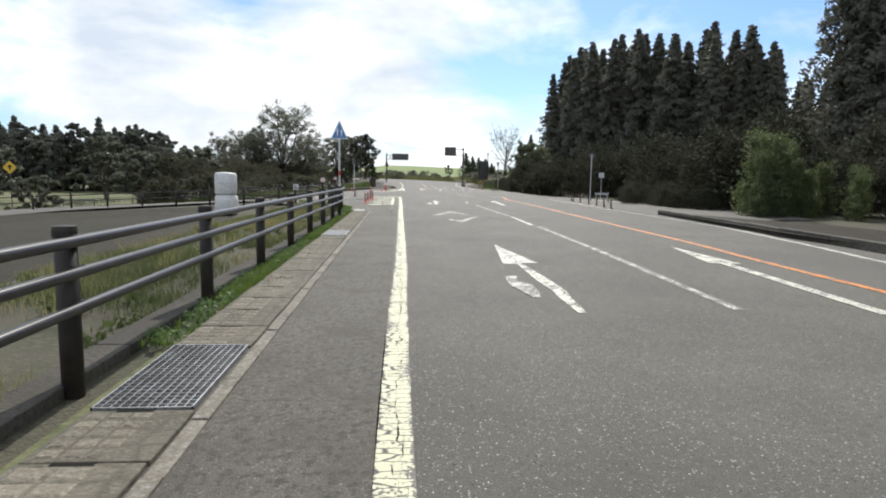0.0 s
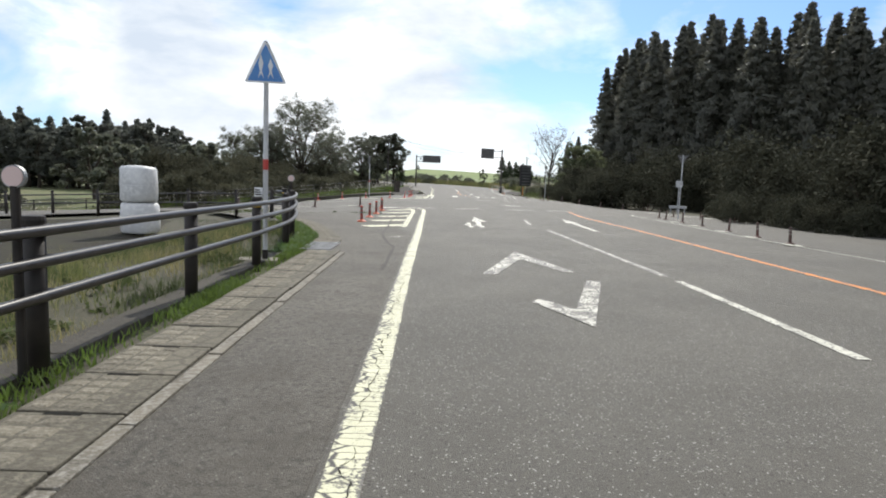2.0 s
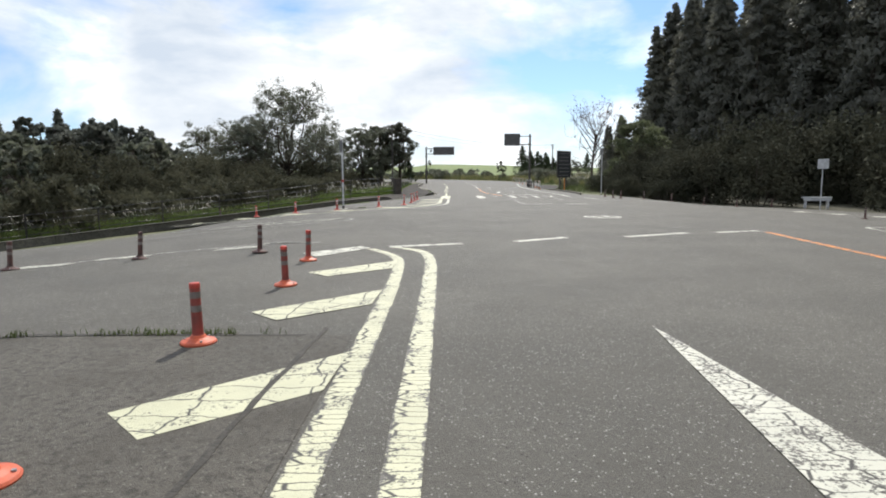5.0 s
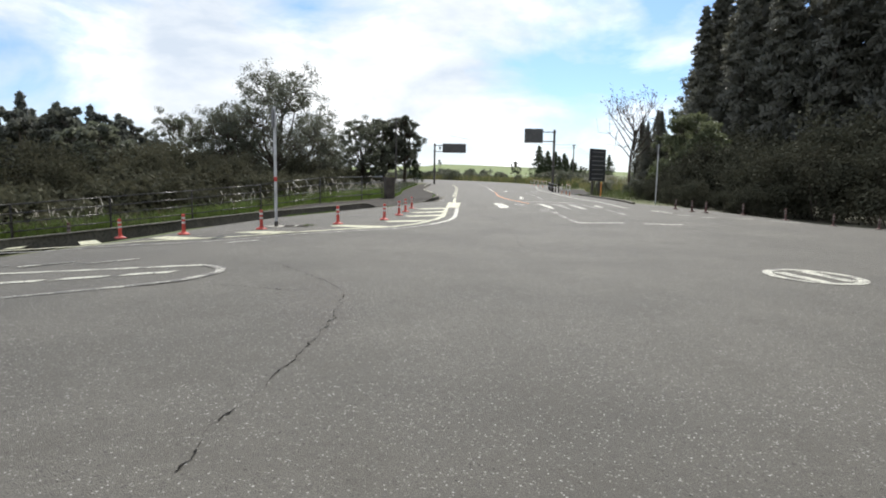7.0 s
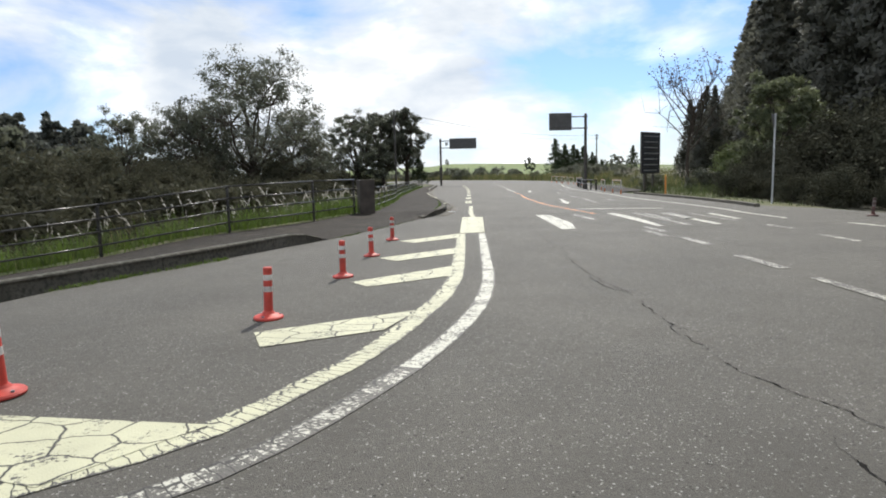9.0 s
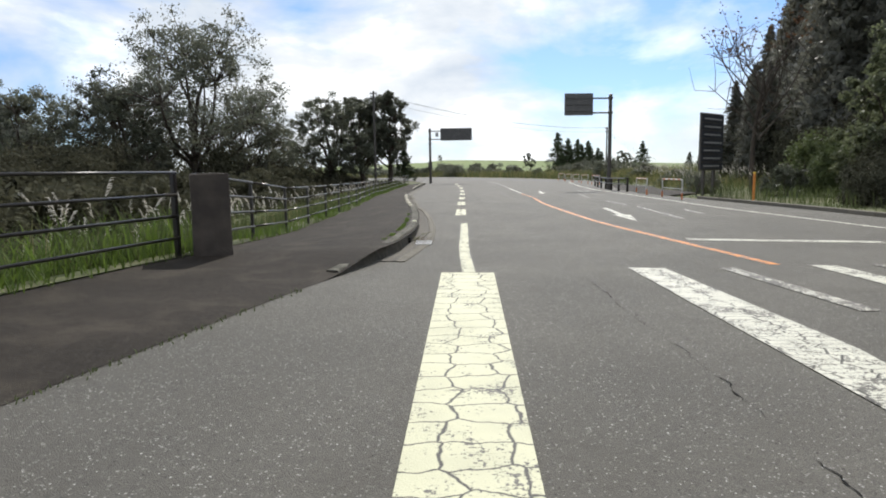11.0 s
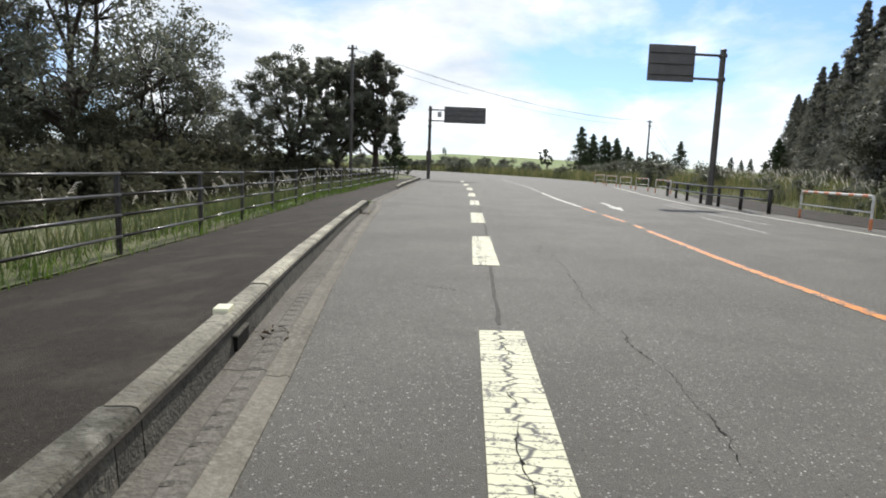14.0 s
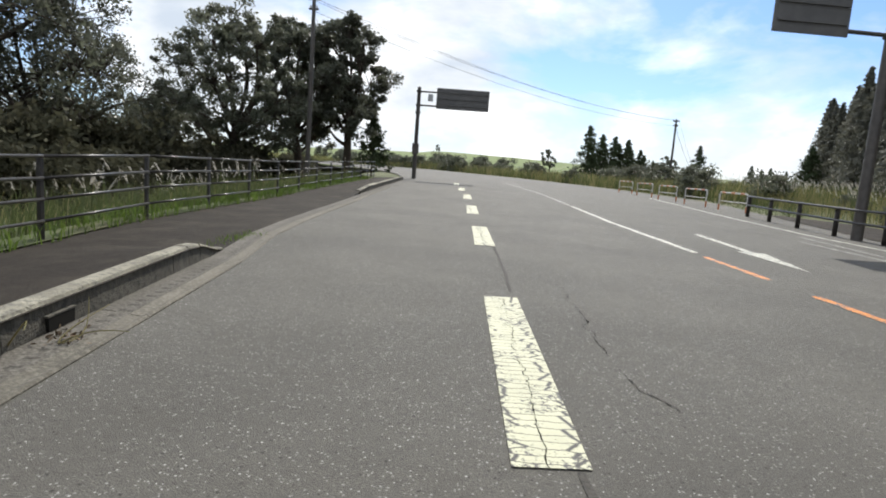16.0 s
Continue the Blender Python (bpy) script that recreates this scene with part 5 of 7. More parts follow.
# ---- flexible lane posts ----
def lane_post(x, y, tube_mat, base_mat, band_mat, label, band_label, tilt=(0, 0), cap_mat=None):
    ob = thing("lane_post", label, "lane post", (x, y, gz(x, y) + 0.004), group="flexible lane posts")
    bm = lathe(bmesh.new(), [(0.112, 0.0), (0.114, 0.010), (0.106, 0.020), (0.078, 0.028), (0.052, 0.040), (0.042, 0.056)], 28)
    base = part("base", bm, base_mat, ob, smooth_shade=False)
    for k in range(3):
        a = 2.094 * k + 0.4
        bolt = bmesh.new()
        cyl(bolt, (0.088 * math.cos(a), 0.088 * math.sin(a), 0.018), (0.088 * math.cos(a), 0.088 * math.sin(a), 0.032), 0.009, n=6)
        part("bolt", bolt, STEEL, base)
    bm = lathe(bmesh.new(), [(0.041, 0.04), (0.0345, 0.065), (0.0325, 0.37)], 20)
    tube_ob = part("tube", bm, tube_mat, ob, smooth_shade=False)
    for z in (0.21, 0.3):
        bm = lathe(bmesh.new(), [(0.0328, z), (0.0345, z + 0.002), (0.0345, z + 0.042), (0.0328, z + 0.044)], 20)
        part("reflective_band", bm, band_mat, tube_ob, band_label)
    part("cap", lathe(bmesh.new(), [(0.032, 0.366), (0.0338, 0.369), (0.0338, 0.389), (0.030, 0.399), (0.012, 0.402)], 20), cap_mat or tube_mat, tube_ob)
    tube_ob.rotation_euler = (radians(tilt[0]), radians(tilt[1]), 0)
    return ob


red_post = lane_post(-6.3, 45.9, POST_RED, POST_RED, REFLECT, "orange-red flexible lane post with two silver bands", "silver reflective band", (1, -1))
for i, (x, y) in enumerate(((-4.8, 45.5), (-3.45, 46.1), (-2.05, 47.1), (-1.2, 48.7), (-1.0, 50.6), (-0.95, 52.35), (-0.91, 54.5))):
    copy_thing(red_post, pose(x, y, gz(x, y) + 0.004, 1.2 * math.sin(3 * i), 1.5 * math.cos(5 * i), 40 * i))
dull_post = lane_post(-1.30, 24.97, POST_DULL, POST_BASE, DULL_BAND, "weathered dark red lane post on an orange base", "blackened reflective band", (0.5, -1.5), POST_RED)
for i, (x, y) in enumerate(((-1.29, 26.85), (-1.26, 28.62), (-1.24, 30.7), (-1.42, 32.5))):
    copy_thing(dull_post, pose(x, y, gz(x, y) + 0.004, 1.2 * math.sin(3 * i), 1.5 * math.cos(5 * i), 40 * i))
old_post = lane_post(-2.33, 33.4, POST_OLD, POST_OLD, DULL_BAND, "faded dark brown flexible lane post", "blackened reflective band", (0, 2))
for i, (x, y) in enumerate(((-4.1, 33.43), (-5.7, 33.0), (-6.8, 32.6), (-7.9, 46.7), (8.82, 23.6), (9.35, 25.9), (9.9, 28.5), (10.6, 31.8), (10.85, 34.1), (11.25, 36.8), (11.7, 38.7), (15.3, 45.6), (16.05, 43.6), (17.1, 41.8), (17.9, 40.0), (18.8, 39.0), (9.37, 57.5), (9.26, 55.6), (9.46, 54.9), (10.34, 54.05), (11.57, 53.65), (13.2, 53.7), (15.0, 54.1), (17.2, 54.9))):
    copy_thing(old_post, pose(x, y, gz(x, y) + 0.004, 2 * math.sin(3 * i), 2 * math.cos(5 * i), 40 * i))


# ---- signs and poles ----
def plate(bm, pts, y0, y1):
    """A flat plate with the outline pts (x, z) between y0 and y1."""
    a = [bm.verts.new((x, y0, z)) for x, z in pts]
    b = [bm.verts.new((x, y1, z)) for x, z in pts]
    bm.faces.new(a)
    bm.faces.new(b[::-1])
    for k in range(len(pts)):
        bm.faces.new((a[k], b[k], b[(k + 1) % len(pts)], a[(k + 1) % len(pts)]))
    return bm


def round_corners(pts, r, n=4):
    out = []
    for i, p in enumerate(pts):
        a, b, c = Vector(pts[i - 1]), Vector(p), Vector(pts[(i + 1) % len(pts)])
        u, w = b + (a - b).normalized() * r, b + (c - b).normalized() * r
        for k in range(n + 1):
            t = k / n
            out.append(tuple((1 - t) ** 2 * u + 2 * t * (1 - t) * b + t * t * w))
    return out


def crossing_sign(x, y):
    z = gz(x, y) - 0.05
    ob = thing("crossing_sign", "blue and white triangular crossing sign on a grey pole", "road sign", (x, y, z), 4)
    part("pole", cyl(bmesh.new(), (0, 0, -0.3), (0, 0, 2.3), 0.03, n=14), GREY_PAINT, ob, smooth_shade=False)
    part("band", cyl(bmesh.new(), (0, 0, 1.17), (0, 0, 1.30), 0.032, n=14), RED, ob, "red band")
    part("foot", cyl(bmesh.new(), (0, 0, -0.1), (0, 0, 0.17), 0.037, n=14), BLACK_STEEL, ob, "black painted foot")
    part("foot_pad", box(bmesh.new(), -0.34, 0.16, -0.15, 0.15, -0.2, 0.055, 0.01), CONCRETE, ob, "pale concrete foot block")
    tri = [(-0.25, 2.22), (0.25, 2.22), (0.02, 2.72), (-0.02, 2.72)]
    plate_ob = part("plate", plate(bmesh.new(), round_corners(tri, 0.03), -0.045, -0.032), SIGN_WHITE, ob)
    inner = [(-0.215, 2.24), (0.215, 2.24), (0.0, 2.68)]
    part("blue_field", plate(bmesh.new(), round_corners(inner, 0.02), -0.048, -0.044), SIGN_BLUE, plate_ob, "faded blue field")
    symbol = bmesh.new()
    for dx, h in ((-0.055, 0.22), (0.06, 0.17)):
        plate(symbol, [(dx - 0.035, 2.27), (dx - 0.01, 2.36), (dx - 0.03, 2.36 + h * 0.4), (dx, 2.34 + h), (dx + 0.03, 2.36 + h * 0.4), (dx + 0.012, 2.36), (dx + 0.04, 2.27), (dx, 2.33)], -0.051, -0.047)
    part("symbol", symbol, SIGN_WHITE, plate_ob, "plain white shapes")
    return ob


crossing_sign(-1.68, 17.6)


def stop_sign_back(x, y, h, turn, label):
    z = gz(x, y) - 0.02
    ob = thing("road_sign", label, "road sign", (x, y, z), turn)
    part("pole", cyl(bmesh.new(), (0, 0, -0.3), (0, 0, h), 0.032, n=14), GREY_PAINT, ob)
    part("plate", plate(bmesh.new(), round_corners([(-0.3, h - 0.02), (0.0, h - 0.55), (0.3, h - 0.02)], 0.04), 0.035, 0.05), SIGN_BACK, ob, "grey back of a triangular plate")
    part("bracket", box(bmesh.new(), -0.14, 0.14, 0.022, 0.036, h - 0.16, h - 0.13), STEEL, ob)
    return ob


stop_sign_back(14.1, 42.1, 3.5, -8, "grey back of a triangular stop sign on a pole")
ob = thing("road_sign", "small square sign on a thin grey pole before the wood", "road sign", (19.1, 54.0, terrain(19.1, 54.0)), -20)
part("pole", cyl(bmesh.new(), (0, 0, -0.3), (0, 0, 2.5), 0.03, n=12), GREY_PAINT, ob)
part("plate", plate(bmesh.new(), round_corners([(-0.24, 2.02), (0.24, 2.02), (0.24, 2.5), (-0.24, 2.5)], 0.05), -0.05, -0.034), GREY_PAINT, ob, "dull grey plate")
ob = thing("bench", "low pale bench before the dark wood", "bench", (19.6, 55.1, terrain(19.6, 55.1)), -20)
part("seat", box(bmesh.new(), -0.66, 0.66, -0.18, 0.18, 0.52, 0.6, 0.015), GREY_PAINT, ob)
part("apron", box(bmesh.new(), -0.62, 0.62, -0.165, -0.13, 0.4, 0.517, 0.008), GREY_PAINT, ob)
for u in (-0.5, 0.5):
    part("leg", box(bmesh.new(), u - 0.04, u + 0.04, -0.14, 0.14, -0.2, 0.517, 0.01), GREY_PAINT, ob)
stop_sign_back(11.3, 65.45, 3.08, 47, "grey back of a triangular sign on a thin pole")
ob = thing("road_sign", "thin grey pole with a sign plate turned edge-on", "road sign", (-3.32, 46.7, gz(-3.32, 46.7)), 112)
part("pole", cyl(bmesh.new(), (0, 0, -0.3), (0, 0, 2.55), 0.031, n=14), GREY_PAINT, ob)
part("foot", cyl(bmesh.new(), (0, 0, -0.1), (0, 0, 0.12), 0.038, n=14), BLACK_STEEL, ob, "black painted foot")
part("band", cyl(bmesh.new(), (0, 0, 0.98), (0, 0, 1.08), 0.036, n=14), RED, ob, "red band")
part("plate", plate(bmesh.new(), round_corners([(-0.22, 2.1), (0.22, 2.1), (0.22, 2.52), (-0.22, 2.52)], 0.05), 0.036, 0.05), SIGN_BACK, ob)
ob = thing("road_sign", "small square sign and arrow board before the wood", "road sign", (24.4, 62.5, gz(24, 62)), -10)
part("pole", cyl(bmesh.new(), (0, 0, -0.9), (0, 0, 2.7), 0.035, n=12), GREY_PAINT, ob)
part("plate", plate(bmesh.new(), round_corners([(-0.4, 2.0), (0.4, 2.0), (0.4, 2.8), (-0.4, 2.8)], 0.05), -0.05, -0.03), GREY_PAINT, ob)
part("arrow_board", plate(bmesh.new(), [(-0.9, -0.1), (0.9, -0.1), (1.15, 0.15), (0.9, 0.4), (-0.9, 0.4)], -0.09, -0.06), GREY_PAINT, ob)


ob = thing("warning_sign", "small yellow diamond warning sign with a dark arrow", "road sign", (-27.5, 44.5, gz(-27.5, 44.5) - 0.1), 28)
part("pole", cyl(bmesh.new(), (0, 0, -0.3), (0, 0, 3.9), 0.035, n=12), DARK_POLE, ob)
diamond = part("plate", plate(bmesh.new(), round_corners([(-0.42, 3.5), (0.0, 3.02), (0.42, 3.5), (0.0, 3.98)], 0.05), -0.05, -0.036), YELLOW, ob)
part("symbol", plate(bmesh.new(), [(-0.05, 3.3), (0.05, 3.3), (0.05, 3.52), (0.16, 3.52), (0.0, 3.72), (-0.16, 3.52), (-0.05, 3.52)], -0.054, -0.049), BLACK_STEEL, diamond, "dark arrow")


def gantry(x, y, h, side, sx0, sx1, sz0, sz1, label, pole_mat, turn=0.0):
    """A tall pole whose two arms carry a wide direction board, seen from behind."""
    z = gz(x, y)
    ob = thing("direction_sign", label, "direction sign", (x, y, z), turn)
    bm = cyl(bmesh.new(), (0, 0, -0.3), (0, 0, h), 0.13, 0.105, n=20)
    part("pole", bm, pole_mat, ob, smooth_shade=False)
    part("pole_cap", lathe(bmesh.new(), [(0.12, h - 0.02), (0.12, h + 0.03), (0.04, h + 0.07)], 16), pole_mat, ob)
    for az in (sz1 - 0.22 * (sz1 - sz0), sz0 + 0.12 * (sz1 - sz0)):
        part("arm", cyl(bmesh.new(), (0, -0.02, az), (sx0 if side > 0 else sx1, -0.05, az), 0.05, n=12), pole_mat, ob)
        part("collar", lathe(bmesh.new(), [(0.14, az - 0.07), (0.155, az - 0.06), (0.155, az + 0.06), (0.14, az + 0.07)], 18), pole_mat, ob)
    board = part("board", box(bmesh.new(), sx0, sx1, -0.16, -0.10, sz0, sz1, 0.02), SIGN_BACK, ob, "dark grey back of the board")
    for k in range(3):
        zz = sz0 + (sz1 - sz0) * (0.2 + 0.3 * k)
        part("stiffener", box(bmesh.new(), sx0 + 0.08, sx1 - 0.08, -0.21, -0.162, zz - 0.03, zz + 0.03), SIGN_BACK, board)
    return ob


gantry(10.3, 92.0, 5.9, -1, -2.95, -1.15, 4.65, 6.0, "dark pole with arms holding a large grey sign board", DARK_POLE, 4)
far_sign = gantry(-1.95, 113.2, 5.35, 1, 1.05, 4.15, 4.2, 5.4, "dark pole with a long dark message board", DARK_POLE, 0)
part("control_box", box(bmesh.new(), -0.19, 0.19, -0.3, 0.02, 1.45, 2.1, 0.03), DARK_POLE, far_sign)
part("camera_box", box(bmesh.new(), 0.55, 0.85, -0.25, 0.0, 4.6, 5.0, 0.03), GREY_PAINT, far_sign)
part("horn", lathe(bmesh.new(), [(0.05, 4.05), (0.14, 4.0), (0.16, 3.85), (0.05, 3.82)], 12), DARK_POLE, far_sign)


def guide_board(x, y):
    ob = thing("guide_board", "tall dark guide board with rows of pale bars", "guide board", (x, y, gz(x, y)), 40)
    for u in (-0.45, 0.45):
        part("post", box(bmesh.new(), u - 0.06, u + 0.06, -0.02, 0.1, -0.3, 1.3, 0.01), DARK_POLE, ob)
    part("brace", cyl(bmesh.new(), (0.5, 0.9, -0.2), (0.3, 0.1, 1.9), 0.035, n=10), DARK_POLE, ob)
    frame_ob = part("board", box(bmesh.new(), -1.0, 1.0, -0.09, 0.0, 1.08, 3.56, 0.02), DARK_POLE, ob)
    rng = random.Random(3)
    dark = material("panel_dark", (0.04, 0.042, 0.05), 0.5)
    for k in range(7):
        z0 = 1.14 + 0.34 * k
        row = part("name_panel", box(bmesh.new(), -0.95, 0.95, -0.115, -0.092, z0, z0 + 0.29, 0.006), dark, frame_ob)
        bars = bmesh.new()
        u = -0.76
        while u < 0.64:
            w = rng.uniform(0.08, 0.22)
            box(bars, u, min(u + w, 0.8), -0.119, -0.114, z0 + 0.1, z0 + 0.17)
            u += w + 0.04
        part("lettering", bars, material("dull_lettering", (0.3, 0.29, 0.28), 0.6) if "dull_lettering" not in bpy.data.materials else bpy.data.materials["dull_lettering"], row, "pale unreadable lettering bars")
    return ob


guide_board(11.8, 80.7)
part_pole = thing("marker_stake", "short orange marker stake in the grass", "marker", (10.6, 74.3, gz(10.6, 74.3)))
part("stake", cyl(bmesh.new(), (0, 0, -0.2), (0, 0, 0.95), 0.04, n=12), material("orange_stake", (0.65, 0.25, 0.04), 0.6, var=(0.5, 0.17, 0.04), scale=9), part_pole)
part("cap", lathe(bmesh.new(), [(0.045, 0.93), (0.045, 0.97), (0.02, 1.0)], 12), YELLOW, part_pole)


def fence_reflector(x, y, z0, h, r):
    ob = thing("reflector", "round reflector disc on a dark stem", "reflector", (x, y, z0), 0)
    part("stem", cyl(bmesh.new(), (0, 0, 0), (0, 0, h), 0.022, n=10), BLACK_STEEL, ob)
    rim = cyl(bmesh.new(), (0, 0.012, h + r * 0.8), (0, -0.012, h + r * 0.8), r, n=24)
    part("rim", rim, STEEL, ob)
    part("lens", cyl(bmesh.new(), (0, -0.01, h + r * 0.8), (0, -0.018, h + r * 0.8), r * 0.88, n=24), material("pink_lens", (0.66, 0.50, 0.47), 0.35) if "pink_lens" not in bpy.data.materials else bpy.data.materials["pink_lens"], ob)
    return ob


fence_reflector(-1.6, 13.02, gz(-1.6, 13.0), 0.95, 0.055)
fence_reflector(-2.15, 21.0, gz(-2.15, 21.0), 0.97, 0.06)


def utility_pole(x, y, h, label):
    z = gz(x, y) - 0.6
    ob = thing("utility_pole", label, "utility pole", (x, y, z))
    part("shaft", cyl(bmesh.new(), (0, 0, -0.5), (0, 0, h + 0.6), 0.12, 0.08, n=14), DARK_POLE, ob)
    for k, w in ((0.2, 0.3), (0.62, 0.22)):
        part("cross_arm", box(bmesh.new(), -w, w, -0.04, 0.04, h + 0.6 - k - 0.04, h + 0.6 - k + 0.04, 0.01), DARK_POLE, ob)
        for u in (-w + 0.08, w - 0.08):
            part("insulator", lathe(bmesh.new(), [(0.03, h + 0.6 - k + 0.04), (0.05, h + 0.6 - k + 0.1), (0.03, h + 0.6 - k + 0.16)], 8), SIGN_WHITE, ob).location.x = u
    return ob


utility_pole(20.5, 132.9, 7.1 - gz(20.5, 132.9), "dark utility pole with cross arms")
utility_pole(-6.3, 104.7, 8.2 - gz(-6.3, 104.7), "dark utility pole standing among the trees")


def wire(a, b, sag, r=0.009):
    a, b = Vector(a), Vector(b)
    pts = []
    for k in range(21):
        t = k / 20
        p = a.lerp(b, t)
        p.z -= sag * 4 * t * (1 - t)
        pts.append(p)
    return tagged(part("cable", tube(bmesh.new(), pts, r, 5), SEAL), "thin black overhead cable", "cable", "overhead cables")


for dz, dx in ((7.3, -0.3), (7.2, 0.3), (6.75, 0.0)):
    wire((-6.3 + dx, 104.7, dz + 0.75), (20.5 + dx, 132.9, dz - 0.25), 0.9)
    wire((20.5 + dx, 132.9, dz - 0.25), (46 + dx, 190, dz - 3.0), 0.8)


# ---- verge rails ----
def u_barrier(x, y, turn, width=1.9):
    ob = thing("hoop_barrier", "white and orange tubular hoop barrier on the verge", "barrier", (x, y, gz(x, y)), turn, group="hoop barriers")
    pts = [(-width / 2, 0, -0.2), (-width / 2, 0, 0.68), (-width / 2 + 0.05, 0, 0.75), (width / 2 - 0.05, 0, 0.75), (width / 2, 0, 0.68), (width / 2, 0, -0.2)]
    part("hoop", tube(bmesh.new(), pts, 0.032, 10), RAIL_WHITE, ob)
    n = max(3, round(width / 0.7))
    for k in range(n):
        u = -width / 2 + width * (k + 0.3) / n
        part("orange_band", cyl(bmesh.new(), (u, 0, 0.75), (u + 0.4 * width / n, 0, 0.75), 0.034, n=10), RAIL_ORANGE, ob, "orange band")
    for u in (-width / 2, width / 2):
        part("orange_sleeve", cyl(bmesh.new(), (u, 0, 0.02), (u, 0, 0.26), 0.0345, n=10), RAIL_ORANGE, ob, "orange sleeve on the leg")
    part("mid_rail", cyl(bmesh.new(), (-width / 2, 0, 0.4), (width / 2, 0, 0.4), 0.018, n=8), RAIL_WHITE, ob)
    return ob


u_barrier(9.62, 83.25, 79.5, 4.0)
u_barrier(9.0, 77.5, 83.5, 3.1)
hoop = u_barrier(11.7, 101.5, 92, 2.2)
for x, y, t in ((11.55, 104.8, 92), (11.5, 108.2, 93), (11.48, 111.8, 94), (11.5, 115.6, 95)):
    copy_thing(hoop, pose(x, y, gz(x, y), 0, 0, t))
rail_posts = [(10.0 + 0.045 * k + 0.022 * k * k, 86.9 + 2.0 * k) for k in range(7)]
pipe_fence("verge_rail", rail_posts, "dark steel pipe rail along the verge", (0.73, 0.42), 0.76, 0.06, 0.03, -0.075, (BLACK_STEEL, PIPE), 0)
v, f = sheet([(interp(RIGHT_EDGE, y), y) for y in np.arange(80, 101.1, 0.75)], [(interp(RIGHT_EDGE, y) + 2.6 * smooth(80, 84, y) * (1 - 0.7 * smooth(98, 101, y)) + 0.05, y) for y in np.arange(80, 101.1, 0.75)], 6, 0.012)
tagged(new("pavement", to_mesh("pavement", v, f, SIDEWALK, True)), "dark asphalt footway behind the verge rail", "pavement", kind="structure")
kr = [(9.0, 62.0), (9.3, 64.0), (9.55, 67), (9.72, 70), (9.8, 74), (9.78, 77)]
kerb_run_pts = along(kr, 1.0)


def low_kerb(name, pts, label, mat, h):
    run = thing(name, label, "kerb", kind="structure")
    for (x0, y0), (x1, y1) in zip(pts, pts[1:]):
        d = math.hypot(x1 - x0, y1 - y0)
        if d < 0.2:
            continue
        bm = box(bmesh.new(), 0, 0.16, 0.004, d - 0.004, -0.1, h, 0.015)
        st = part("kerb_stone", bm, mat, run)
        st.matrix_basis = pose(x0, y0, gz(x0, y0), 0, 0, math.degrees(math.atan2(-(x1 - x0), y1 - y0)))
    return run


low_kerb("kerb", kerb_run_pts, "low stained concrete kerb before the undergrowth", LIP, 0.10)
low_kerb("kerb", along([(7.75, -6), (7.75, 6), (7.85, 9), (8.2, 12), (8.85, 15.5), (9.3, 18.5), (9.8, 20.8), (10.0, 21.8)], 1.8), "dark concrete kerb beside the opposite lane", KERB_DARK, 0.16)
v, f = sheet([(7.9, -8 + 1.5 * k) if k < 14 else (8.2 + 0.28 * (k - 14), -8 + 1.5 * k) for k in range(21)], [(16.0 + 0.0 * k, -8 + 1.5 * k) for k in range(21)], 8, 0.10)
tagged(new("pavement", to_mesh("pavement", v, f, SIDEWALK, True)), "dark asphalt footway behind the opposite kerb", "pavement", kind="structure")


# ---- wrapped bales on the lot ----
def wrapped_bale(x, y, z, h, r, turn, seed, label):
    """A round bale in stretched white film: bulging sides, soft shoulders, wrinkles."""
    rng = random.Random(seed)
    ob = thing("wrapped_bale", label, "hay bale", (x, y, z), turn, group="wrapped bales")
    prof = [(r * 0.45, 0.0), (r * 0.9, 0.015), (r * 0.985, 0.07), (r, 0.3 * h), (r * 1.01, 0.55 * h), (r * 0.985, h - 0.09), (r * 0.9, h - 0.02), (r * 0.45, h), (0.02, h + 0.004)]
    bm = lathe(bmesh.new(), prof, 36)
    for q in bm.verts:
        n = noise.noise_vector(q.co * 2.1 + Vector((seed, 0, 0)))
        q.co += 0.022 * n
        q.co.x *= 1 + 0.03 * math.sin(3 * q.co.z + seed)
    part("wrap", bm, BALE_WRAP, ob, smooth_shade=True)
    band = bmesh.new()
    lathe(band, [(r * 1.004, 0.46 * h), (r * 1.012, 0.463 * h), (r * 1.012, 0.468 * h), (r * 1.004, 0.471 * h)], 36)
    part("film_edge", band, SIGN_WHITE, ob, "edge of the film wrap")
    return ob


bale_z = gz(-7.29, 26.0) - 0.03
wrapped_bale(-7.29, 26.0, bale_z, 0.83, 0.47, 20, 1, "round white film-wrapped bale standing on the lot")
wrapped_bale(-7.31, 25.98, bale_z + 0.835, 0.95, 0.46, 70, 2, "round white film-wrapped bale stacked on another bale")

# ---- small plate on the corner of the lot fence ----
ob = thing("notice_plate", "small white notice plate on a short dark post", "sign", (-4.62, 27.55, gz(-4.62, 27.5)), 20)
part("post", cyl(bmesh.new(), (0, 0, -0.2), (0, 0, 0.87), 0.02, n=10), BLACK_STEEL, ob)
notice = part("plate", box(bmesh.new(), -0.115, 0.115, -0.04, -0.028, 0.62, 0.88, 0.004), SIGN_WHITE, ob)
rows = bmesh.new()
for k in range(3):
    box(rows, -0.09, 0.09 - 0.03 * k, -0.043, -0.0395, 0.66 + 0.065 * k, 0.695 + 0.065 * k)
part("lettering", rows, BLACK_STEEL, notice, "dark unreadable lettering bars")

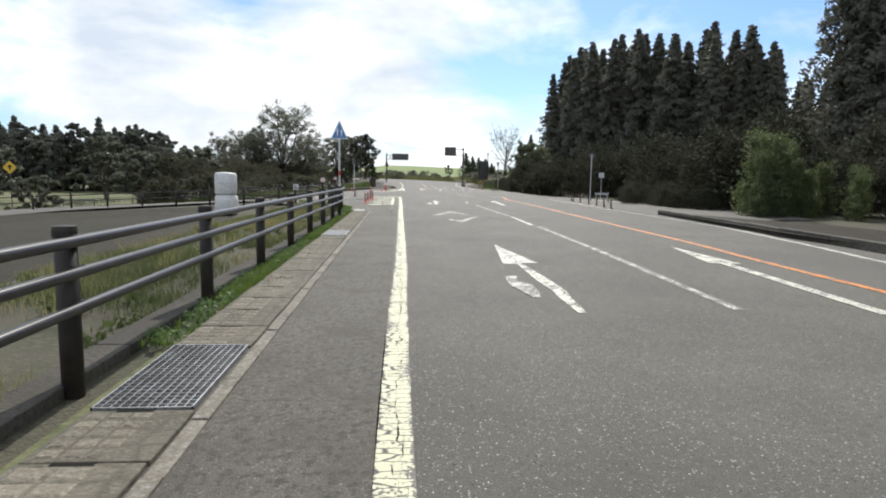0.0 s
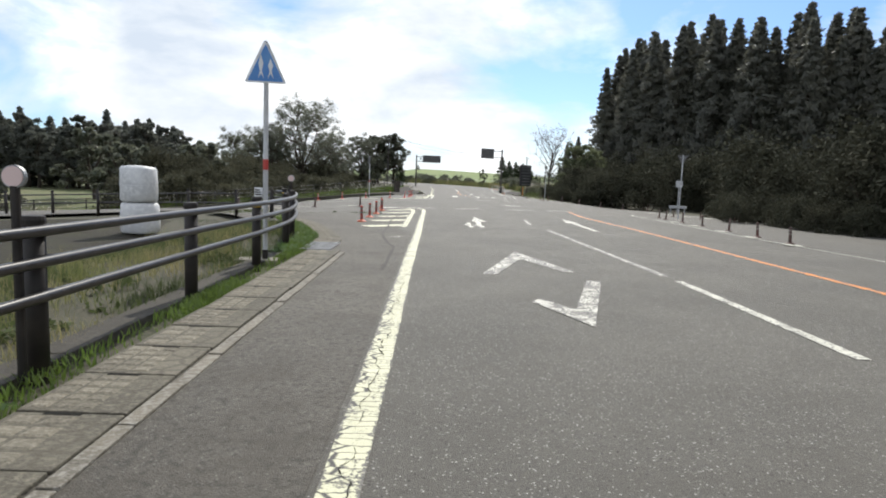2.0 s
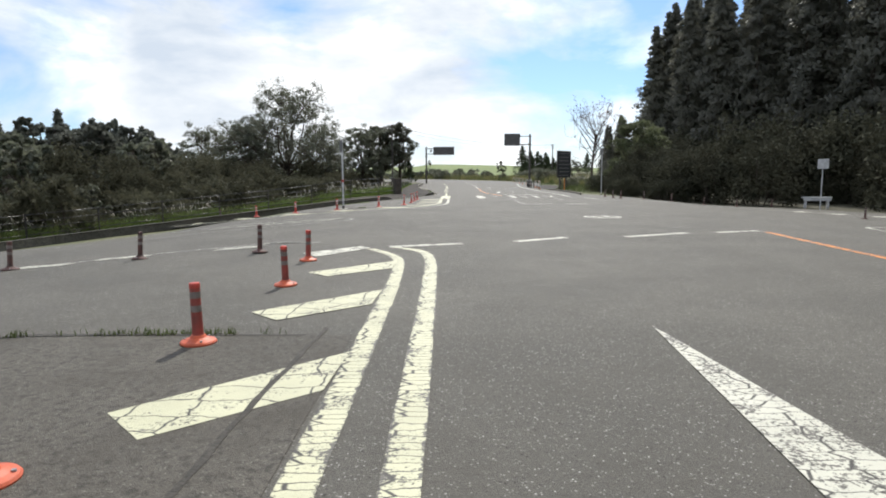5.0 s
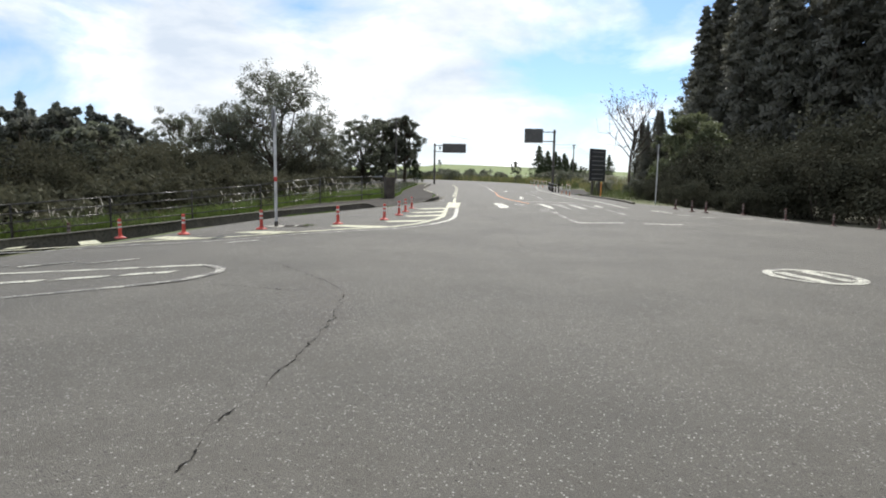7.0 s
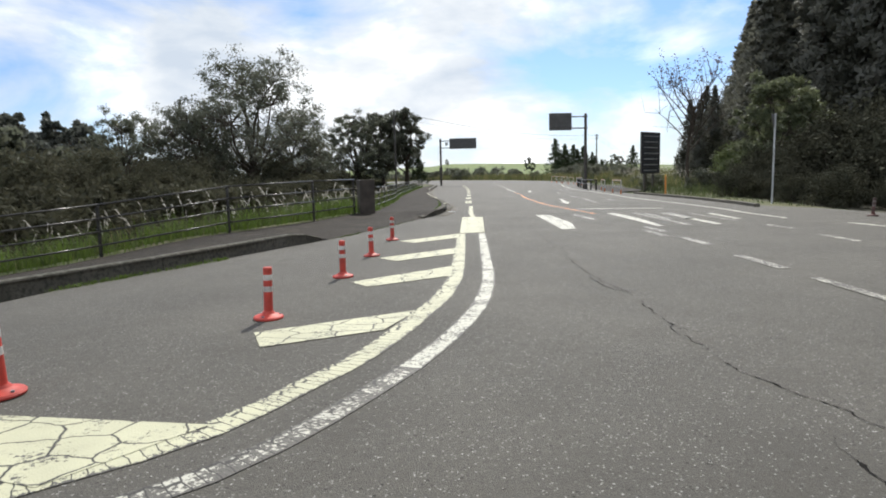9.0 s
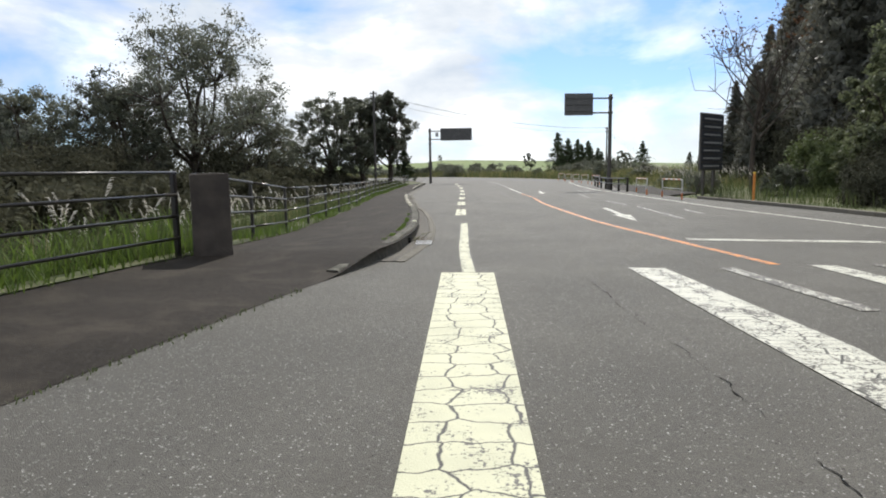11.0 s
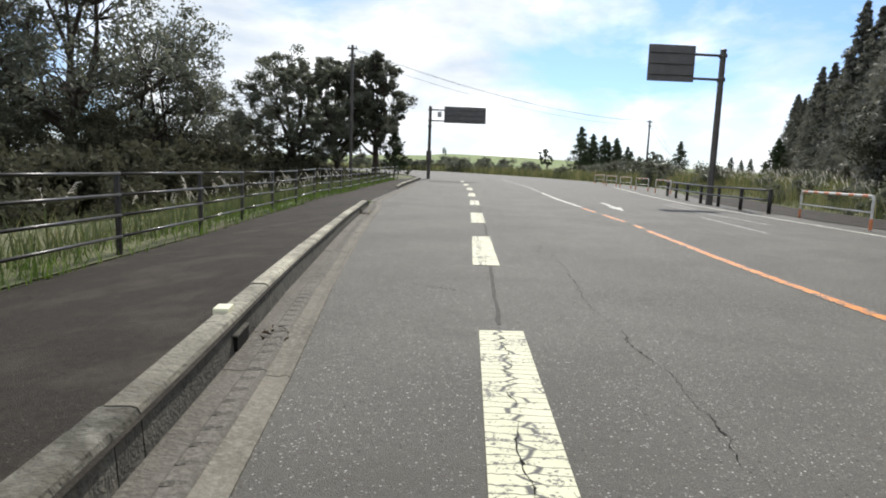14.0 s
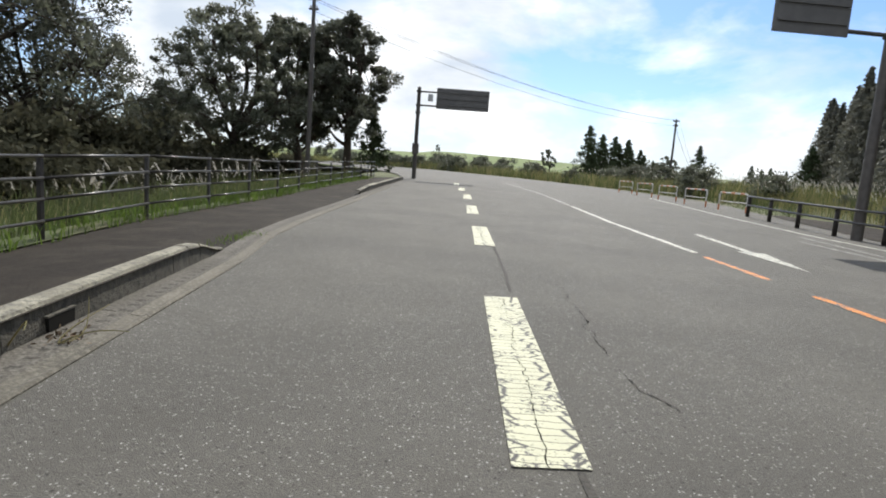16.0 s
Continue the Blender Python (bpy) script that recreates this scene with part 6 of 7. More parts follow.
# ---- repair patch beside the turned sign ----
marking("worn_dash", [(-3.2, 43.3), (-2.65, 43.5), (-2.7, 43.76), (-3.1, 43.62)], PAINT_WORN, "worn white dash before the island line", lift=0.003)
marking("asphalt_patch", [(-3.1, 46.42), (-2.52, 46.3), (-2.74, 46.92), (-3.2, 47.02)], SIDEWALK, "dark repair patch in the grey asphalt", lift=0.004)
marking("painted_spot", [(-2.87 + 0.07 * math.cos(0.5 * k), 46.66 + 0.09 * math.sin(0.5 * k)) for k in range(12)], PAINT, "small white paint spot on the repair patch", lift=0.009)
pad = thing("sign_foot_pad", "pale square concrete pad under the turned sign", "concrete pad", (-3.32, 46.7, gz(-3.3, 46.7)), 40)
part("slab", box(bmesh.new(), -0.19, 0.19, -0.19, 0.19, -0.08, 0.012, 0.005), material("pale_pad", (0.42, 0.40, 0.34), 0.9, var=(0.3, 0.285, 0.24), scale=6, bump=0.4, bump_scale=60), pad)
crack([(-4.7, 49.5), (-4.03, 48.5), (-3.34, 47.28), (-3.2, 47.02)], 0.012, "open crack running from the kerb to the patch")


# ---- plants ----
def leaf_quads(rng, centres, spread, count, size, stretch=2.0, droop=0.0, squash=1.0, facing=0.0):
    """Small four-cornered leaves scattered in clumps, facing outwards where asked; returns vertices and faces."""
    c = np.repeat(np.asarray(centres, float), count, axis=0)
    sp = np.repeat(np.asarray(spread, float), count)[:, None]
    n = len(c)
    d = rng.normal(size=(n, 3))
    d /= np.linalg.norm(d, axis=1)[:, None]
    r = 1.25 * rng.random((n, 1)) ** 0.75
    p = c + d * r * sp * np.array([1, 1, squash])
    u = rng.normal(size=(n, 3))
    u[:, 2] -= droop
    u /= np.linalg.norm(u, axis=1)[:, None]
    axis = rng.normal(size=(n, 3))
    if facing:
        away = p * np.array([1, 1, 0])
        away /= np.linalg.norm(away, axis=1)[:, None] + 1e-6
        axis = axis * (1 - facing) + (away + np.array([0, 0, 0.45])) * facing
    w = np.cross(u, axis)
    w /= np.linalg.norm(w, axis=1)[:, None] + 1e-9
    s = size * (0.6 + 0.8 * rng.random((n, 1)))
    a, b = u * s * stretch / 2, w * s / 2
    verts = np.stack([p - a, p + b * 0.9, p + a, p - b * 0.9], axis=1).reshape(-1, 3)
    faces = np.arange(4 * n).reshape(-1, 4)
    return verts, faces


def quad_mesh(name, verts, faces, mat):
    me = bpy.data.meshes.new(name)
    me.vertices.add(len(verts))
    me.vertices.foreach_set("co", np.asarray(verts, np.float32).ravel())
    me.loops.add(faces.size)
    me.loops.foreach_set("vertex_index", faces.astype(np.int32).ravel())
    k = faces.shape[1]
    me.polygons.add(len(faces))
    me.polygons.foreach_set("loop_start", np.arange(0, faces.size, k, dtype=np.int32))
    me.polygons.foreach_set("loop_total", np.full(len(faces), k, dtype=np.int32))
    me.materials.append(mat)
    me.update(calc_edges=True)
    return me


def limb(bm, a, b, r0, r1, rng, bend=0.12, n=7, steps=5):
    """A tapered, slightly crooked branch."""
    a, b = Vector(a), Vector(b)
    rings, L = [], (b - a).length
    off = Vector(rng.normal(size=3)) * bend * L
    d = (b - a).normalized()
    side = d.orthogonal().normalized()
    up = d.cross(side)
    for k in range(steps + 1):
        t = k / steps
        p = a.lerp(b, t) + off * math.sin(math.pi * t)
        r = r0 + (r1 - r0) * t
        rings.append([bm.verts.new(p + r * (math.cos(2 * math.pi * j / n) * side + math.sin(2 * math.pi * j / n) * up)) for j in range(n)])
    for p, q in zip(rings, rings[1:]):
        for j in range(n):
            bm.faces.new((p[j], p[(j + 1) % n], q[(j + 1) % n], q[j]))
    return [a.lerp(b, t) + off * math.sin(math.pi * t) for t in (0.45, 0.7, 0.9)]


def broadleaf(name, seed, h, spread, low, clumps, leaves, leaf_size, leaf_mat, label, flat_top=0.8, trunk_r=0.2, fork=0.3):
    """A forked trunk, limbs that reach for the crown's clumps, and a crown of small leaves with gaps."""
    rng = np.random.default_rng(seed)
    ob = thing(name, label, "tree")
    bm = bmesh.new()
    top = Vector((0.3 * rng.normal(), 0.3 * rng.normal(), h * fork))
    limb(bm, (0, 0, -0.6), top, trunk_r * 1.25, trunk_r * 0.85, rng, 0.04, 10)
    cents, rad, lobes = [], [], []
    n = 15
    for k in range(n):
        a = 2.4 * k + 0.5 * rng.random()
        u = (k + rng.random()) / n
        q = spread * (0.66 * math.sin(math.pi * (0.2 + 0.72 * u ** flat_top)) ** 0.8 * (0.55 + 0.45 * rng.random()))
        e = Vector((math.cos(a) * q, math.sin(a) * q, h * (low + 0.08 + (0.76 - low) * u)))
        lobes.append((limb(bm, top if u > 0.35 else top * (0.6 + u), e, trunk_r * 0.5, trunk_r * 0.14, rng, 0.10), e, spread * (0.27 + 0.13 * rng.random())))
    # leaf clumps sit on the outer and upper skin of each bough's own lobe, so that the sky shows between the lobes
    for k in range(clumps):
        pts, e, size = lobes[k % n]
        d = Vector(rng.normal(size=3))
        d.z = d.z * 0.7 + 0.35
        d = d.normalized()
        c = e + Vector((d.x, d.y, d.z * 0.8)) * size * (0.45 + 0.6 * rng.random())
        c.z = min(max(c.z, h * low * 0.6), h)
        cents.append(c)
        rad.append(size * (0.15 + 0.17 * rng.random()))
        start = min(pts, key=lambda s: (s - c).length)
        limb(bm, start, c, trunk_r * 0.13, trunk_r * 0.04, rng, 0.10, 5, 3)
    part("trunk", bm, BARK, ob, smooth_shade=True)
    v, f = leaf_quads(rng, cents, rad, leaves, leaf_size, 1.7, 0.2, 0.75, 0.5)
    part("crown", quad_mesh("crown", v, f, leaf_mat), leaf_mat, ob)
    return ob


def conifer(name, seed, h, r, sprays, leaf_size, mat, label, bare=0.12):
    """A straight trunk with whorls of drooping, fan-shaped sprays that narrow to the tip."""
    rng = np.random.default_rng(seed)
    ob = thing(name, label, "tree")
    bm = bmesh.new()
    limb(bm, (0, 0, -0.6), (0, 0, h * 0.97), 0.012 * h + 0.05, 0.03, rng, 0.004, 8)
    cents, rad = [], []
    n = int(h * 5.5)
    for k in range(n):
        t = bare + (1 - bare) * (k + rng.random()) / n
        reach = r * (1 - t) ** 0.85 * (0.68 + 0.45 * rng.random()) + 0.06
        a = k * 2.4 + rng.random()
        for q in (0.4, 0.75, 1.0):
            cents.append((math.cos(a) * reach * q, math.sin(a) * reach * q, h * t - 0.25 * reach * q * q))
            rad.append(0.18 + 0.32 * reach * (1.15 - 0.5 * q))
        if k % 4 == 0:
            limb(bm, (0, 0, h * t), (math.cos(a) * reach * 0.8, math.sin(a) * reach * 0.8, h * t - 0.15 * reach), 0.03, 0.01, rng, 0.05, 4, 2)
    part("trunk", bm, BARK, ob, smooth_shade=True)
    v, f = leaf_quads(rng, cents, rad, sprays, leaf_size, 2.4, 0.7, 0.6, 0.93)
    part("crown", quad_mesh("crown", v, f, mat), mat, ob)
    return ob


def shrub(name, seed, h, r, clumps, leaves, leaf_size, mat, label, category="bush"):
    rng = np.random.default_rng(seed)
    ob = thing(name, label, category)
    bm = bmesh.new()
    cents, rad = [], []
    for k in range(clumps):
        a, q = rng.random() * 2 * math.pi, math.sqrt(rng.random())
        z = rng.random()
        c = (math.cos(a) * q * r * (1 - 0.45 * z), math.sin(a) * q * r * (1 - 0.45 * z), h * (0.1 + 0.82 * z))
        cents.append(c)
        rad.append(0.16 * r + 0.12 * h * rng.random())
        if k % 3 == 0:
            limb(bm, (c[0] * 0.3, c[1] * 0.3, -0.2), c, 0.03, 0.008, rng, 0.1, 5, 3)
    part("stem", bm, BARK, ob)
    v, f = leaf_quads(rng, cents, rad, leaves, leaf_size, 2.0, 0.3, 0.9)
    part("foliage", quad_mesh("foliage", v, f, mat), mat, ob)
    return ob


def plant(kind, spots, group, sink=0.1):
    """Stand copies of the given tree shapes at (x, y, scale) spots; the first shape stays for the first spot."""
    used = set()
    for i, (x, y, s) in enumerate(spots):
        src = kind[i % len(kind)]
        m = pose(x, y, terrain(x, y) - sink, 0, 0, 137.5 * i) @ Matrix.Diagonal((s, s, s, 1))
        if src.name not in used:
            used.add(src.name)
            src.matrix_basis = m
            src["group"] = group
        else:
            made = src.copy()
            scene.collection.objects.link(made)
            made.matrix_basis = m
            for ch in src.children:
                c = ch.copy()
                scene.collection.objects.link(c)
                c.parent = made
                c.matrix_parent_inverse = ch.matrix_parent_inverse


rng0 = np.random.default_rng(11)
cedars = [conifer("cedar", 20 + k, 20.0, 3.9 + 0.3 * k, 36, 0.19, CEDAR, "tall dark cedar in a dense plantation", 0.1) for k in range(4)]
spots = []


def rows_behind(line, step, rows, gap, size, ramp=0):
    """Rows of trees along a front line and behind it, further from the road."""
    pts = along(line, step)
    for i, (x, y) in enumerate(pts):
        for row in range(rows):
            s = (size + 0.012 * row) * (1 - 0.3 * max(0.0, 1 - i / ramp) if ramp else 1)
            spots.append((x + gap * row * 0.9 + rng0.normal() * 0.6, y + gap * row * 0.35 + rng0.normal() * 0.6, s * (0.92 + 0.11 * rng0.random())))


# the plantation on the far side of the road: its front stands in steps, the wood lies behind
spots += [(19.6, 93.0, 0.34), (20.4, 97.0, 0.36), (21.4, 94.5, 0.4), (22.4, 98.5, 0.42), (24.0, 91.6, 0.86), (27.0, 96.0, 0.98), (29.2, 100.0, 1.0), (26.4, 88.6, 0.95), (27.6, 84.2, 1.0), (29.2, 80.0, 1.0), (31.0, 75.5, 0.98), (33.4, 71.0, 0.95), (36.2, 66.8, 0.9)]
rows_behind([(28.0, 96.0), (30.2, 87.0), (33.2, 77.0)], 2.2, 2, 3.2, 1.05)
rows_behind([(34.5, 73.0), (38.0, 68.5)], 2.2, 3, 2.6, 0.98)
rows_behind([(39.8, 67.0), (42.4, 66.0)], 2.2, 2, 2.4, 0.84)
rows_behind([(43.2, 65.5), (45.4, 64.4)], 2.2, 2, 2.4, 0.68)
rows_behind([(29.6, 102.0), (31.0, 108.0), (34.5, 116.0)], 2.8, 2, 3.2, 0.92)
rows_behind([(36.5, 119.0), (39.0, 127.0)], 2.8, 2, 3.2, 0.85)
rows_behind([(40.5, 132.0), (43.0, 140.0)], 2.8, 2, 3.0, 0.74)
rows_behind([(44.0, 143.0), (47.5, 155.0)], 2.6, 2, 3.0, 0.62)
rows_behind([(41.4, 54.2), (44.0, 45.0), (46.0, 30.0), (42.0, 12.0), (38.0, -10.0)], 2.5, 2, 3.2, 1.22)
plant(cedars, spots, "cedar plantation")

far_cedar = conifer("cedar", 43, 11.8, 2.3, 18, 0.25, TREES_FAR, "dark pointed conifer of the wood beyond the lot", 0.03)
far_woods = [conifer("cedar", 40, 11.0, 3.2, 16, 0.28, TREES_FAR, "dark conifer of the wood beyond the lot", 0.03), broadleaf("broadleaf_tree", 44, 10.0, 4.4, 0.08, 110, 80, 0.28, TREES_FAR, "dark round tree of the wood beyond the lot", 0.6), broadleaf("broadleaf_tree", 45, 10.5, 3.8, 0.06, 110, 80, 0.28, TREES_FAR, "dark round tree of the wood beyond the lot", 0.7), broadleaf("broadleaf_tree", 47, 11.5, 3.6, 0.06, 120, 80, 0.28, TREES_FAR, "dark round tree of the wood beyond the lot", 0.9), broadleaf("broadleaf_tree", 46, 9.5, 4.6, 0.06, 110, 80, 0.28, TREES_FAR, "dark round tree of the wood beyond the lot", 0.5)]
tall_spots, low_spots = [], []
for row in range(4):
    for k in range(30):
        x = -104 + 2.45 * k + rng0.normal() * 0.7
        y = 116 - 0.33 * (x + 96) + 4.0 * row + rng0.normal() * 1.2 - 26 * smooth(-40, -96, x)
        if x < -35.5:
            tall_spots.append((x, y, (0.84 + 0.2 * rng0.random()) * (1 - 0.12 * smooth(-42, -36, x))))
        else:
            low_spots.append((x, y, 0.62 + 0.14 * rng0.random()))
for k in range(24):
    tall_spots.append((-64 - 1.5 * k + rng0.normal(), 74 - 3.0 * k + rng0.normal(), 0.85 + 0.2 * rng0.random()))
plant([far_woods[1], far_woods[3], far_cedar, far_woods[2], far_woods[0], far_woods[3], far_woods[4]], tall_spots, "wood beyond the lot")
plant([far_woods[2], far_woods[4]], low_spots, "wood beyond the lot")

big = [broadleaf("broadleaf_tree", 61, 12.0, 7.2, 0.18, 290, 95, 0.092, LEAF, "large airy broadleaf tree behind the fence", 0.75, 0.26, 0.28),
       broadleaf("broadleaf_tree", 62, 10.5, 4.8, 0.16, 200, 100, 0.088, LEAF, "tall open broadleaf tree behind the fence", 0.75, 0.22, 0.3)]
plant(big, [(-18.0, 96.8, 1.24), (-21.5, 92.5, 1.0), (-15.4, 100.5, 0.8), (-25.5, 90.0, 0.95), (-23.5, 97.5, 0.9)], "trees behind the fence")
round_tree = [broadleaf("broadleaf_tree", 71, 9.0, 3.9, 0.24, 220, 115, 0.085, LEAF, "open-crowned broadleaf tree near the far sign", 0.6, 0.2, 0.36), broadleaf("broadleaf_tree", 72, 8.2, 3.0, 0.2, 240, 130, 0.082, LEAF, "dense round-headed broadleaf tree near the far sign", 0.5, 0.18, 0.3)]
plant(round_tree, [(-10.7, 107.3, 1.2), (-6.1, 112.0, 1.25), (-15.6, 111.0, 0.75), (-8.5, 111.6, 1.3)], "round trees near the far sign")
pine = [conifer("pine", 81, 7.0, 3.0, 10, 0.26, PINE, "spreading dark pine near the far sign", 0.25)]
plant(pine, [(-4.7, 114.5, 0.55), (42.3, 148.0, 0.85)], "pines")
mid = [broadleaf("broadleaf_tree", 91, 6.5, 3.6, 0.15, 60, 110, 0.2, LEAF, "low grey-green tree beyond the side road", 0.6)]
plant(mid, [(-26, 62, 1.0), (-33, 70, 1.2), (-20, 58, 0.62), (-41, 62, 1.1), (-30, 52, 0.75), (-24, 74, 1.1), (-50, 58, 1.2), (-28, 84, 1.0)], "low trees beyond the side road")

brush = [shrub("bush", 101 + k, 2.0, 1.5, 30, 125, 0.085, BRUSH, "dark tangled bush behind the fence") for k in range(2)]
spots = [(-9.3 - 2.2 * rng0.random() - 0.9 * smooth(70, 50, y), y, 0.85 + 0.5 * rng0.random()) for y in np.arange(52, 112, 2.3)]
spots += [(-12.8 - 3 * rng0.random(), y, 1.1 + 0.6 * rng0.random()) for y in np.arange(46, 110, 2.9)]
spots += [(-17 - 9 * rng0.random(), 46 + 3.0 * k, 1.3) for k in range(8)]
spots += [(-10.5 - 2 * rng0.random(), y, 1.2 + 0.6 * rng0.random()) for y in np.arange(84, 112, 2.2)]
spots = [q for q in spots if q[0] < fence_line(q[1]) - 1.6]
plant(brush, spots, "brush behind the fence")
tall_brush = [shrub("bush", 107 + k, 4.4, 2.3, 64, 140, 0.09, BRUSH, "tall dark thicket behind the fence") for k in range(2)]
plant(tall_brush, [(-15.0 - 5 * rng0.random(), y, 0.75 + 0.4 * rng0.random()) for y in np.arange(64, 118, 3.0)] + [(-21 - 4 * rng0.random(), y, 0.9 + 0.4 * rng0.random()) for y in np.arange(62, 112, 4.4)], "thicket behind the fence")
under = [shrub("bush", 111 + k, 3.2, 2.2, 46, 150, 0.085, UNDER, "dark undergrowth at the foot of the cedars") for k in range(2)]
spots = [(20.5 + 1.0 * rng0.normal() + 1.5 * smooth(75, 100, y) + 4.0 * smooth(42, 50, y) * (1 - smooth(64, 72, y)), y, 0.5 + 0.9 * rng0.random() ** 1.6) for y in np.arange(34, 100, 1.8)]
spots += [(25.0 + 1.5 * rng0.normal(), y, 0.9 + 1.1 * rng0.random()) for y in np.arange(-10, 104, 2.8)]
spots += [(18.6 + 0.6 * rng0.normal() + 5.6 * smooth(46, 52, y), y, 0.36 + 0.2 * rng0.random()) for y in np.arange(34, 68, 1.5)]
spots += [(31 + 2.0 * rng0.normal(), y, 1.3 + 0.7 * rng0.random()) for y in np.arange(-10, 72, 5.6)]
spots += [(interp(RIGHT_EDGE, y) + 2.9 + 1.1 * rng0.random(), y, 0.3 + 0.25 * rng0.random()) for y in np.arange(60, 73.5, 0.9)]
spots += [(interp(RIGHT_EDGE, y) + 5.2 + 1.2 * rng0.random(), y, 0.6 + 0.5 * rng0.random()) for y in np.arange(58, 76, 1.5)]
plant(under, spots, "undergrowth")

bamboo = [shrub("bamboo_clump", 121, 4.5, 0.95, 46, 150, 0.075, BAMBOO, "bright green bamboo clump at the roadside", "bamboo")]
plant(bamboo, [(17.4, 26.6, 0.74), (18.0, 27.2, 0.92), (18.9, 27.8, 0.8), (18.1, 28.4, 0.98), (19.5, 28.6, 0.86), (20.3, 28.8, 0.7), (21.2, 27.8, 0.64), (19.9, 27.2, 0.55), (22.2, 26.8, 0.6), (21.2, 25.4, 0.5), (22.6, 24.0, 0.55)], "bamboo clumps")
green = [broadleaf("broadleaf_tree", 131, 7.2, 3.4, 0.06, 170, 130, 0.10, LEAF_LIGHT, "leafy light green tree before the cedars", 0.55, 0.14, 0.25), shrub("bush", 132, 4.2, 2.6, 50, 140, 0.13, BAMBOO, "light green bush before the cedars")]
plant(green, [(16.9, 76.0, 0.92), (18.4, 83.5, 0.7), (18.8, 78.0, 0.85), (16.0, 78.5, 0.5)], "green trees before the cedars")


def bare_tree(x, y):
    """A thin tree that has dropped most of its leaves; a few reddish ones hang near the top."""
    rng = np.random.default_rng(141)
    ob = thing("bare_tree", "nearly bare tree with a few reddish leaves", "tree", (x, y, terrain(x, y)))
    bm = bmesh.new()
    limb(bm, (0, 0, -0.4), (0.3, 0, 5.4), 0.14, 0.07, rng, 0.02, 8)
    tips = []
    for k in range(15):
        a = 2.4 * k
        z0 = 2.6 + 2.7 * k / 15
        e = Vector((math.cos(a) * (2.5 - 0.05 * k), math.sin(a) * 2.0, z0 + 2.2 + 1.6 * rng.random()))
        pts = limb(bm, (0.3 * z0 / 5.4, 0, z0), e, 0.05, 0.014, rng, 0.08, 6, 4)
        for q in range(11):
            t = pts[q % 3] + Vector(rng.normal(size=3)) * 0.7 + Vector((0, 0, 0.7))
            limb(bm, pts[q % 3], t, 0.02, 0.008, rng, 0.08, 4, 2)
            tips.append(t)
    part("trunk", bm, BARK, ob)
    high = [t for t in tips if t.z > 7.0]
    v, f = leaf_quads(rng, high, [0.3] * len(high), 7, 0.10, 1.5)
    part("foliage", quad_mesh("foliage", v, f, LEAF_RED), LEAF_RED, ob)
    return ob


bare_tree(15.4, 84.0)

small = [conifer("cedar", 151 + k, 6.6, 2.5, 30, 0.14, PINE, "small far cedar beyond the verge", 0.02) for k in range(2)]
plant(small, [(18.4, 158, 1.1), (19.3, 159, 0.75), (20.2, 158, 0.95), (21.0, 160, 0.8), (21.9, 158, 0.92), (22.8, 159, 0.8), (23.7, 158, 0.88), (24.6, 160, 0.75), (25.4, 158, 0.7), (26.3, 159, 0.6), (27.2, 158, 0.5), (32.5, 156, 0.85), (44, 165, 0.55), (47, 168, 0.5), (50, 171, 0.55), (53, 172, 0.5), (56, 170, 0.55)], "far cedars")
far_round = [broadleaf("broadleaf_tree", 161, 4.6, 1.9, 0.2, 34, 90, 0.18, LEAF, "small far round tree on the bank", 0.6, 0.1)]
plant(far_round, [(14.6, 168, 0.95), (24.2, 159, 0.8), (26.0, 161, 0.8), (28.2, 160, 0.75), (19.5, 166, 0.6), (-4.0, 235, 0.6), (31, 164, 1.0), (33, 166, 0.9)], "far round trees")


# ---- grasses ----
def blades(rng, pts, h, w, lean=0.35):
    """Thin bent grass blades, each two small quads; returns vertices and faces."""
    p = np.asarray(pts, float)
    n = len(p)
    a = rng.random(n) * 2 * math.pi
    hh = h * (0.5 + 0.8 * rng.random(n))
    d = np.stack([np.cos(a), np.sin(a), np.zeros(n)], 1)
    s = np.stack([-np.sin(a), np.cos(a), np.zeros(n)], 1) * (w * (0.6 + 0.8 * rng.random(n)))[:, None] / 2
    ln = (lean * (0.3 + rng.random(n)) * hh)[:, None]
    mid = p + d * ln * 0.35 + np.array([0, 0, 1]) * (hh * 0.6)[:, None]
    tip = p + d * ln + np.array([0, 0, 1]) * hh[:, None]
    verts = np.stack([p - s, p + s, mid + s * 0.8, mid - s * 0.8, tip + s * 0.12, tip - s * 0.12], 1).reshape(-1, 3)
    i = np.arange(n)[:, None] * 6
    faces = np.concatenate([i + np.array([0, 1, 2, 3]), i + np.array([3, 2, 4, 5])])
    return verts, faces


def grass(name, pts, h, w, mat, label, seed, lean=0.5):
    v, f = blades(np.random.default_rng(seed), pts, h, w, lean)
    return tagged(new(name, quad_mesh(name, v, f, mat)), label, "grass", kind="stuff")


rg = np.random.default_rng(7)


def scatter(n, x0, x1, y0, y1, keep=None, z=None):
    out = []
    while len(out) < n:
        x, y = x0 + (x1 - x0) * rg.random(), y0 + (y1 - y0) * rg.random()
        if keep is None or rg.random() < keep(x, y):
            out.append((x, y, (z or terrain)(x, y)))
    return out


def patchy(x, y, s=0.9, cut=0.0):
    return max(0.0, min(1.0, 0.5 + 2.2 * noise.noise(Vector((x * s, y * s, 1.7))) - cut))


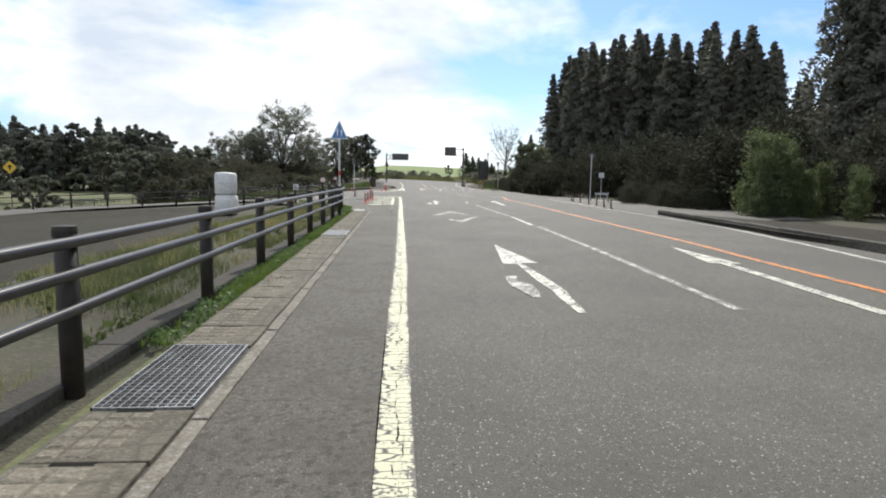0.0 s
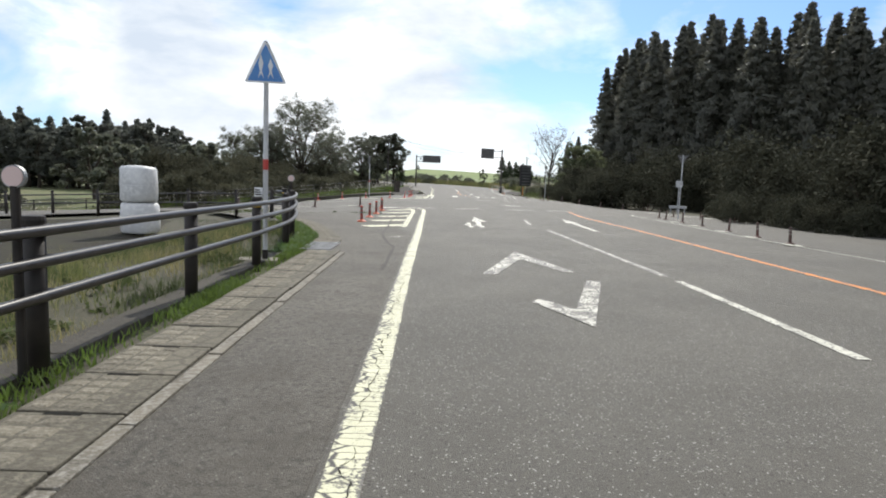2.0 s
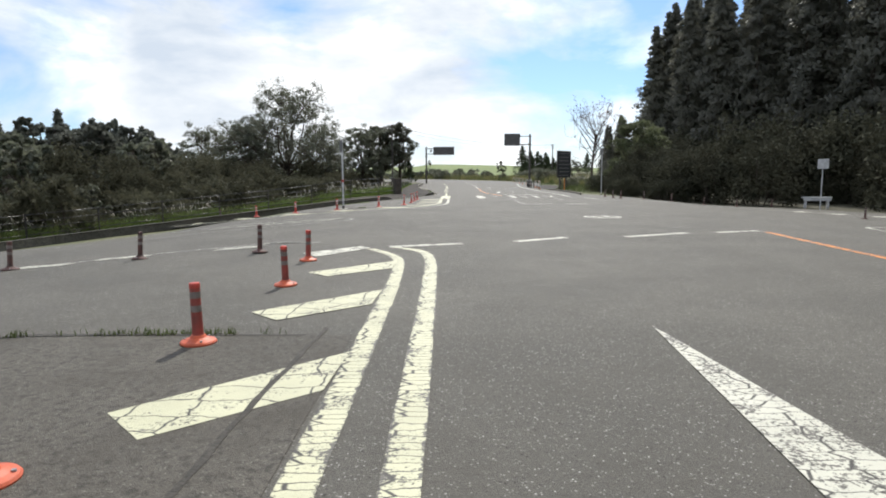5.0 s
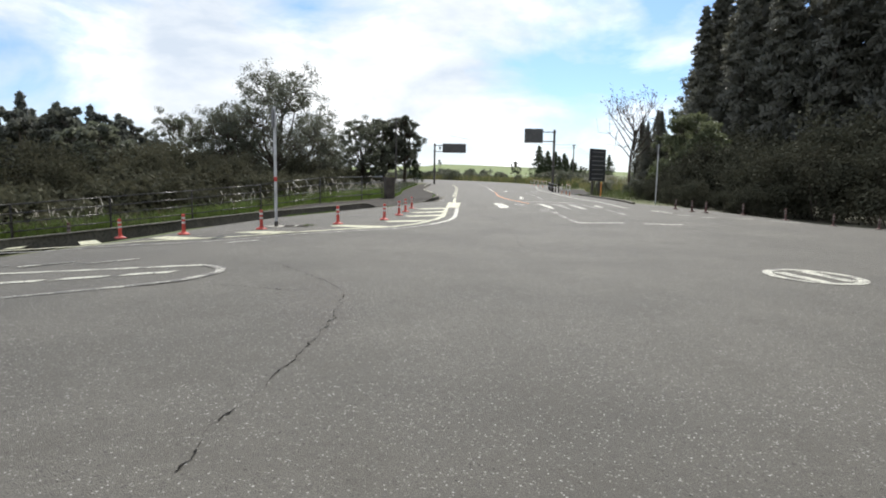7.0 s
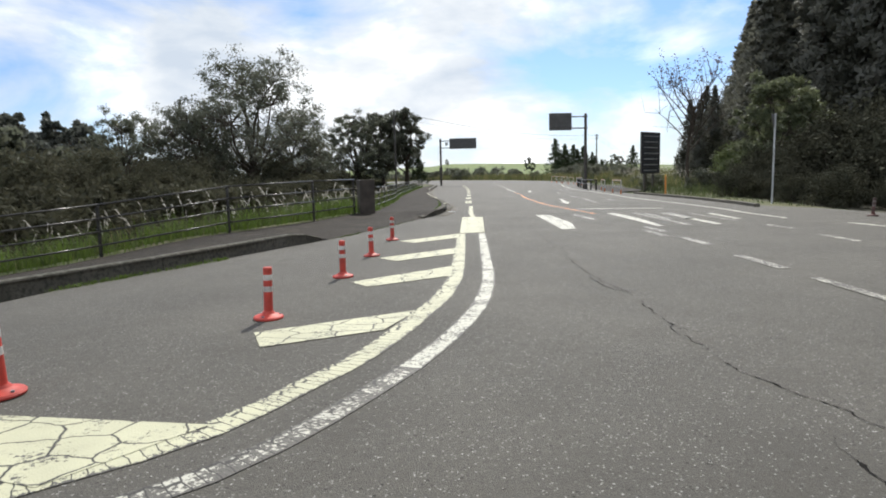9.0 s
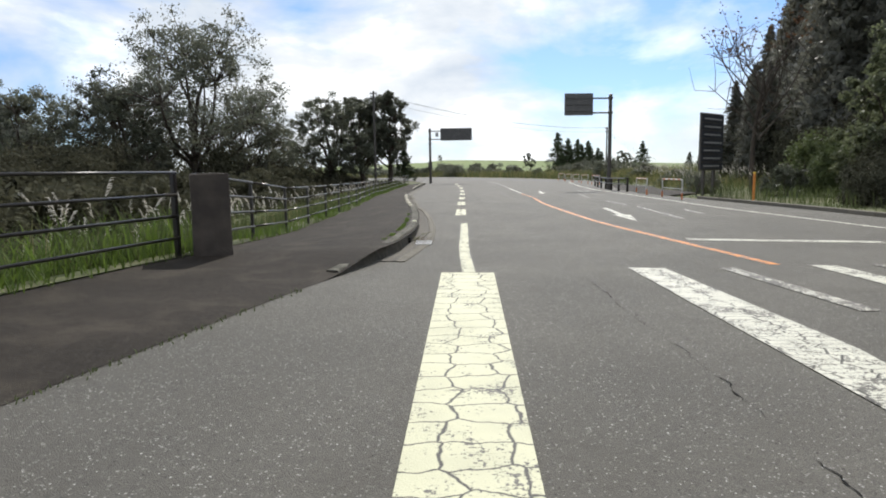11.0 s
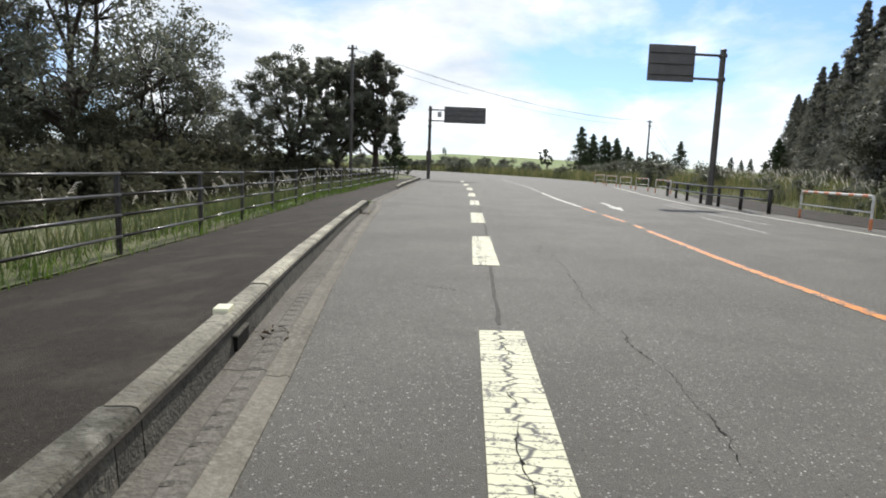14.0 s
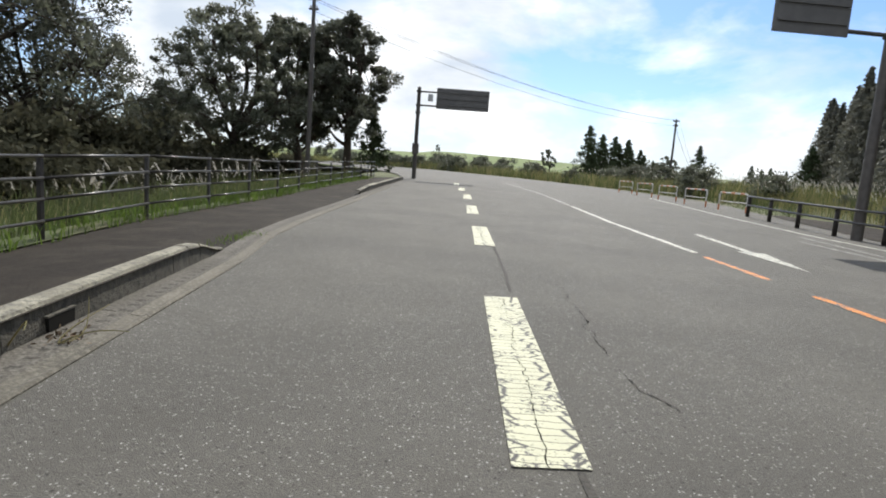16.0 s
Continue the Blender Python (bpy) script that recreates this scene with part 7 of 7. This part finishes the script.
GUTTER_LEFT = ((18.5, 1.5), (19.9, 1.52), (20.6, 1.6), (21.1, 1.74), (21.9, 2.0), (22.7, 2.25), (24.5, 2.9), (26.6, 3.6), (28.6, 4.4))
near_z = lambda x, y: gz(x, y) - 0.02
grass("verge_grass", scatter(7000, -1.6, -1.36, 3.7, 19.5, lambda x, y: 0.1 + 0.9 * patchy(x, y, 0.6), near_z), 0.065, 0.009, GRASS, "bright green grass growing along the gutter", 1, 0.8)
grass("verge_grass", scatter(6800, -4.9, -1.45, 18.5, 28.5, lambda x, y: 1.0 if -0.02 < -x - interp(GUTTER_LEFT, y) < 0.3 else 0.0, near_z), 0.09, 0.010, GRASS, "bright green grass growing along the gutter", 2, 0.8)
grass("weeds", scatter(16000, -4.6, -1.75, -3, 24, lambda x, y: patchy(x, y, 0.8, 0.2) if -x > interp(GUTTER_LEFT, y) + 0.3 else 0.0), 0.12, 0.006, STRAW, "dry weeds behind the near fence", 3, 0.6)
grass("weeds", scatter(26000, -4.4, -1.75, -3, 24, lambda x, y: patchy(x + 9, y, 0.7, 0.05) if -x > interp(GUTTER_LEFT, y) + 0.3 else 0.0), 0.13, 0.007, GRASS_DULL, "green weeds behind the near fence", 4, 0.7)
grass("weeds", scatter(9000, -20, -4.5, -4, 28.4, lambda x, y: patchy(x, y, 0.35, 0.3)), 0.07, 0.012, GRASS_DULL, "weeds on the old lot", 5, 0.7)


def bank_z(x, y):
    """The verge behind the pavement fence: level with the pavement, then falling."""
    d = fence_line(y) - x
    return fence_base(fence_line(y), y) - 0.01 - 0.28 * max(0.0, d - 0.3)


def along_fence(n, d0, d1, y0, y1, keep=None):
    out = []
    while len(out) < n:
        y = y0 + (y1 - y0) * rg.random()
        d = d0 + (d1 - d0) * rg.random()
        x = fence_line(y) - d
        if keep is None or rg.random() < keep(x, y):
            out.append((x, y, bank_z(x, y)))
    return out


bl, br = [], []
for k in range(124):
    y = 40.6 + 0.57 * k
    bl.append((fence_line(y) + 0.05, y))
verts, faces = [], []
for i, (x, y) in enumerate(bl):
    for d in (0.0, 0.4, 1.2, 2.4, 4.0, 6.5):
        verts.append((x - d, y, bank_z(x - d, y) + 0.02 if d else bank_z(x, y) + 0.02))
for i in range(len(bl) - 1):
    for k in range(5):
        a = i * 6 + k
        faces.append((a, a + 1, a + 7, a + 6))
tagged(new("grass_bank", to_mesh("grass_bank", verts, faces, GROUND, True)), "grassy bank falling away behind the fence", "grass bank", kind="structure")
grass("bank_grass", along_fence(8000, -0.18, 0.8, 41, 109, lambda x, y: 0.3 + 0.7 * patchy(x, y, 0.5)), 0.19, 0.014, GRASS, "green grass at the foot of the fence", 6, 0.8)
grass("bank_grass", along_fence(30000, 0.3, 3.5, 41, 109), 0.46, 0.014, GRASS_DULL, "tall green grass behind the fence", 8, 0.6)
grass("bank_grass", along_fence(9000, 0.15, 2.2, 41, 62, lambda x, y: 0.3 + patchy(x, y, 0.7)), 0.5, 0.012, GRASS, "fresh green grass behind the curved fence", 10, 0.7)
grass("bank_grass", along_fence(7000, 0.5, 3.2, 41, 109), 0.52, 0.009, STRAW, "dry grass behind the fence", 9, 0.6)


def pampas(name, pts, h, seed, label):
    """Reed stalks, each with a feathery leaning plume of many fine hairs."""
    rng = np.random.default_rng(seed)
    sv, sf, pv, pf = [], [], [], []
    ns = npl = 0
    for x, y, z in pts:
        hh = h * (0.75 + 0.45 * rng.random())
        a, ln = 2.6 + rng.normal() * 1.3, 0.05 + 0.13 * rng.random()
        d = np.array([math.cos(a), math.sin(a), 0])
        base = np.array([x, y, z])
        knee = base + d * 0.12 * hh + np.array([0, 0, 0.78 * hh])
        w = np.array([-d[1], d[0], 0]) * 0.008
        sv += [base - w, base + w, knee + w, knee - w]
        sf.append([ns, ns + 1, ns + 2, ns + 3])
        ns += 4
        for k in range(16):
            t = k / 16
            q = knee + d * ln * t * 0.75 + np.array([0, 0, 0.25 * t - 0.05 * t * t])
            o = d * (0.025 + 0.03 * rng.random()) + rng.normal(size=3) * 0.015 + np.array([0, 0, 0.015])
            s = np.cross(o, rng.normal(size=3))
            s *= 0.007 / (np.linalg.norm(s) + 1e-9)
            pv += [q - s, q + s, q + o + s * 0.3, q + o - s * 0.3]
            pf.append([npl, npl + 1, npl + 2, npl + 3])
            npl += 4
    root = tagged(new(name, quad_mesh(name, np.array(pv), np.array(pf), PLUME)), label, "pampas grass", kind="stuff")
    tagged(new("reed_stalks", quad_mesh("reed_stalks", np.array(sv), np.array(sf), GRASS_DULL)), "thin green stalks of the pampas grass", "pampas grass", kind="stuff")
    return root


pampas("pampas_grass", along_fence(460, 0.35, 2.8, 41, 104, lambda x, y: patchy(x, y, 0.35, -0.1) * (1 - 0.55 * smooth(62, 70, y))), 0.9, 1, "pale feathery pampas grass behind the fence")


def verge_z(x, y):
    return terrain(x, y) + 0.02


def right_verge(n, x0, x1, y0, y1):
    out = []
    while len(out) < n:
        y = y0 + (y1 - y0) * rg.random()
        e = interp(RIGHT_EDGE, min(y, 110)) + max(0, y - 110) * 0.25
        x = e + x0 + (x1 - x0) * rg.random() ** 1.2
        out.append((x, y, verge_z(x, y)))
    return out


grass("verge_grass", [q for q in right_verge(3400, 0.1, 2.0, 63, 120) if not 80 < q[1] < 101 and (q[1] > 71 or q[0] > 10.6)], 0.13, 0.016, GRASS_DULL, "short green grass beside the opposite kerb", 12, 0.8)
grass("tall_grass", [q for q in right_verge(11000, 2.0, 13, 86, 150) if not (q[1] < 101 and q[0] < interp(RIGHT_EDGE, q[1]) + 2.7)], 0.7, 0.016, STRAW, "tall dry grass on the roadside bank", 13, 0.5)
grass("tall_grass", [q for q in right_verge(13000, 1.2, 12, 70, 150) if not (80 < q[1] < 101 and q[0] < interp(RIGHT_EDGE, q[1]) + 2.7)], 0.5, 0.018, GRASS_DULL, "tall green grass on the roadside bank", 14, 0.5)
pampas("pampas_grass", right_verge(1100, 2.8, 12, 80, 150), 1.25, 2, "pale pampas grass on the roadside bank")
scrub = [shrub("bush", 171, 1.7, 1.5, 24, 110, 0.09, LEAF, "low green bush on the roadside bank")]
plant(scrub, [(x, y, k * (0.55 if 90 < y < 150 else 0.85)) for x, y, k in [(14.0, 82.5, 1.1), (13.2, 84.6, 0.8), (14.6, 79.5, 0.9), (15.5, 92, 1.0), (14.2, 88.0, 0.8), (17.5, 98, 1.2), (19.5, 106, 1.1), (17, 112, 0.9), (22, 118, 1.2), (20, 128, 1.0), (25, 110, 1.3), (24, 135, 1.2), (17, 140, 1.0), (29, 122, 1.4), (12, 146, 1.0), (6, 152, 1.0), (0, 158, 1.0), (-6, 160, 1.1), (22, 148, 1.2), (15.5, 104, 0.8), (17.2, 109, 1.0), (18.6, 114, 0.9), (16.4, 99, 0.9), (19.8, 121, 1.1), (23.5, 126, 1.2), (15.0, 96, 0.7), (21.0, 134, 1.0), (18.2, 126, 0.8)] if x > interp(RIGHT_EDGE, min(y, 110)) + 3 or y > 130], "bushes on the bank")
grass("kerb_weeds", [(x - 0.21 - 0.07 * rg.random(), y, walk_z(x, y) - 0.015) for x, y in [(interp([(p[1], p[0]) for p in wi], yy), yy) for yy in 61.2 + 7.6 * rg.random(3000)] if rg.random() < 1.3 * patchy(0.3, y, 2.2, 0.3)], 0.026, 0.008, GRASS, "weeds growing behind the kerb", 15, 0.8)
grass("patch_weeds", [(-2.6 + 0.07 * rg.normal(), 46.65 + 0.1 * rg.normal(), gz(-2.6, 46.6)) for k in range(120)], 0.035, 0.007, GRASS_DULL, "small clump of weeds beside the repair patch", 17, 0.9)
grass("kerb_end_weeds", [(-1.96 + 0.09 * rg.normal() - 0.16, 84.49 + 0.35 * rg.normal(), walk_z(-1.96, 84.49) - 0.015) for k in range(150)], 0.05, 0.009, GRASS, "weeds at the sunken end of the kerb", 18, 0.9)
grass("kerb_foot_weeds", [(x + 0.05 + 0.05 * abs(rg.normal()), y - 0.05, gz(x, y)) for x, y in [(interp([(p[1], p[0]) for p in wi], yy), yy) for yy in 50.4 + 2.3 * rg.random(900)] if rg.random() < patchy(1.0, y, 1.7, 0.1)], 0.05, 0.010, GRASS, "weeds rooted at the foot of the mossy kerb", 21, 0.9)
grass("joint_weeds", scatter(520, -4.6, -0.7, 28.8, 28.87, lambda x, y: 0.08 + 0.9 * smooth(0.45, 0.8, patchy(x * 2, y, 1.0, 0.0)) + 0.9 * smooth(0.35, 0.1, abs(x + 1.45)), gz), 0.045, 0.007, GRASS_DULL, "weeds in the joint of the apron", 16, 0.8)
grass("joint_weeds", [(x, y, gz(x, y)) for x, y in zip(-5.75 + 0.4 * rg.normal(size=900), 30.3 + 0.6 * rg.normal(size=900))], 0.08, 0.009, GRASS_DULL, "clump of green grass at the corner of the apron", 19, 0.7)
grass("joint_weeds", [(x + 0.03 * rg.normal(), y + 0.05 * rg.normal(), gz(x, y)) for x, y in [(interp([(p[1], p[0]) for p in wi], yy) + 0.02, yy) for yy in 54.9 + 4.4 * rg.random(1500)] if rg.random() < 0.15 + patchy(2.0, y, 1.1, 0.2)], 0.025, 0.008, GRASS_DULL, "moss and low weeds along the lowered pavement edge", 20, 0.9)


# leafy weeds beside the last gutter covers
spots = [(x, y, near_z(x, y) + 0.03) for x, y in ((-interp(GUTTER_LEFT, yy) - 0.02 - 0.3 * rg.random(), yy) for yy in 18.3 + 5.2 * rg.random(150))]
v, f = leaf_quads(np.random.default_rng(21), spots, [0.10] * len(spots), 36, 0.032, 1.5, 0.0, 0.55)
tagged(new("leafy_weeds", quad_mesh("leafy_weeds", v, f, WEED)), "grey-green leafy weeds spilling over the gutter", "weeds", kind="stuff")
spots = [(x, y, near_z(x, y) + 0.02) for x, y in ((-1.4 - 0.22 * rg.random(), 3.8 + 9 * rg.random() ** 1.3) for k in range(60))]
v, f = leaf_quads(np.random.default_rng(22), spots, [0.07] * len(spots), 30, 0.03, 1.5, 0.0, 0.55)
tagged(new("leafy_weeds", quad_mesh("leafy_weeds", v, f, WEED)), "grey-green leafy weeds beside the gutter", "weeds", kind="stuff")


spots = [(x, y, z + 0.02) for x, y, z in scatter(150, -4.4, -1.95, -1, 22, lambda x, y: patchy(x + 4, y, 0.9, 0.3) if -x > interp(GUTTER_LEFT, y) + 0.4 else 0.0)]
v, f = leaf_quads(np.random.default_rng(23), spots, [0.13] * len(spots), 40, 0.035, 1.6, 0.0, 0.45)
tagged(new("leafy_weeds", quad_mesh("leafy_weeds", v, f, GRASS_DULL)), "low leafy weeds on the soil behind the near fence", "weeds", kind="stuff")
tufts = [(x + 0.07 * rg.normal(), y + 0.07 * rg.normal(), z) for x, y, z in scatter(46, -4.3, -1.95, 0, 22, lambda x, y: 1.0 if -x > interp(GUTTER_LEFT, y) + 0.4 else 0.0) for k in range(34)]
grass("dry_tufts", tufts, 0.24, 0.007, STRAW, "dry ochre grass tufts behind the near fence", 24, 0.7)


# the bank on the outside of the far bend
def bend_bank(n, d0, d1, k0=0.0, k1=40.0):
    out = []
    for i in range(n):
        k = k0 + (k1 - k0) * rg.random()
        a = radians(2.0 * k)
        d = d0 + (d1 - d0) * rg.random()
        x, y = 14.6 - 79 * (1 - math.cos(a)) - 0.11 * k + d * math.cos(a), 110 + 73 * math.sin(a) + d * math.sin(a)
        out.append((x, y, terrain(x, y) + 0.02))
    return out


grass("tall_grass", bend_bank(15000, 0.6, 9.0), 0.95, 0.035, STRAW, "tall dry grass on the outside of the bend", 31, 0.5)
grass("tall_grass", bend_bank(14000, 0.4, 9.0), 0.8, 0.035, GRASS_DULL, "tall green grass on the outside of the bend", 32, 0.5)
pampas("pampas_grass", bend_bank(500, 1.5, 9.0, 0, 26), 1.6, 33, "pale pampas grass on the outside of the bend")
plant(scrub, [(x, y, 0.8 + 0.6 * rg.random()) for x, y, z in bend_bank(48, 1.8, 10.0, 0, 34)], "bushes on the bank")
spots = []
for k in range(1, 15):
    a = radians(2.0 * k)
    for d in (6.5,):
        spots.append((-2.7 - 62 * (1 - math.cos(a)) - (d + rg.random()) * math.cos(a), 110 + 62 * math.sin(a) - d * math.sin(a), 0.8 + 0.4 * rg.random()))
plant(brush, spots, "brush behind the fence")


# ---- litter in the gutter ----
for x, y, n in ((-1.52, 80.45, 60), (-0.05, 63.4, 35), (-0.66, 71.6, 30), (-1.2, 6.0, 20)):
    v, f = leaf_quads(np.random.default_rng(int(y * 10)), [(x, y, gz(x, y) + 0.03)], [0.18], n, 0.016, 2.2, 0.0, 0.1)
    tagged(new("leaf_litter", quad_mesh("leaf_litter", v, f, LITTER)), "dry leaves and twigs washed into the gutter", "leaf litter", kind="stuff")
rng1 = np.random.default_rng(77)
for x, y in ((-0.1, 63.3), (-0.14, 63.05), (-1.45, 80.3), (-1.62, 80.2)):
    bm = bmesh.new()
    for k in range(3):
        a = rng1.random() * 6.28
        limb(bm, (x, y, gz(x, y) + 0.03), (x + 0.3 * math.cos(a), y + 0.3 * math.sin(a), gz(x, y) + 0.06 + 0.16 * rng1.random()), 0.005, 0.002, rng1, 0.12, 5, 5)
    tagged(part("twig", bm, STRAW), "pale dry twig lying in the gutter", "twig", "gutter twigs")
